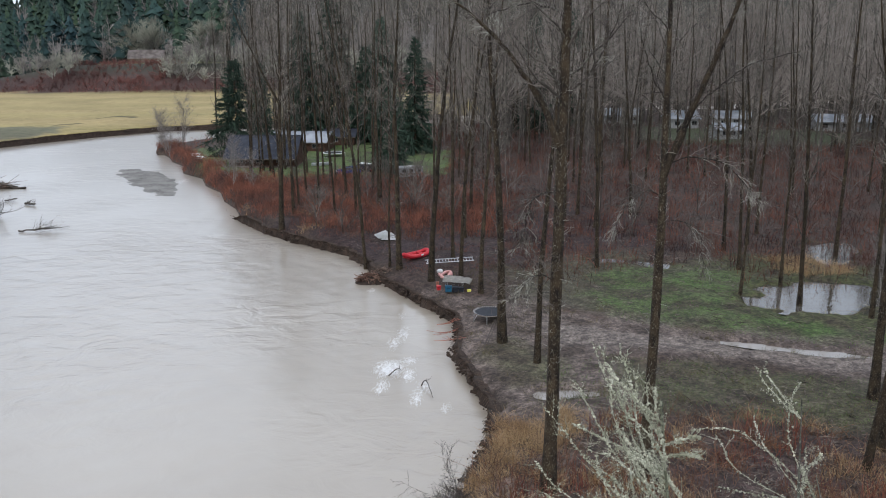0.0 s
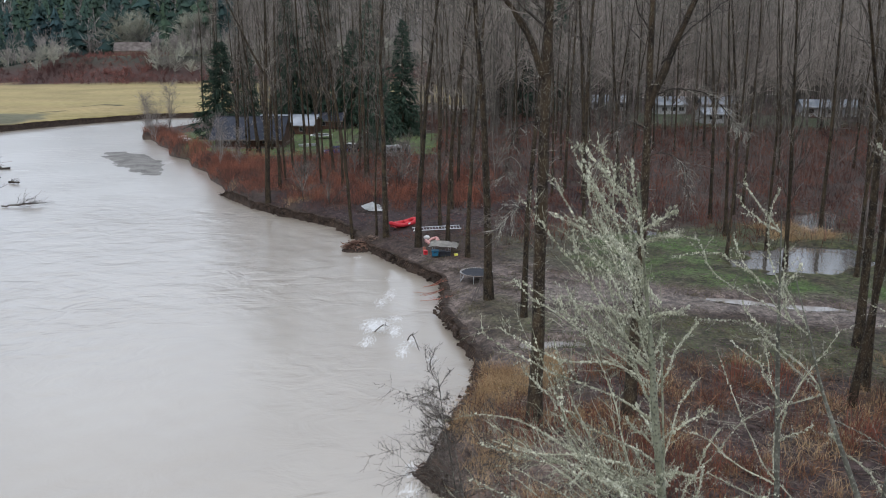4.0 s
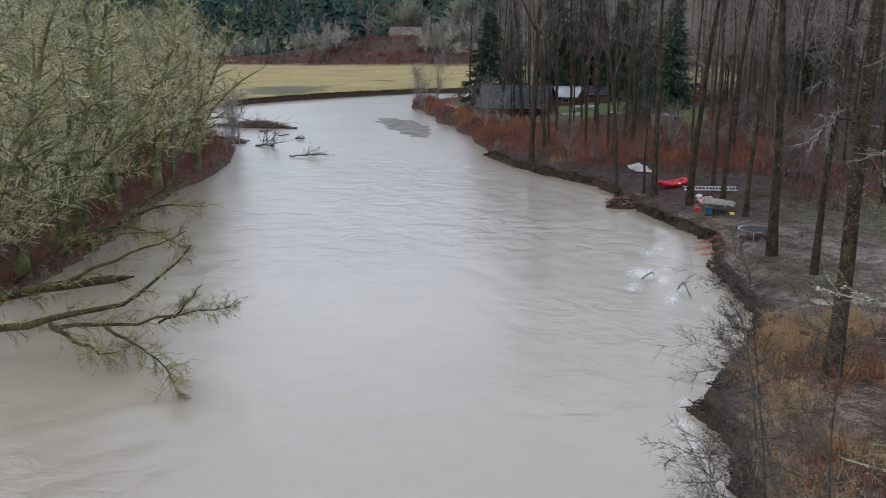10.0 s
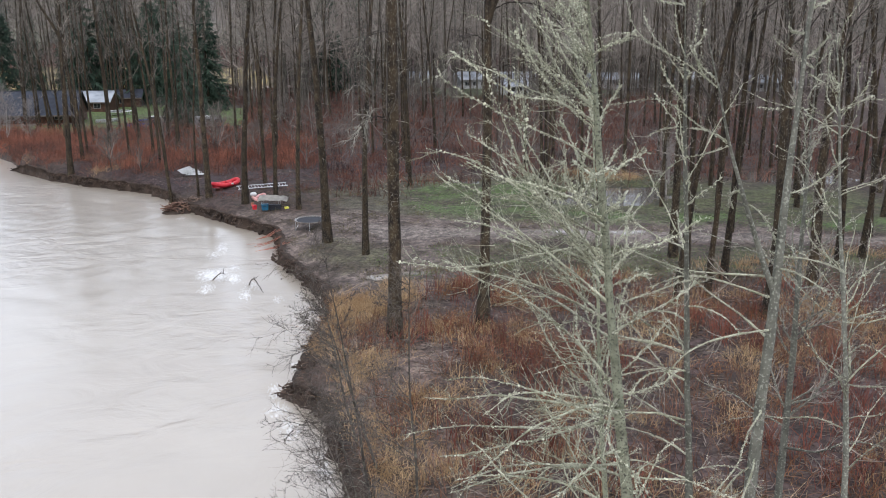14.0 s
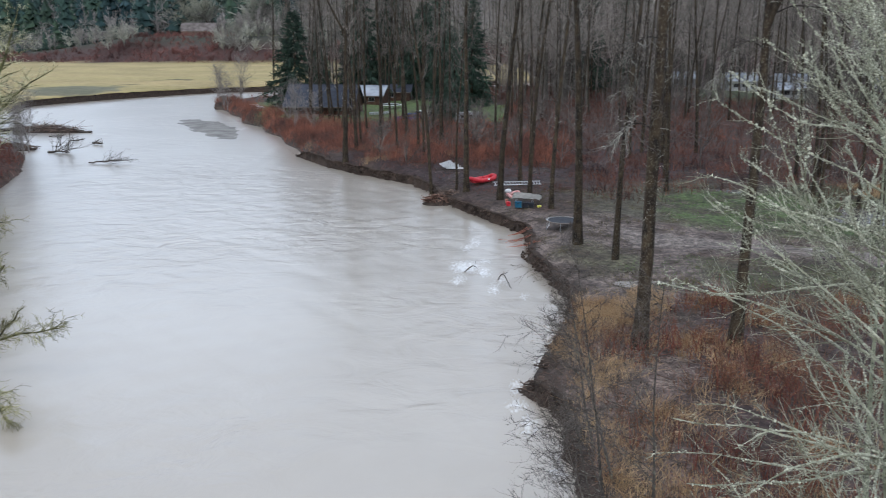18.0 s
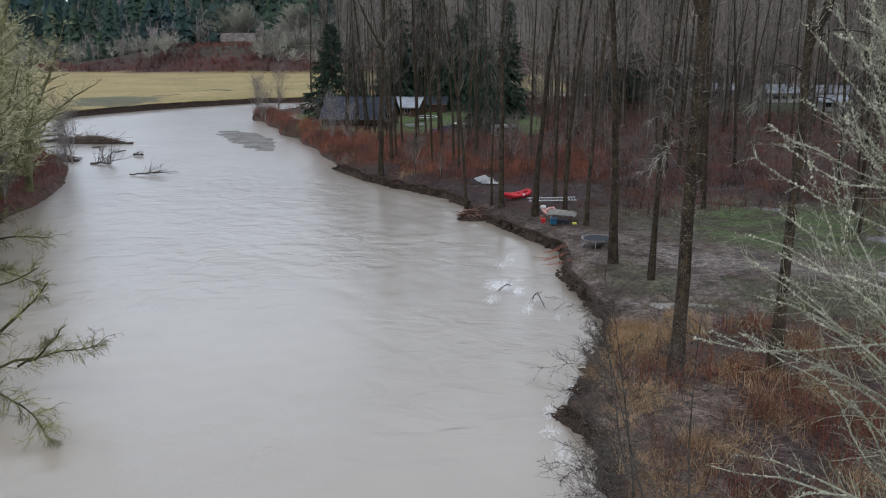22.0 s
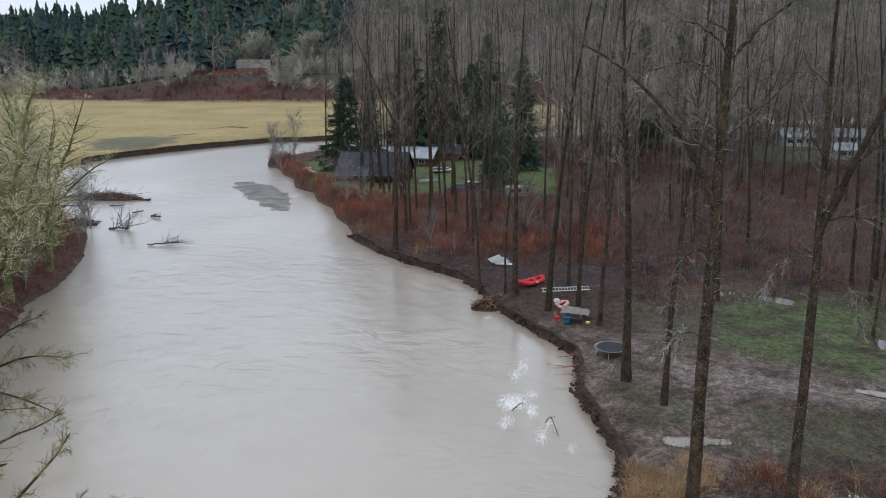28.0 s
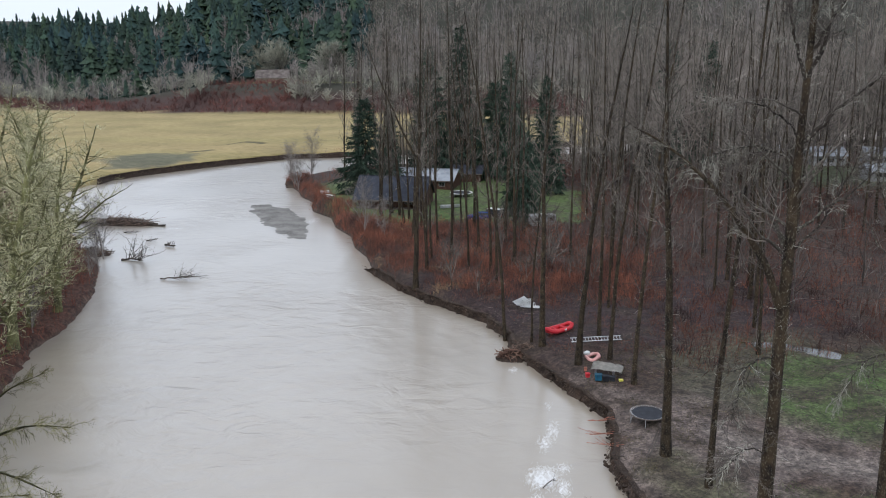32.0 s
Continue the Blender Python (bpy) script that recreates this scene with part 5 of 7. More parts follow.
def lichen_tree(seed, at, label, bark=None, twig=None, tuft=None, tufts=0, name="lichen_tree", tuft_r=0.009, limb=None, **kw):
    """A near tree: each limb is a part of its own."""
    meshes = tree_mesh(seed, knots=14, **kw)
    (tv, tf), _, (wv, wf), (L1, R1, L2, R2, L3) = meshes
    ob = thing(name, label, "tree", "trees of the near bank", at)
    mesh_np("trunk", tv, tf, bark or LICHBARK, ob)
    crust = np.random.default_rng(seed + 900)
    for p, r in zip(L1, R1):
        q = spline(p, 24)
        v, f = tubes(q[None], (np.interp(np.linspace(0, 1, 24), np.linspace(0, 1, len(r)), r) * crust.uniform(0.5, 1.1, 24))[None], 6)
        mesh_np("limb", v + crust.normal(0, 0.12 * r[2], v.shape), f, limb or bark or LICHTWIG, ob)
    tagged(mesh_np("twig_mass", wv, wf, twig or LICHTWIG, ob), kind="stuff")
    if tufts:
        rng = np.random.default_rng(seed + 500)
        a, b = lumps(rng, L1, tufts, tuft_r * 0.8, tuft_r * 2.4), lumps(rng, L2, tufts, tuft_r * 0.5, tuft_r * 1.3)
        v, f = merge([a, b])
        tagged(mesh_np("lichen_coat", v, f, tuft or LICHEN, ob, smooth=False), "pale grey-green lichen tufts", kind="stuff")
    return ob


lichen_tree(71, (6.05, 12.6, ground_at(6.05, 12.6)), "leaning young alder crusted with pale green lichen", tufts=11000, tuft_r=0.0105,
            H=19.6, r=0.18, limbs=88, first=0.18, reach=0.35, rise=0.64, twigs=16, subs=4, curl=0.3, tmin=0.005, straight=-0.015, lean=(-0.138, 0.0), wander=0.006, side=3.05, aim=0.68, drape=1.0, power=0.85, thin=0.0062, tw_len=(0.06, 0.25), sub_len=0.6)
lichen_tree(72, (5.6, 13.9, ground_at(5.6, 13.9)), "slender alder stem with grey lichen beside a leaning alder", tufts=6000,
            H=17.4, r=0.08, limbs=26, first=0.35, reach=0.17, rise=0.8, twigs=10, subs=4, straight=-0.05, curl=0.4, lean=(-0.05, 0.0), wander=0.015, tw_len=(0.08, 0.25))
lichen_tree(73, (7.9, 14.4, ground_at(7.9, 14.4)), "upright alder with sparse drooping lichen-covered branches", bark=ALDERBARK, limb=LICHTWIG, twig=TWIG, tufts=3500, tuft_r=0.009,
            side=3.1, aim=0.6, H=18.4, r=0.12, limbs=34, first=0.34, reach=0.22, rise=0.75, twigs=9, subs=4, straight=-0.02, tmin=0.005, curl=0.2, lean=(-0.05, 0.0), wander=0.018, power=0.5, drape=1.2, thin=0.006, tw_len=(0.08, 0.24), sub_len=0.6)
lichen_tree(74, (8.3, 13.5, ground_at(8.3, 13.5)), "forked grey alder with arching lichen-covered branches", bark=ALDERBARK, limb=LICHTWIG, twig=TWIG, tufts=3500, tuft_r=0.0095,
            side=3.1, aim=0.45, H=19.0, r=0.19, limbs=24, first=0.36, reach=0.23, rise=0.5, twigs=9, subs=4, straight=-0.02, tmin=0.005, curl=0.2, lean=(0.03, 0.0), wander=0.018, fork=0.62, power=0.5, drape=1.3, thin=0.007, tw_len=(0.08, 0.24), sub_len=0.6)
lichen_tree(75, (12.5, 17.5, ground_at(12.5, 17.5)), "reddish-twigged alder with lichen on the near bank", bark=ALDERBARK, tufts=3500, twig=TWIG,
            H=17.0, r=0.13, limbs=34, first=0.3, reach=0.25, rise=0.6, twigs=14, subs=5, curl=0.3, straight=-0.05, lean=(0.02, 0.0), wander=0.02, tw_len=(0.1, 0.28))
for seed, x, y, h in ((77, 12.4, 14.6, 18.0),):
    lichen_tree(seed, (x, y, ground_at(x, y)), "slim alder with a fine crown of lichen-flecked twigs", bark=ALDERBARK, limb=LICHTWIG, twig=TWIG, tufts=2500, tuft_r=0.009,
                H=h, r=0.1, limbs=40, first=0.35, reach=0.2, rise=0.7, twigs=12, subs=4, curl=0.25, straight=-0.06, tmin=0.0055, wander=0.02, power=0.5, thin=0.006, tw_len=(0.1, 0.28))
# dark alder saplings that lean out over the water, hung with catkins
for seed, x, y, h, lx in ((81, 1.9, 25.5, 12.5, -0.22), (82, 1.6, 21.5, 10.0, -0.18), (83, 2.4, 29.0, 9.0, -0.25), (84, 2.9, 23.5, 11.0, -0.05), (85, 1.7, 18.5, 11.5, -0.16), (86, 1.9, 31.5, 8.0, -0.2)):
    lichen_tree(seed, (x, y, ground_at(x, y) - 0.05), "thin dark alder sapling with catkins leaning over the water", LIMB, DARKTWIG, CATKIN, 1000, "alder_sapling", 0.009,
                H=h, r=0.06, limbs=36, first=0.2, reach=0.4, rise=0.45, twigs=12, subs=4, curl=0.1, straight=-0.06, lean=(lx, 0.02), wander=0.03, side=3.1, sub_len=0.7, tw_len=(0.12, 0.32))

# ---- mossy trees of the west bank ----
MOSSY = [tree_mesh(91 + i, (24, 26, 20)[i], 0.46, 76, 0.1, 0.3, 0.4, 18, 3, curl=0.12, splay=1.1, fork=(0.1, 0.14, 0.08)[i], wander=0.07, straight=-0.06, thin=0.026, power=0.6, tmin=0.011, coarse=True, tw_len=(0.1, 0.3), sub_len=0.55) for i in range(3)]


def plant_mossy():
    rng = np.random.default_rng(17)
    made = {}
    spots = [(-50, 49, 0), (-54, 57, 1), (-57.5, 64.5, 2), (-61, 72, 0), (-66, 81, 1), (-65.5, 91, 2), (-70.5, 98, 0), (-73, 108, 2), (-80, 117, 1), (-88, 130, 2),
             (-97, 141, 0), (-60, 56, 1), (-69, 72, 2), (-77, 94, 0), (-86, 108, 1), (-96, 124, 2), (-52, 38, 2), (-58, 44, 0), (-82, 84, 2), (-110, 140, 1), (-75, 62, 1), (-52, 26, 1), (-68, 88, 1), (-63, 66, 2), (-74, 103, 1), (-56, 51, 2), (-84, 122, 0), (-92, 136, 1), (-80, 104, 2), (-72, 83, 0), (-66, 97, 2), (-55, 61, 0), (-49, 43.5, 2), (-51.5, 55, 0), (-53, 47, 1), (-58, 70, 2), (-63, 84, 0)]
    for x, y, v in spots:
        at, turn, s = (x, y, ground_at(x, y)), rng.uniform(0, 360), rng.uniform(0.85, 1.15)
        if v not in made:
            made[v] = bare_tree(MOSSY[v], MOSSBARK, MOSSTWIG, at, turn, s, "many-stemmed bare tree covered in yellow-green moss", "mossy trees of the west bank", "mossy_tree")
        else:
            copy_thing(made[v], pose(*at, rng.normal(0, 3), rng.normal(0, 3), turn)).scale = (s, s, s)


plant_mossy()


def overhang():
    rng = np.random.default_rng(23)
    ob = thing("leaning_tree", "mossy half-fallen tree reaching out over the river from the west bank", "tree")
    a = spline([(-49, 33, 0.9), (-45, 36.5, 2.4), (-41, 41, 2.9), (-37.2, 45.4, 2.7)], 14)
    v, f = tubes(a[None], np.append(np.linspace(0.52, 0.28, 13), 0.03)[None], 9)
    mesh_np("trunk", v + rng.normal(0, 0.02, v.shape), f, FALLENBARK, ob)
    b = spline([(-47, 33.5, 1.6), (-41, 34.5, 2.6), (-36.6, 36.2, 2.6), (-33.4, 39.0, 2.9), (-32.2, 41.2, 3.2), (-31.6, 43.6, 4.4), (-31.2, 45.0, 5.2)], 16)
    b[1:] += np.cumsum(rng.normal(0, 0.15, (len(b) - 1, 3)), 0)
    v, f = tubes(b[None], np.linspace(0.36, 0.06, 16)[None], 8)
    mesh_np("limb", v, f, FALLENBARK, ob)
    c = spline([(-36.2, 36.4, 2.5), (-34.5, 36.2, 1.6), (-33.2, 35.2, 1.0), (-31.8, 35.6, 0.9)], 10)
    c[1:] += np.cumsum(rng.normal(0, 0.15, (len(c) - 1, 3)), 0)
    v, f = tubes(c[None], np.linspace(0.17, 0.03, 10)[None], 6)
    mesh_np("limb", v, f, FALLENBARK, ob)
    d = spline([(-36.6, 37.0, 2.0), (-33.6, 39.6, 1.5), (-31.4, 40.0, 1.8), (-29.2, 40.0, 2.4), (-27.2, 40.0, 3.3)], 10)
    d[1:] += np.cumsum(rng.normal(0, 0.15, (len(d) - 1, 3)), 0)
    v, f = tubes(d[None], np.linspace(0.14, 0.03, 10)[None], 6)
    mesh_np("limb", v, f, FALLENBARK, ob)
    e = spline([(-40, 42.2, 3.0), (-38, 44.0, 4.6), (-36.2, 46.0, 5.6), (-34.5, 47.0, 6.4)], 10)
    e[1:] += np.cumsum(rng.normal(0, 0.15, (len(e) - 1, 3)), 0)
    v, f = tubes(e[None], np.linspace(0.15, 0.03, 10)[None], 6)
    mesh_np("limb", v, f, FALLENBARK, ob)
    g = spline([(-34.4, 38.8, 1.6), (-31.2, 37.2, 1.9), (-28.9, 36.0, 1.8), (-27.6, 35.0, 1.5), (-26.8, 34.0, 1.2)], 10)
    h = spline([(-31.6, 40.0, 1.8), (-30.2, 40.2, 2.8), (-29.4, 40.1, 3.7), (-28.8, 40.0, 4.4)], 10)
    for p, r in ((g, 0.11), (h, 0.09)):
        p[1:] += np.cumsum(rng.normal(0, 0.08, (len(p) - 1, 3)), 0)
        mesh_np("limb", *tubes(p[None], np.linspace(r, 0.02, 10)[None], 6), FALLENBARK, ob)
    w = merge([sprays(rng, g, 50, 1.9, 0.026, 0.35, 7, 3), sprays(rng, h, 30, 1.1, 0.02, 0.0, 7, 3), sprays(rng, b, 40, 1.9, 0.036, 0.25, 6, 3, 0.35), sprays(rng, c, 22, 1.9, 0.032, 0.4, 6, 3), sprays(rng, d, 56, 2.0, 0.026, 0.3, 6, 3), sprays(rng, e, 16, 2.0, 0.03, 0.0, 6, 3), sprays(rng, a, 24, 2.4, 0.04, 0.1, 6, 3, 0.45)])
    tagged(mesh_np("twig_mass", *w, FALLENTWIG, ob), kind="stuff")


overhang()


def leaning_sapling(seed, pts, r0, twigs, length):
    rng = np.random.default_rng(seed)
    ob = thing("leaning_sapling", "mossy sapling that leans out over the muddy water", "tree", "leaning saplings of the west bank")
    p = spline(pts, 14)
    v, f = tubes(p[None], np.linspace(r0, 0.02, 14)[None], 7)
    mesh_np("trunk", v + rng.normal(0, 0.012, v.shape), f, FALLENBARK, ob)
    tagged(mesh_np("twig_mass", *sprays(rng, p[4:], twigs, 0.7 * length, 0.024, 0.2, 7, 3), FALLENTWIG, ob), kind="stuff")


leaning_sapling(41, [(-52, 58, 0.6), (-48, 59, 3.2), (-44.5, 59.5, 4.6), (-41.0, 59.8, 4.4)], 0.2, 46, 3.0)
leaning_sapling(42, [(-51.5, 54.5, 0.6), (-48, 54.5, 3.0), (-44.2, 54.0, 4.0), (-40.6, 53.4, 3.4), (-38.0, 53.0, 2.6)], 0.18, 46, 2.8)
leaning_sapling(43, [(-49.5, 47.5, 0.6), (-46, 48, 3.4), (-42, 48.6, 4.6), (-37.5, 49.5, 4.8)], 0.17, 40, 2.8)
leaning_sapling(44, [(-56, 69, 0.6), (-53, 69.5, 3.0), (-49.8, 70, 4.4)], 0.14, 30, 2.6)


# points of each limb: metres out from the trunk, and height above the river; then the radius at its root
OLD_LIMBS = [
    [(((0, 0, 20.6), (-1.3, 0, 22.9), (-2.5, 0.1, 24.9), (-4.1, 0.2, 26.7), (-5.8, 0.3, 27.9), (-7.4, 0.4, 28.7)), 0.19),
     (((0, 0, 28.2), (0.8, 0, 29.2), (1.7, 0.1, 30.2), (3.8, 0, 31.8)), 0.1), (((0, 0, 28.3), (-0.7, -0.1, 29.2), (-1.6, -0.3, 29.7), (-3.8, -0.6, 29.9)), 0.06),
     (((0, 0, 27.1), (-1.1, 0.3, 27.8), (-2.6, 0.6, 27.9), (-4.3, 0.8, 27.5)), 0.055), (((0, 0, 30.6), (-0.8, 0.2, 33), (-1.1, 0.3, 35.6)), 0.09),
     (((0, 0, 30.9), (0.7, -0.2, 33), (1.0, -0.3, 36)), 0.1), (((0, 0, 32), (1.2, 0.3, 33.8), (2.4, 0.5, 35.4)), 0.07), (((0, 0, 13.6), (-0.9, -0.3, 14.1), (-1.6, -0.5, 13.9), (-2.3, -0.7, 12.7)), 0.04),
     (((0, 0, 23.4), (1.3, 0.4, 24.4), (2.5, 0.8, 26.6), (3.1, 1.0, 29)), 0.06), (((0, 0, 18.4), (-1.0, -0.4, 18.6), (-1.6, -0.8, 17.6), (-1.8, -1.2, 15.6)), 0.04)],
    [(((0, 0, 19.2), (0.5, 0, 20.6), (1.6, 0, 23.6), (3.0, 0.1, 27.4), (3.6, 0.1, 31.5), (3.9, 0.2, 36)), 0.24), (((0, 0, 19.6), (1.2, -0.4, 20.3), (3.4, -0.8, 20.0), (5.2, -1.2, 17.9)), 0.06),
     (((0, 0, 18.0), (-0.9, -0.4, 18.5), (-1.8, -0.8, 18.0), (-2.4, -1.1, 16.4)), 0.05), (((0.6, 0, 21.5), (2.0, 0.3, 23.4), (4.4, 0.5, 25.2), (7.0, 0.6, 26.0)), 0.06),
     (((0, 0, 22.8), (-1.0, 0.4, 24.6), (-1.5, 0.6, 27.4)), 0.06), (((0, 0, 16.6), (0.9, -0.5, 17.0), (1.8, -1.0, 16.4), (2.3, -1.3, 14.6)), 0.04)]]


def old_limbs():
    """The long, twig-hung limbs of the two large trees by the clearing."""
    rng = np.random.default_rng(61)
    for (x, y, kind, scale), limbs in zip(OLD_TREES, OLD_LIMBS):
        ob = bare_tree(OLD[kind], BARK, TWIG, (x, y, ground_at(x, y)), 40, scale, "old cottonwood with dark bark and long twig-hung limbs", "old cottonwoods", "old_cottonwood", True, 150)
        ob.matrix_world = pose(x, y, ground_at(x, y), 0, 2.4 + kind, 40) @ Matrix.Scale(scale, 4)
        axis = OLD[kind][0][0][:135].reshape(15, 9, 3).mean(1)
        for pts, r in limbs:
            p = (spline(np.array(pts) - np.array([0, 0, 1.6]), 12) / scale) @ np.array(Matrix.Rotation(radians(40), 3, "Z"))
            p = spline(p, 26)
            p[:, 0] += np.interp(p[0, 2], axis[:, 2], axis[:, 0])
            p[:, 1] += np.interp(p[0, 2], axis[:, 2], axis[:, 1])
            p[1:] += np.cumsum(rng.normal(0, 0.035, (25, 3)), 0)
            v, f = tubes(p[None], (np.linspace(r, max(0.014, 0.14 * r), 26) * rng.uniform(0.85, 1.2, 26))[None], 8)
            mesh_np("limb", v + rng.normal(0, 0.05 * r, v.shape), f, BARK if r > 0.12 else LICHLIMB, ob)
            n = int(12 + 100 * r)
            tagged(mesh_np("twig_mass", *sprays(rng, p, n, 2.2, 0.02, 0.25), DARKTWIG, ob), kind="stuff")
            tagged(mesh_np("lichen_twig_mass", *sprays(rng, p[6:], n, 1.3, 0.015, 0.6), PALETWIG, ob), "pale lichen-hung twigs", kind="stuff")


old_limbs()


# ---- conifers ----
def conifer_mesh(seed, H, spread, boughs=110, sprigs=40):
    rng = np.random.default_rng(seed)
    trunk = curve(rng, (0, 0, -0.3), (0, 0, 1), H, 10, (0, 0, 0), 0.01)
    t = tubes(trunk[None], (H * 0.011 * np.linspace(1.2, 0.12, 10))[None], 8)
    B, R, S, SR = [], [], [], []
    for i in range(boughs):
        u = 0.07 + 0.92 * (i / boughs)
        p, _ = along(trunk, u)
        a, L = i * 2.4 + rng.normal(0, 0.3), spread * H * (1 - u) ** 0.75 * rng.uniform(0.7, 1.2) + 0.3
        path = curve(rng, p, (math.cos(a), math.sin(a), 0.15 - 0.35 * (1 - u)), L, 5, (0, 0, -0.25 + 0.4 * u), 0.06)
        B.append(path), R.append(0.05 * np.linspace(1, 0.2, 5))
        for _ in range(sprigs):
            q, d = along(path, rng.uniform(0.12, 1.0))
            d = d / np.linalg.norm(d)
            o = d * 0.7 + rng.normal(0, 0.55, 3) + np.array([0, 0, -0.3])
            l = rng.uniform(0.4, 1.0) * (0.65 + 0.045 * H * (1 - u))
            S.append([q, q + o * l + np.array([0, 0, -0.15 * l])]), SR.append(l * np.array([0.13, 0.025]))
    return t, tubes(np.array(B), np.array(R), 4), tubes(np.array(S), np.array(SR), 3)


def plant_conifers():
    rng = np.random.default_rng(29)
    kinds = [conifer_mesh(101, 21, 0.31, 150, 46), conifer_mesh(102, 25, 0.17)]
    made = {}
    for x, y, v, s in ((-45.4, 178.5, 0, 1.0), (-9.8, 151.0, 1, 0.66), (-39, 214, 1, 1.0), (-27, 206, 1, 1.45), (-20, 203, 0, 1.1),
                       (-41.2, 183.5, 1, 0.8), (-34.5, 204, 1, 1.25), (-15.5, 207, 1, 1.2), (-7.5, 182, 1, 1.0), (-11.6, 156, 1, 0.75), (21, 222, 1, 1.3), (33, 232, 1, 1.3), (112, 206, 1, 1.2)):
        at, turn = (x, y, ground_at(x, y)), rng.uniform(0, 360)
        if v not in made:
            ob = made[v] = thing("conifer", "dark green conifer with drooping boughs among bare trees", "tree", "conifers by the lawn", at, turn)
            ob.scale = (s,) * 3
            mesh_np("trunk", *kinds[v][0], BARK, ob)
            tagged(mesh_np("bough_mass", *kinds[v][1], BARK, ob), kind="stuff")
            tagged(mesh_np("needle_mass", *kinds[v][2], NEEDLE, ob, smooth=False), "dark green needle sprays", kind="stuff")
        else:
            copy_thing(made[v], pose(*at, 0, 0, turn)).scale = (s,) * 3


plant_conifers()


def plant_small():
    rng = np.random.default_rng(37)
    m = tree_mesh(111, 9, 0.08, 70, 0.05, 0.46, 0.8, 9, 3, fork=0.1, wander=0.06, tmin=0.012, thin=0.011, power=0.4)
    made = None
    for x, y, s in ((-68, 199, 1.15), (-65, 203, 1.3), (-70.5, 203, 1.0), (-66, 195.5, 0.9), (-37, 141, 0.85), (-33, 138, 0.75), (-40, 150, 0.9), (42.5, 79, 0.75), (45, 83, 0.6), (-73.5, 119.5, 1.0), (-77, 127, 1.2), (-71, 113, 0.8), (-64, 89, 0.9), (-82, 134, 0.9)):
        at = (x, y, max(0.3, ground_at(x, y)))
        if made is None:
            made = bare_tree(m, FARGREY, FARGREY, at, 0, s, "small pale leafless tree at the water's edge", "small bare trees", "small_bare_tree")
        else:
            copy_thing(made, pose(*at, 0, 0, rng.uniform(0, 360))).scale = (s,) * 3


plant_small()


# ---- still water ----
def build_ponds():
    labels = ("flooded hollow in the grass that mirrors the trees", "flood water standing in the wood", "dark pool along the upper edge of the grass", "dark wet hollow at the edge of the wood", "long wet puddle in the track's rut", "shallow muddy puddle on the bank")
    for i, (p, l) in enumerate(zip(PONDS, labels)):
        c = p.mean(0)
        q = np.concatenate([p, p, p])
        for _ in range(2):  # round the corners off
            q = np.stack([0.75 * q + 0.25 * np.roll(q, -1, 0), 0.25 * q + 0.75 * np.roll(q, -1, 0)], 1).reshape(-1, 2)
        q = q[len(q) // 3:2 * len(q) // 3]
        q = c + (q - c) * ((1.06 if i > 3 else 1.12) + 0.05 * wob(q[:, :1], q[:, 1:], 1.3))
        z = float(np.mean(height(p[:, 0], p[:, 1]))) - (0.07 if i > 3 else -0.02)
        bm = bmesh.new()
        vs = [bm.verts.new((x, y, z)) for x, y in q[::-1]]
        bm.faces.new(vs)
        tagged(part("puddle" if i > 3 else "pond", bm, PUDDLE if i > 3 else STILL, None, l), category="puddle" if i > 3 else "pond", kind="structure")


build_ponds()


def gravel_bar():
    rng = np.random.default_rng(41)
    poly = np.array([(-72, 177.5), (-67, 179), (-60, 174), (-53, 163), (-48.4, 151), (-47, 143.5), (-51, 143.5), (-56, 148.5), (-62.5, 157.5), (-68.5, 168)], float)
    X, Y, F = grid(np.arange(-74, -44, 0.4), np.arange(143, 182, 0.4))
    d = edge_distance(poly, X, Y) + 0.8 * wob(X, Y, 2.0)
    Z = 0.24 * smooth(-d / 6.0) - 0.05 + 0.035 * wob(X + 0.45 * Y, 0.3 * Y, 1.1) + rng.normal(0, 0.008, len(X))
    k = d < 1.0
    F = F[k[F].all(1)]
    used = np.unique(F)
    m = np.zeros(len(X), int)
    m[used] = np.arange(len(used))
    tagged(mesh_np("gravel_bar", np.stack([X, Y, Z], 1)[used], m[F], GRAVEL), "low grey gravel bar breaking the water", "gravel bar", kind="structure")


gravel_bar()


# ---- driftwood and debris ----
def log(pts, r0, r1, label, name="driftwood_log", branches=0, length=1.0, up=0.6, seed=1, r=0.03, mat=None):
    rng = np.random.default_rng(seed)
    ob = thing(name, label, "driftwood", "driftwood in the river")
    p = spline(pts, 12)
    p[1:-1] += rng.normal(0, r0 * 0.35, (10, 3))
    v, f = tubes(p[None], np.linspace(r0, r1, 12)[None], 8)
    mesh_np("stem", v + rng.normal(0, r0 * 0.08, v.shape), f, mat or DRIFT, ob)
    if branches:
        tagged(mesh_np("branch_mass", *branchy(rng, p, branches, length, 0.0, 4, r, up), mat or DRIFT, ob), kind="stuff")
    return ob


log([(-98.5, 153.6, 0.25), (-90, 154.2, 0.35), (-79, 152.8, 0.2)], 0.42, 0.22, "long dark log stranded across the shallows", branches=10, length=1.4, seed=2)
log([(-94, 152.4, 0.3), (-86, 153.6, 0.4), (-81, 153.8, 0.2)], 0.36, 0.18, "dark log lying against a longer one", branches=8, length=1.2, seed=3)
log([(-76, 139.4, 0.2), (-74.3, 140.4, 0.5)], 0.14, 0.08, "short dark snag poking out of the river", branches=6, length=0.9, seed=4)
log([(-71.2, 136.9, 0.25), (-69, 136, 0.35)], 0.2, 0.1, "dark root stump in the shallows", branches=12, length=0.9, seed=5, r=0.05)
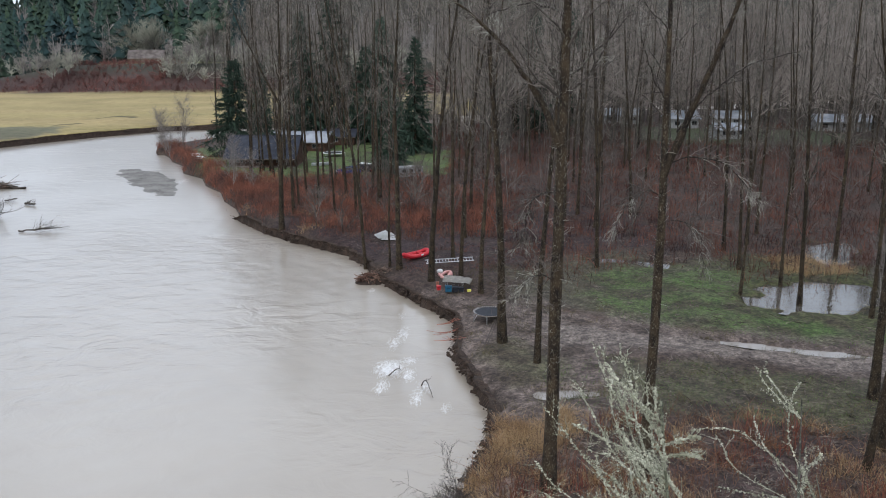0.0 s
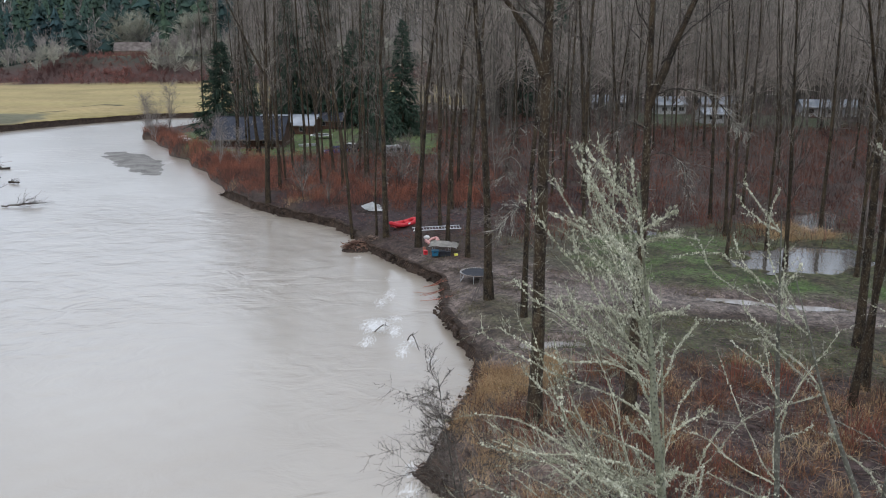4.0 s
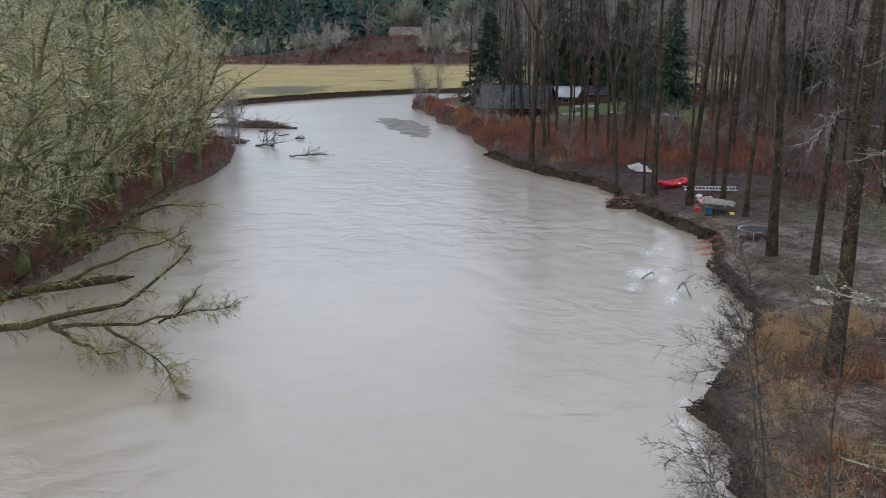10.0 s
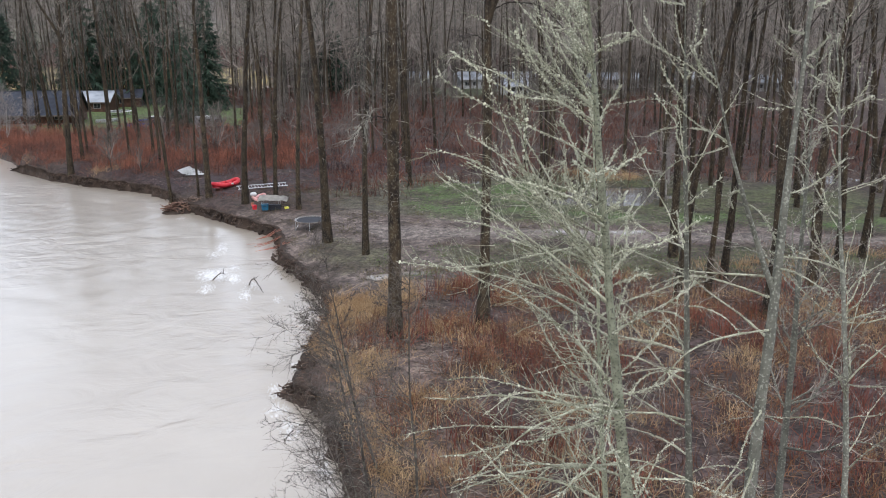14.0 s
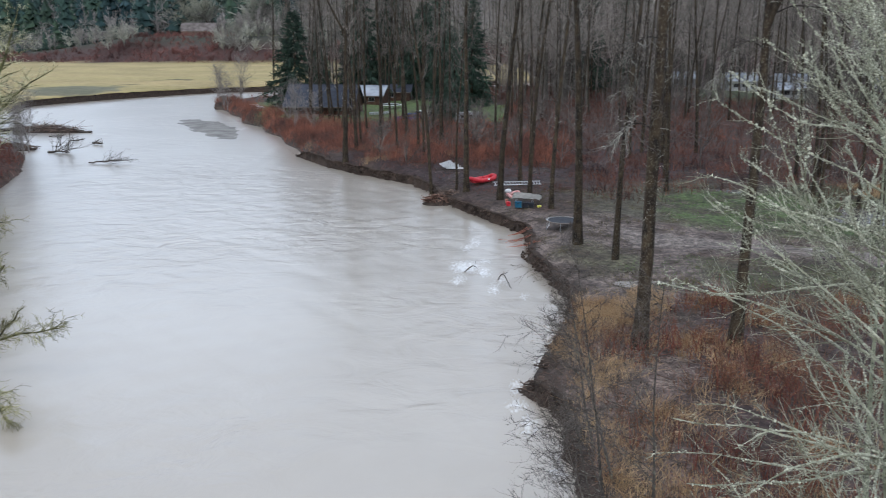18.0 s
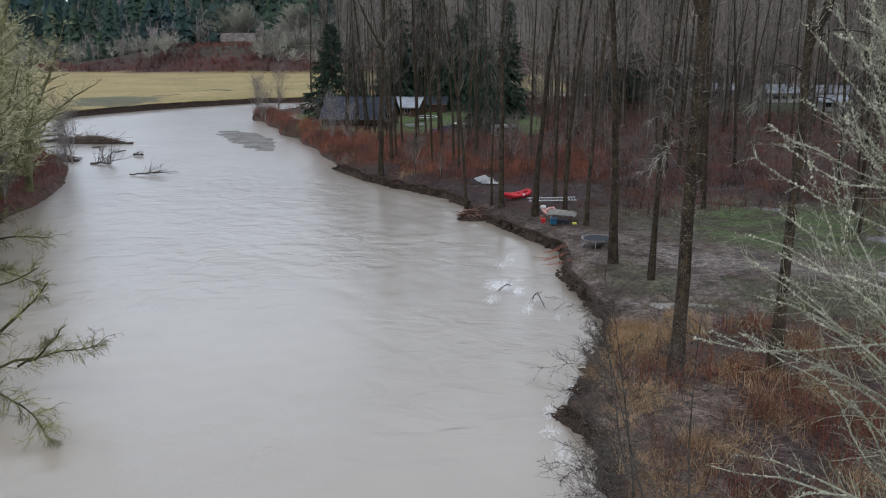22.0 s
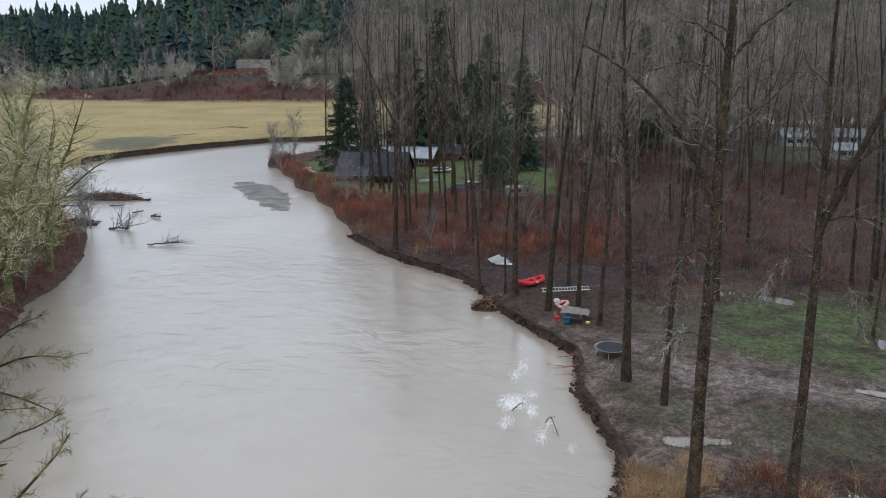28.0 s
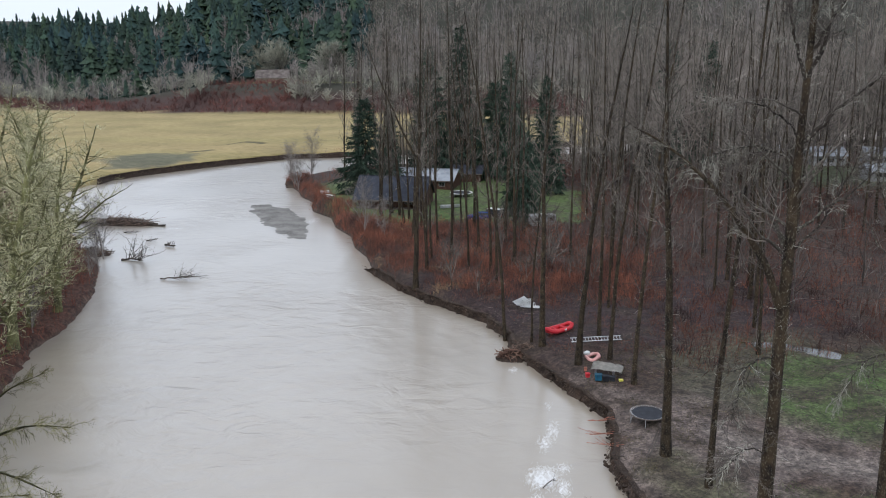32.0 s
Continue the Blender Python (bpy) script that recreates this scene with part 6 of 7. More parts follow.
log([(-61.9, 116.1, 0.2), (-59, 116.4, 0.35), (-56, 116.9, 0.5)], 0.12, 0.05, "drowned branch trailing bare twigs", branches=26, length=2.6, seed=6, up=0.9)
log([(-73.5, 126.4, 0.15), (-71.5, 126.9, 0.3), (-70, 126.4, 0.15)], 0.18, 0.1, "dead bush rooted in the shallows", "dead_bush", branches=20, length=4.2, seed=7, up=2.2, r=0.06)
log([(-84, 146.5, 0.1), (-81, 146.2, 0.25)], 0.12, 0.06, "thin grey branch lying in the shallows", branches=5, length=1.0, seed=8)
log([(-2.3, 61.2, -0.3), (-2.2, 61.0, 0.4), (-1.9, 61.0, 0.7), (-1.75, 60.6, 0.4), (-1.3, 58.6, 0.1)], 0.05, 0.025, "curved snag sticking up out of the white water", branches=3, length=0.5, seed=9)
log([(-5.0, 63.0, 0.0), (-4.7, 63.3, 0.25), (-4.3, 63.7, 0.4), (-4.1, 64.2, 0.1)], 0.05, 0.025, "branching snag that breaks the current into foam", branches=5, length=0.5, seed=10)


def debris_pile(at, rx, ry, h, n, label, seed, name="debris_pile", wood=None, thick=1.0):
    """A mat of broken stems, twigs and soil."""
    rng = np.random.default_rng(seed)
    ob = thing(name, label, "debris", "piles of river debris", at)
    X, Y, F = grid(np.linspace(-1.2, 1.2, 15), np.linspace(-1.2, 1.2, 15))
    rad = np.hypot(X, Y)
    Z = h * 0.35 * np.clip(1 - rad ** 2, -2.5, 1) + rng.normal(0, 0.06 * h, len(X)) - 0.1
    mesh_np("soil", np.stack([X * rx, Y * ry, Z], 1), F, BANK, ob)
    a, u = rng.uniform(0, 6.28, n), np.sqrt(rng.random(n))
    p = np.stack([np.cos(a) * u * rx, np.sin(a) * u * ry, h * 0.6 * (1 - u ** 2)], 1)
    d = rng.normal(0, 1, (n, 3)) * np.array([1, 1, 0.35])
    L = rng.uniform(0.3, 1.0, (n, 1)) * max(rx, ry) * 0.7
    P = np.stack([p - d * L * 0.5, p + rng.normal(0, 0.08, (n, 3)), p + d * L * 0.5], 1)
    tagged(mesh_np("stick_mass", *tubes(P, rng.uniform(0.015, 0.05, (n, 1)) * np.array([1, 0.9, 0.4]) * thick, 4), wood or ROOTWOOD, ob), kind="stuff")


debris_pile((-88, 153.4, 0.3), 5.6, 1.5, 1.7, 240, "brown tangle of flood debris on a stranded log", 1)
debris_pile((-80.8, 129.8, 0.1), 3.4, 1.8, 1.5, 170, "brown mat of flood debris by the west bank", 2)
debris_pile((-8.9, 90.2, 0.25), 1.6, 1.1, 1.2, 90, "tangle of torn pale roots and sticks against the cut bank", 3, "root_tangle", ROOTPALE, 1.7)
debris_pile((-7.4, 91.2, 0.8), 1.6, 1.0, 0.7, 80, "broken roots on the edge of the cut bank", 4, "root_tangle", None, 1.3)
debris_pile((-0.1, 40.2, 0.15), 1.0, 1.0, 0.7, 60, "torn sods and roots at the water's edge", 5, "root_tangle")


# ---- orange netting along the bank ----
def netting():
    rng = np.random.default_rng(47)
    for y0, y1, x in ((68.2, 71.6, 0.2), (70.5, 73.2, -0.4), (73.5, 75.4, -0.2)):
        ob = thing("orange_netting", "torn orange safety netting trailing down the cut bank", "netting", "torn netting on the bank")
        for _ in range(5):
            p = spline([(x + 0.9 + rng.normal(0, 0.2), y0 + rng.normal(0, 0.3), 1.35), (x + rng.normal(0, 0.25), (y0 + y1) / 2, 0.5), (x - 0.9 + rng.normal(0, 0.4), y1 + rng.normal(0, 0.4), 0.06)], 9)
            v, f = tubes(p[None], np.full((1, 9), 0.02), 4)
            mesh_np("strand", v, f, ORANGE, ob)


netting()


# ---- buildings ----
def slab(bm, a, b, c, d, t):
    """A sheet through four corners, thickened downwards."""
    top = [bm.verts.new(v) for v in (a, b, c, d)]
    low = [bm.verts.new((v[0], v[1], v[2] - t)) for v in (a, b, c, d)]
    bm.faces.new(top), bm.faces.new(low[::-1])
    for i in range(4):
        bm.faces.new((top[i], low[i], low[(i + 1) % 4], top[(i + 1) % 4]))
    return bm


def gable_house(at, turn, L, D, eave, ridge, wall, roof, label, name="house", over=0.5, windows=(), porch=False, chimney=False, category="house"):
    ob = thing(name, label, category, "", at, turn)
    bm = bmesh.new()
    f0 = 1.6 if porch else 0.0
    vs = [bm.verts.new(p) for p in ((0, f0, -0.3), (L, f0, -0.3), (L, D, -0.3), (0, D, -0.3), (0, f0, eave + f0 * (ridge - eave) / (D / 2) - 0.12), (L, f0, eave + f0 * (ridge - eave) / (D / 2) - 0.12), (L, D, eave - 0.12), (0, D, eave - 0.12), (0, D / 2, ridge - 0.12), (L, D / 2, ridge - 0.12))]
    for q in ((0, 1, 5, 4), (2, 3, 7, 6), (1, 2, 6, 9, 5), (3, 0, 4, 8, 7), (4, 5, 9, 8), (8, 9, 6, 7), (3, 2, 1, 0)):
        bm.faces.new([vs[i] for i in q])
    part("wall", bm, wall, ob)
    k = (ridge - eave) / (D / 2) * over
    part("roof", slab(bmesh.new(), (-over, -over, eave - k), (L + over, -over, eave - k), (L + over, D / 2, ridge), (-over, D / 2, ridge), 0.14), roof, ob)
    part("roof", slab(bmesh.new(), (L + over, D + over, eave - k), (-over, D + over, eave - k), (-over, D / 2, ridge), (L + over, D / 2, ridge), 0.14), roof, ob)
    bm = box(bmesh.new(), -over, L + over, D / 2 - 0.12, D / 2 + 0.12, ridge - 0.02, ridge + 0.05)
    part("ridge_cap", bm, roof, ob)
    bm = box(bmesh.new(), -over - 0.02, L + over + 0.02, -over - 0.05, -over, eave - k - 0.22, eave - k - 0.0)
    part("fascia", bm, WALLWHITE if wall is WALLWHITE else TIMBER, ob)
    if porch:
        for x in np.linspace(0.1, L - 0.1, 6):
            part("post", box(bmesh.new(), x - 0.08, x + 0.08, -0.1, 0.06, -0.3, eave - 0.15, 0.01), WALLBROWN, ob)
        part("porch_floor", box(bmesh.new(), 0, L, -0.2, f0, -0.3, 0.25), TIMBER, ob)
    for x, z, w, h in windows:
        y = f0
        wd = part("window", box(bmesh.new(), x, x + w, y - 0.06, y + 0.02, z, z + h), WALLWHITE, ob)
        part("pane", box(bmesh.new(), x + 0.07, x + w / 2 - 0.03, y - 0.075, y - 0.062, z + 0.07, z + h - 0.07), GLASSDARK, wd)
        part("pane", box(bmesh.new(), x + w / 2 + 0.03, x + w - 0.07, y - 0.075, y - 0.062, z + 0.07, z + h - 0.07), GLASSDARK, wd)
    if chimney:
        part("chimney", box(bmesh.new(), L * 0.7, L * 0.7 + 0.7, D / 2 + 0.3, D / 2 + 1.0, ridge - 1.0, ridge + 0.9, 0.02), BANK, ob)
    return ob


gable_house((-43.6, 161.4, 2.5), -3, 13.5, 9.6, 2.25, 5.9, WALLBROWN, ROOFDARK, "dark-roofed brown timber house with a posted porch on the lawn", windows=((1.5, 0.9, 1.4, 1.1), (5.5, 0.9, 1.4, 1.1), (9.5, 0.9, 1.4, 1.1)), porch=True)
gable_house((-41.5, 186, 2.5), -6, 14, 9, 2.4, 4.2, WALLBROWN, ROOFPALE, "brown outbuilding with a pale blue metal roof behind the house", "outbuilding", windows=((8, 0.9, 1.4, 1.0), (11, 0.9, 1.4, 1.0)))
gable_house((-29.5, 197, 2.5), -4, 7, 5, 2.4, 3.8, WALLBROWN, ROOFDARK, "small red-brown shed at the back of the lawn", "shed", windows=((2, 0.9, 1.2, 1.0),), category="shed")
for x, y, turn, L, D, e, r, lab in ((61, 232, 4, 8, 7, 3.0, 4.8, "white house with a pale blue roof beyond the wood"), (75, 236, -6, 10, 7, 2.8, 4.4, "white mobile home beyond the wood"), (66, 206, 10, 7, 5, 2.6, 3.8, "small white shed on the far grass"),
                                 (98, 224, -8, 14, 7, 2.8, 4.4, "white mobile home among the trees"), (116, 216, 6, 12, 7, 2.8, 4.6, "white house among the trees"), (45, 246, 3, 11, 7, 2.8, 4.4, "pale house half hidden by trunks"), (134, 200, -10, 12, 7, 2.8, 4.4, "white house at the edge of the wood")):
    gable_house((x, y, 2.55), turn, L, D, e, r, WALLWHITE, ROOFPALE, lab, windows=((1.2, 1.0, 1.5, 1.1), (L * 0.45, 1.0, 1.5, 1.1), (L * 0.75, 1.0, 1.5, 1.1)))
zb = ground_at(-172, 486)
gable_house((-181, 480, zb - 0.3), 12, 19, 12, 3.2, 7.6, TIMBER, OLDROOF, "old grey barn with a pale weathered roof on the terrace", "barn", chimney=True, category="barn")


# ---- vehicles ----
def vehicle(at, turn, L, W, H, paint, label, name="car", cap=None, bed=False):
    """A car along x: body with a shaped profile, cabin, windows, wheels, lamps."""
    ob = thing(name, label, "car", "vehicles on the lawn", at, turn)
    bm = bmesh.new()
    prof = [(0, 0.3), (0, 0.72), (0.08, 0.8), (0.27 * L, 0.92), (L - 0.1, 0.95), (L, 0.85), (L, 0.3)]
    sides = [[bm.verts.new((x, s * W / 2, z)) for x, z in prof] for s in (-1, 1)]
    bm.faces.new(sides[0][::-1]), bm.faces.new(sides[1])
    for i in range(len(prof)):
        j = (i + 1) % len(prof)
        bm.faces.new((sides[0][i], sides[0][j], sides[1][j], sides[1][i]))
    bmesh.ops.bevel(bm, geom=list(bm.edges), offset=0.05, segments=2, affect="EDGES", profile=0.5)
    part("body", bm, paint, ob)
    x0, x1 = 0.27 * L, (0.62 if bed and not cap else 0.97) * L
    bm = bmesh.new()
    low = [bm.verts.new(p) for p in ((x0, -W / 2 + 0.05, 0.9), (x1, -W / 2 + 0.05, 0.9), (x1, W / 2 - 0.05, 0.9), (x0, W / 2 - 0.05, 0.9))]
    top = [bm.verts.new(p) for p in ((x0 + 0.6, -W / 2 + 0.22, H), (x1 - 0.25, -W / 2 + 0.22, H), (x1 - 0.25, W / 2 - 0.22, H), (x0 + 0.6, W / 2 - 0.22, H))]
    bm.faces.new(top)
    for i in range(4):
        bm.faces.new((low[i], low[(i + 1) % 4], top[(i + 1) % 4], top[i]))
    part("windows", bm, GLASSDARK, ob, "dark glass cabin")
    part("roof", box(bmesh.new(), x0 + 0.55, x1 - 0.2, -W / 2 + 0.2, W / 2 - 0.2, H - 0.02, H + 0.05, 0.02), cap or paint, ob)
    for x in (0.18 * L, 0.8 * L):
        for s in (-1, 1):
            y = s * (W / 2 - 0.08)
            w = part("wheel", rod(bmesh.new(), (x, y - 0.1, 0.32), (x, y + 0.1, 0.32), 0.33, 18), TYRE, ob)
            part("rim", rod(bmesh.new(), (x, y + s * 0.085, 0.32), (x, y + s * 0.115, 0.32), 0.2, 14), STEEL, w)
    for s in (-1, 1):
        part("headlight", box(bmesh.new(), -0.02, 0.05, s * 0.6 - 0.16, s * 0.6 + 0.16, 0.6, 0.74, 0.01), WHITEPLASTIC, ob)
        part("tail_light", box(bmesh.new(), L - 0.03, L + 0.02, s * 0.68 - 0.08, s * 0.68 + 0.08, 0.6, 0.82, 0.01), REDRUBBER, ob)
    part("bumper", box(bmesh.new(), -0.06, 0.06, -W / 2 + 0.05, W / 2 - 0.05, 0.34, 0.5, 0.02), BLACKMAT, ob)


vehicle((-20.8, 152.6, 2.45), 14, 4.3, 1.75, 1.4, CARBLUE, "blue car parked on wet grass by the brush")
vehicle((-18.6, 156.6, 2.45), -28, 4.9, 1.85, 1.75, CARBLACK, "black pickup with a white canopy parked on grass", "pickup", WHITEPLASTIC, True)


def camper(at, turn):
    ob = thing("camper_trailer", "small white camper trailer at the edge of the brush", "trailer", "vehicles on the lawn", at, turn)
    part("body", box(bmesh.new(), 0, 4.4, -1.05, 1.05, 0.5, 2.3, 0.15), WALLWHITE, ob)
    part("stripe", box(bmesh.new(), 0.15, 4.25, -1.062, -1.045, 1.0, 1.15), TIMBER, ob)
    for x in (0.5, 1.8, 3.3):
        part("window", box(bmesh.new(), x, x + 0.7, -1.075, -1.04, 1.35, 1.9, 0.01), GLASSDARK, ob)
    part("roof_vent", box(bmesh.new(), 1.9, 2.4, -0.25, 0.25, 2.28, 2.42, 0.02), WHITEPLASTIC, ob)
    for s in (-1, 1):
        part("wheel", rod(bmesh.new(), (2.2, s * 0.95 - 0.09, 0.32), (2.2, s * 0.95 + 0.09, 0.32), 0.33, 16), TYRE, ob)
    part("drawbar", rod(bmesh.new(), (4.3, 0, 0.5), (5.5, 0, 0.45), 0.05), STEEL, ob)
    part("jockey_leg", rod(bmesh.new(), (5.3, 0, 0.5), (5.3, 0, -0.02), 0.04), STEEL, ob)


camper((-9.2, 147.4, 2.4), 18)


def aluminium_boat(at, turn):
    ob = thing("rowing_boat", "grey-green aluminium boat lying on the lawn", "boat", "", at, turn)
    bm = bmesh.new()
    n, rows = 12, []
    for i in range(n):
        u = i / (n - 1)
        w = 0.75 * math.sin(math.pi * (0.12 + 0.88 * (1 - u)) / 1.76 + 0.0) if u < 1 else 0.02
        rows.append([bm.verts.new((4.0 * u, w * c, z + 0.25 * u * u)) for c, z in ((-1, 0.6), (-0.85, 0.2), (0, 0.02), (0.85, 0.2), (1, 0.6))])
    for a, b in zip(rows, rows[1:]):
        for j in range(4):
            bm.faces.new((a[j], a[j + 1], b[j + 1], b[j]))
    bm.faces.new(rows[0])
    bmesh.ops.solidify(bm, geom=list(bm.faces), thickness=0.03)
    part("hull", bm, ALU, ob)
    for x in (0.9, 2.2):
        part("thwart", box(bmesh.new(), x, x + 0.28, -0.6, 0.6, 0.42, 0.46), TIMBER, ob)


aluminium_boat((-27.2, 163.2, 2.5), 12)


# ---- trampolines ----
def trampoline(at, R, h, pad, label, legs=6, stitched=True):
    ob = thing("trampoline", label, "trampoline", "", at)
    part("rim", ring(bmesh.new(), (0, 0, h), R, 0.045, 40), pad, ob)
    bm = bmesh.new()
    bmesh.ops.create_circle(bm, cap_ends=True, radius=R - 0.17, segments=40, matrix=Matrix.Translation((0, 0, h - 0.03)))
    bmesh.ops.solidify(bm, geom=list(bm.faces), thickness=0.015)
    part("jump_mat", bm, BLACKMAT, ob)
    if stitched:
        for i in range(44):
            a = 2 * math.pi * i / 44
            part("spring", rod(bmesh.new(), ((R - 0.19) * math.cos(a), (R - 0.19) * math.sin(a), h - 0.02), ((R - 0.02) * math.cos(a), (R - 0.02) * math.sin(a), h + 0.03), 0.018, 4), STEEL, ob)
    else:
        bm = bmesh.new()
        ring(bm, (0, 0, h + 0.02), R - 0.12, 0.15, 40)
        for v in bm.verts:
            v.co.z = h + 0.03 + (v.co.z - h - 0.02) * 0.25
        part("safety_pad", bm, pad, ob)
    for i in range(legs):
        a = 2 * math.pi * (i + 0.3) / legs
        x, y = R * math.cos(a), R * math.sin(a)
        part("leg", rod(bmesh.new(), (x, y, h), (x * 1.02, y * 1.02, -0.05), 0.03), STEEL, ob)
    for i in range(legs // 2):
        a, b = (2 * math.pi * (2 * i + 0.3 + k) / legs for k in (0, 1))
        part("foot_rail", rod(bmesh.new(), (R * 1.02 * math.cos(a), R * 1.02 * math.sin(a), 0.04), (R * 1.02 * math.cos(b), R * 1.02 * math.sin(b), 0.04), 0.03), STEEL, ob)


trampoline((3.65, 72.9, ground_at(3.65, 72.9)), 1.52, 0.78, TIMBER, "dark round trampoline with white springs on the mud")
trampoline((-24.7, 177.2, ground_at(-24.7, 177.2)), 2.35, 0.85, WHITEPLASTIC, "large trampoline with a white padded rim on the lawn", 8, False)


# ---- things left on the bank ----
def raft(at, turn):
    ob = thing("inflatable_raft", "red inflatable raft lying tilted on the dark bank", "raft", "", at, turn)
    bm = bmesh.new()
    n, s = 44, 10
    vs = []
    for i in range(n):
        a = 2 * math.pi * i / n
        cx, cy = 1.75 * math.copysign(abs(math.cos(a)) ** 0.7, math.cos(a)), 0.62 * math.copysign(abs(math.sin(a)) ** 0.6, math.sin(a))
        lift = 0.28 * (abs(cx) / 1.75) ** 4
        nx, ny = math.cos(a), math.sin(a)
        vs.append([bm.verts.new((cx + 0.24 * nx * math.cos(b), cy + 0.24 * ny * math.cos(b), 0.3 + lift + 0.24 * math.sin(b))) for b in (2 * math.pi * j / s for j in range(s))])
    for i in range(n):
        for j in range(s):
            bm.faces.new((vs[i][j], vs[(i + 1) % n][j], vs[(i + 1) % n][(j + 1) % s], vs[i][(j + 1) % s]))
    part("tube", bm, REDRUBBER, ob, smooth=True)
    part("floor", box(bmesh.new(), -1.6, 1.6, -0.55, 0.55, 0.1, 0.16, 0.02), REDRUBBER, ob)
    for x in (-0.7, 0.5):
        bm = rod(bmesh.new(), (x, -0.55, 0.4), (x, 0.55, 0.4), 0.16, 12)
        part("thwart", bm, REDRUBBER, ob, smooth=True)
    part("valve_patch", box(bmesh.new(), 0.05, 0.35, -0.9, -0.84, 0.32, 0.5, 0.01), WHITEPLASTIC, ob)


raft((-3.95, 94.75, ground_at(-3.95, 94.75) + 0.05), 44)


def ladder(a, b, w, label, rungs=14, mat=None, tilt=0.0):
    a, b = Vector(a), Vector(b)
    ob = thing("ladder", label, "ladder", "ladders on the bank")
    d = (b - a).normalized()
    s = d.cross(Vector((0, 0, 1))).normalized() if abs(d.z) < 0.4 else d.cross(Vector((0, 1, 0))).normalized()
    s = (s + Vector((0, 0, tilt))).normalized()
    for k in (-1, 1):
        part("rail", rod(bmesh.new(), a + s * k * w, b + s * k * w, 0.045, 6), mat or ALU, ob)
    for i in range(rungs):
        p = a + (b - a) * ((i + 0.6) / rungs)
        part("rung", rod(bmesh.new(), p - s * w, p + s * w, 0.028, 6), mat or ALU, ob)


g1 = ground_at(0, 91)
ladder((-2.7, 90.3, g1 + 0.55), (2.7, 92.2, g1 + 0.4), 0.26, "aluminium ladder propped on edge across stumps and litter", 16, ALU, -0.6)
ladder((3.0, 66.1, ground_at(3, 66.1)), (3.95, 67.3, ground_at(4, 67) + 1.7), 0.1, "grey narrow ladder leaning at the foot of a trunk", 8, OLDROOF)


def panel_stack(at, turn):
    ob = thing("panel_stack", "heap of white corrugated panels on the dark bank", "panels", "", at, turn)
    for i, (x, y, z, rz, rx) in enumerate(((0.1, 0, 0.34, 0, 24), (0.0, 0.75, 0.5, 24, 16), (0.5, -0.6, 0.2, -22, 8), (-0.5, 0.5, 0.66, 42, 30))):
        bm = bmesh.new()
        n = 22
        rows = [[bm.verts.new((-1.2 + 2.4 * k, -0.36 + 0.72 * j / n, 0.03 * math.sin(j * 1.7))) for j in range(n + 1)] for k in (0, 1)]
        for j in range(n):
            bm.faces.new((rows[0][j], rows[1][j], rows[1][j + 1], rows[0][j + 1]))
        bmesh.ops.solidify(bm, geom=list(bm.faces), thickness=0.02)
        bm.transform(pose(x, y, z, rx, 5 - 3 * i, rz))
        part("panel", bm, WHITEPLASTIC, ob)
    part("post", box(bmesh.new(), 1.0, 1.12, -0.5, -0.38, -0.1, 0.5), TIMBER, ob)


panel_stack((-8.1, 103.3, ground_at(-8.1, 103.3)), 14)


def camp_table(at, turn):
    g = thing("folding_table", "folding table half covered by a grey tarpaulin", "table", "", at, turn)
    part("tabletop", box(bmesh.new(), -0.95, 0.95, -0.4, 0.4, 0.7, 0.75, 0.015), TIMBER, g)
    for x in (-0.85, 0.85):
        for y in (-0.33, 0.33):
            part("leg", rod(bmesh.new(), (x, y, 0.71), (x * 1.04, y * 1.1, -0.03), 0.025), STEEL, g)
    bm = bmesh.new()
    n, m = 18, 12
    rng = np.random.default_rng(53)
    rows = [[bm.verts.new((-1.3 + 3.0 * i / n, -0.6 + 1.4 * j / m, 0.82 + 0.55 * max(0, (j / m - 0.3)) * (1 - 0.5 * i / n) + rng.normal(0, 0.025) - 0.28 * max(0, abs(i / n - 0.5) - 0.36) * 3)) for j in range(m + 1)] for i in range(n + 1)]
    for i in range(n):
        for j in range(m):
            bm.faces.new((rows[i][j], rows[i + 1][j], rows[i + 1][j + 1], rows[i][j + 1]))
    bmesh.ops.solidify(bm, geom=list(bm.faces), thickness=0.012)
    t = thing("tarpaulin", "crumpled grey tarpaulin draped over a table and bins", "tarpaulin", "", at, turn)
    part("sheet", bm, TARPGREY, t, smooth=True)


zt = ground_at(0.4, 82.4)
camp_table((0.5, 82.4, zt), -14)


def bin_(x, y, z, w, d, h, mat, label, name="storage_bin", turn=0.0):
    ob = thing(name, label, "bin", "bins by the table", (x, y, z), turn)
    bm = bmesh.new()
    lo = [bm.verts.new((sx * w * 0.44, sy * d * 0.44, -0.02)) for sx, sy in ((-1, -1), (1, -1), (1, 1), (-1, 1))]
    hi = [bm.verts.new((sx * w * 0.5, sy * d * 0.5, h)) for sx, sy in ((-1, -1), (1, -1), (1, 1), (-1, 1))]
    bm.faces.new(lo[::-1]), bm.faces.new(hi)
    for i in range(4):
        bm.faces.new((lo[i], lo[(i + 1) % 4], hi[(i + 1) % 4], hi[i]))
    bmesh.ops.bevel(bm, geom=list(bm.edges), offset=0.025, segments=2, affect="EDGES", profile=0.5)
    part("tub", bm, mat, ob)
    part("lid", box(bmesh.new(), -w * 0.53, w * 0.53, -d * 0.53, d * 0.53, h - 0.02, h + 0.05, 0.015), mat, ob)
    part("handle", box(bmesh.new(), -w * 0.2, w * 0.2, -d * 0.58, -d * 0.5, h * 0.7, h * 0.78, 0.01), BLACKMAT, ob)


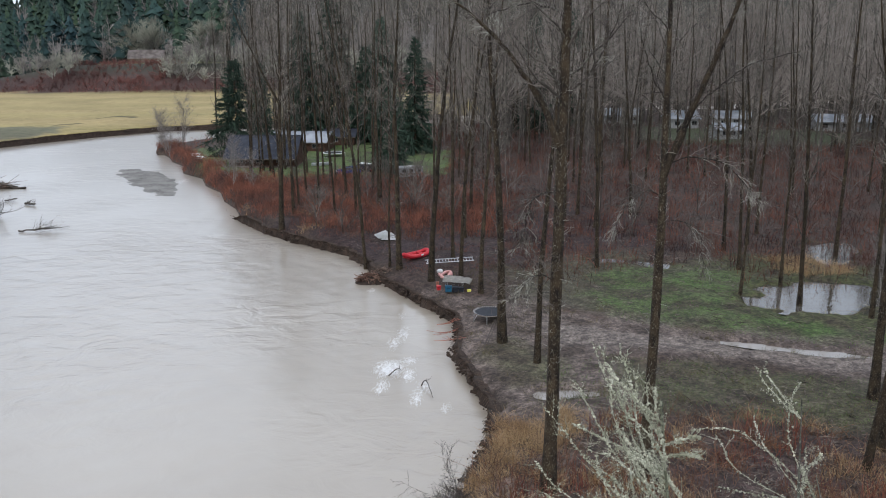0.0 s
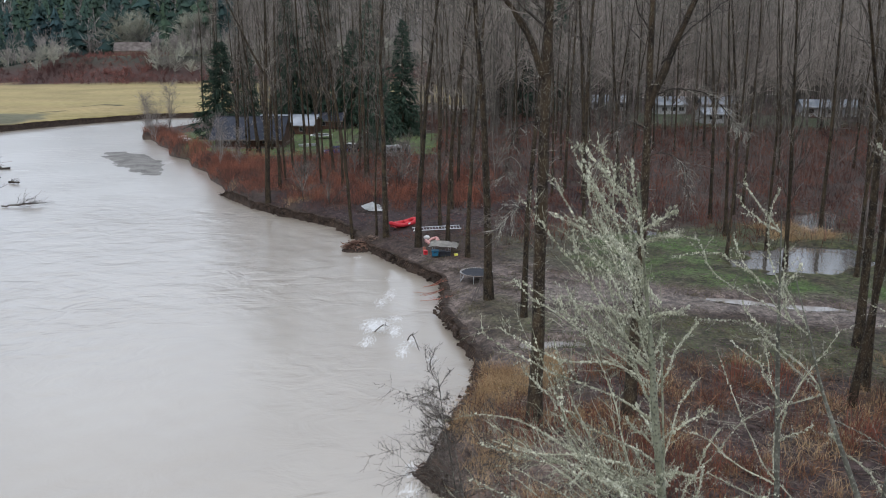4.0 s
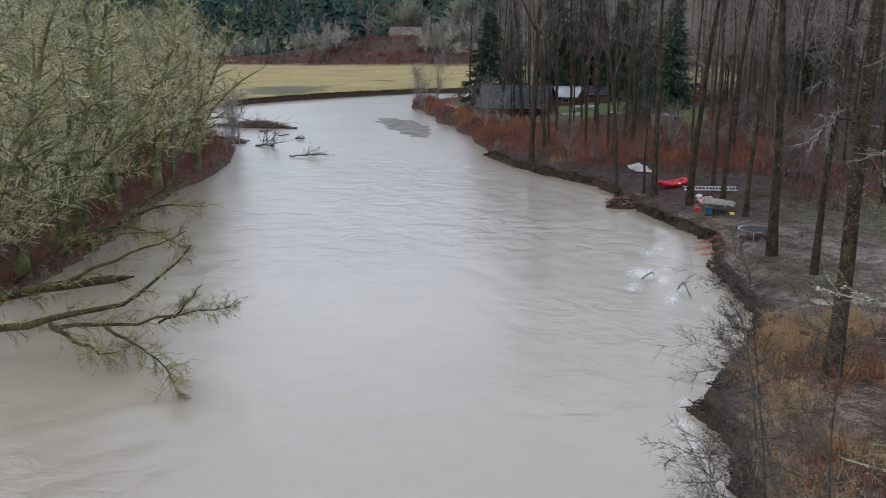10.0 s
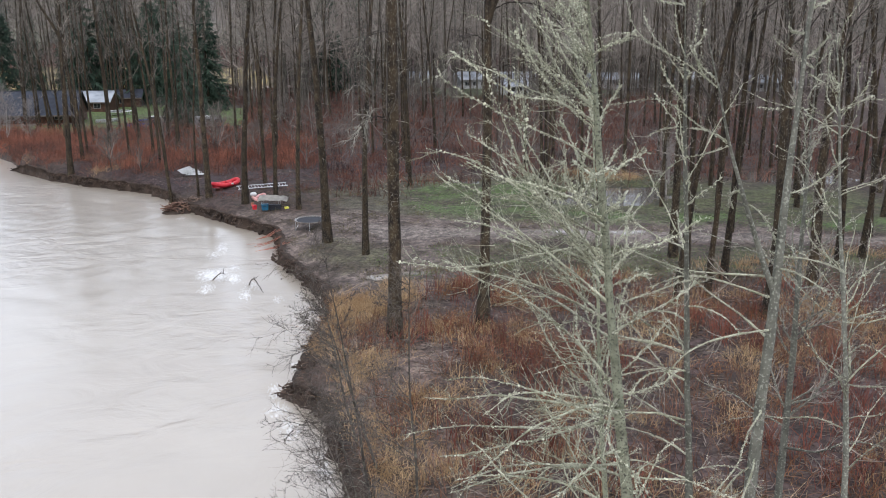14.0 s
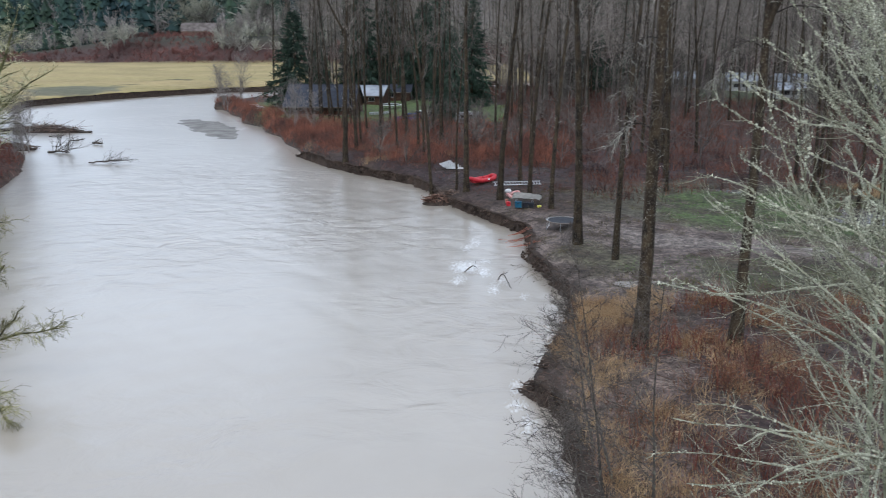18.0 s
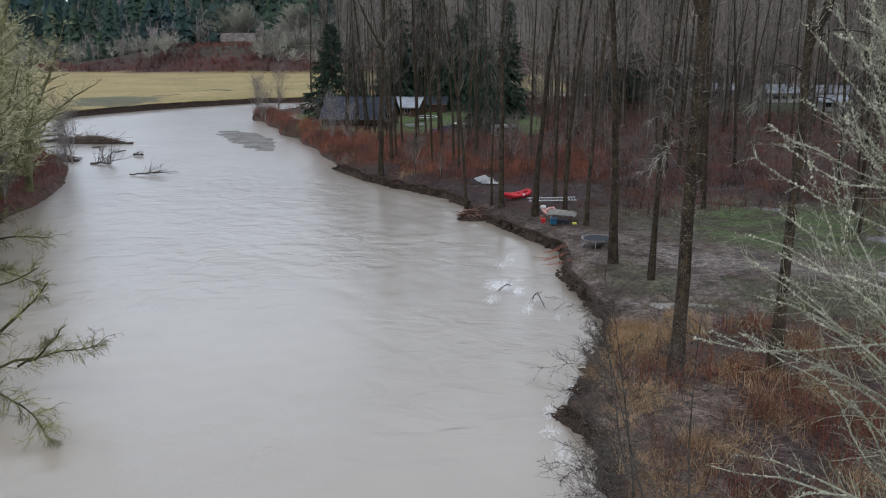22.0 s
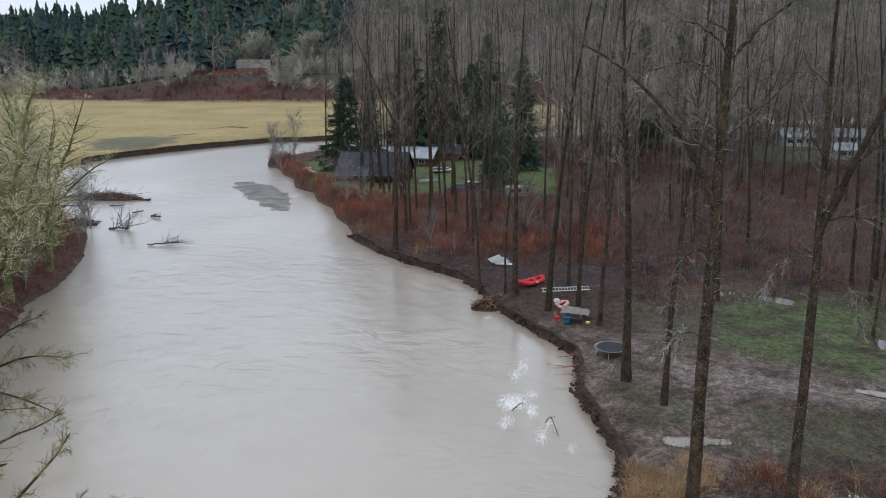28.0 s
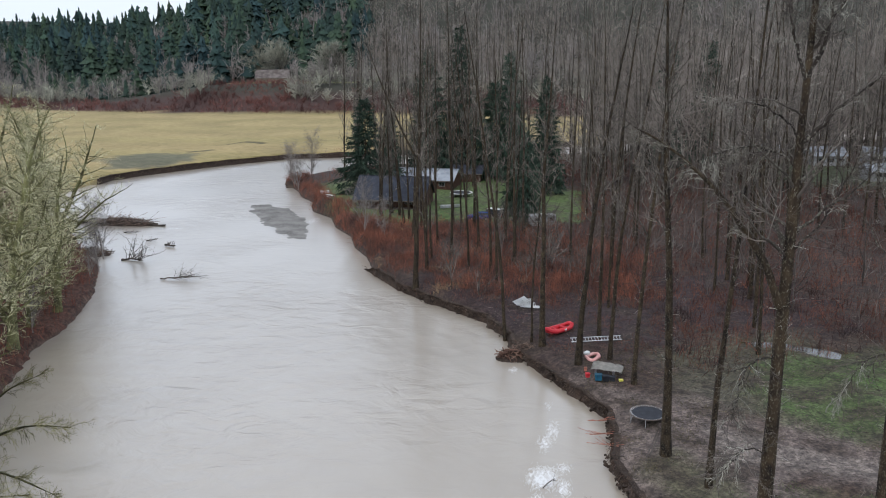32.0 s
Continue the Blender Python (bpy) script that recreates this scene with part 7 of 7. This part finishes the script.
bin_(-0.15, 81.35, zt, 0.7, 0.5, 0.55, BLUEBIN, "blue plastic storage bin under a tarpaulin")
bin_(0.55, 81.2, zt, 0.6, 0.5, 0.5, BLACKMAT, "black plastic storage bin under a tarpaulin", turn=8)
bin_(1.15, 81.15, zt, 0.55, 0.45, 0.45, BLACKMAT, "black plastic bin beside a blue one", turn=-6)
bin_(-1.15, 81.9, zt, 0.4, 0.35, 0.38, REDRUBBER, "red plastic tub on the mud", turn=20)
bin_(1.95, 81.1, zt, 0.38, 0.3, 0.2, YELLOW, "yellow plastic crate on the mud", "crate", 15)
bin_(-1.3, 83.6, zt, 0.3, 0.3, 0.3, ORANGE, "orange bucket beside the table", "bucket")


def inflatable(at):
    """A limp pool toy, folded over itself."""
    ob = thing("pool_inflatable", "limp pale pink pool inflatable on the ground", "inflatable", "", at, 20)
    bm = bmesh.new()
    ring(bm, (0, 0, 0.18), 0.62, 0.2, 26, 10)
    for v in bm.verts:
        v.co.z += 0.16 * math.sin(v.co.x * 4) + 0.1 * math.cos(v.co.y * 5)
    part("ring", bm, PINK, ob, smooth=True)
    bm = bmesh.new()
    bmesh.ops.create_uvsphere(bm, u_segments=14, v_segments=8, radius=0.26, matrix=Matrix.Translation((-0.55, 0.2, 0.55)) @ Matrix.Diagonal((1.4, 1, 0.9, 1)))
    part("float", bm, WHITEPLASTIC, ob, smooth=True)


inflatable((-0.5, 87.0, ground_at(-0.5, 87.0)))


def picnic_table(at, turn, label):
    ob = thing("picnic_table", label, "table", "", at, turn)
    for i in range(4):
        part("top_board", box(bmesh.new(), -0.95, 0.95, -0.4 + 0.2 * i, -0.22 + 0.2 * i, 0.72, 0.76, 0.008), WHITEPLASTIC, ob)
    for y in (-0.75, 0.6):
        part("bench_board", box(bmesh.new(), -0.95, 0.95, y, y + 0.22, 0.42, 0.46, 0.008), WHITEPLASTIC, ob)
    for x in (-0.7, 0.7):
        part("brace", box(bmesh.new(), x - 0.03, x + 0.03, -0.75, 0.82, 0.36, 0.42), TIMBER, ob)
        for s in (-1, 1):
            part("leg", rod(bmesh.new(), (x, s * 0.2, 0.72), (x, s * 0.6, -0.03), 0.04, 6), TIMBER, ob)


picnic_table((-53.9, 176, ground_at(-53.9, 176)), 20, "white picnic table on the lawn near the water")
picnic_table((-51.4, 171, ground_at(-51.4, 171)), -35, "second white picnic table on the lawn edge")
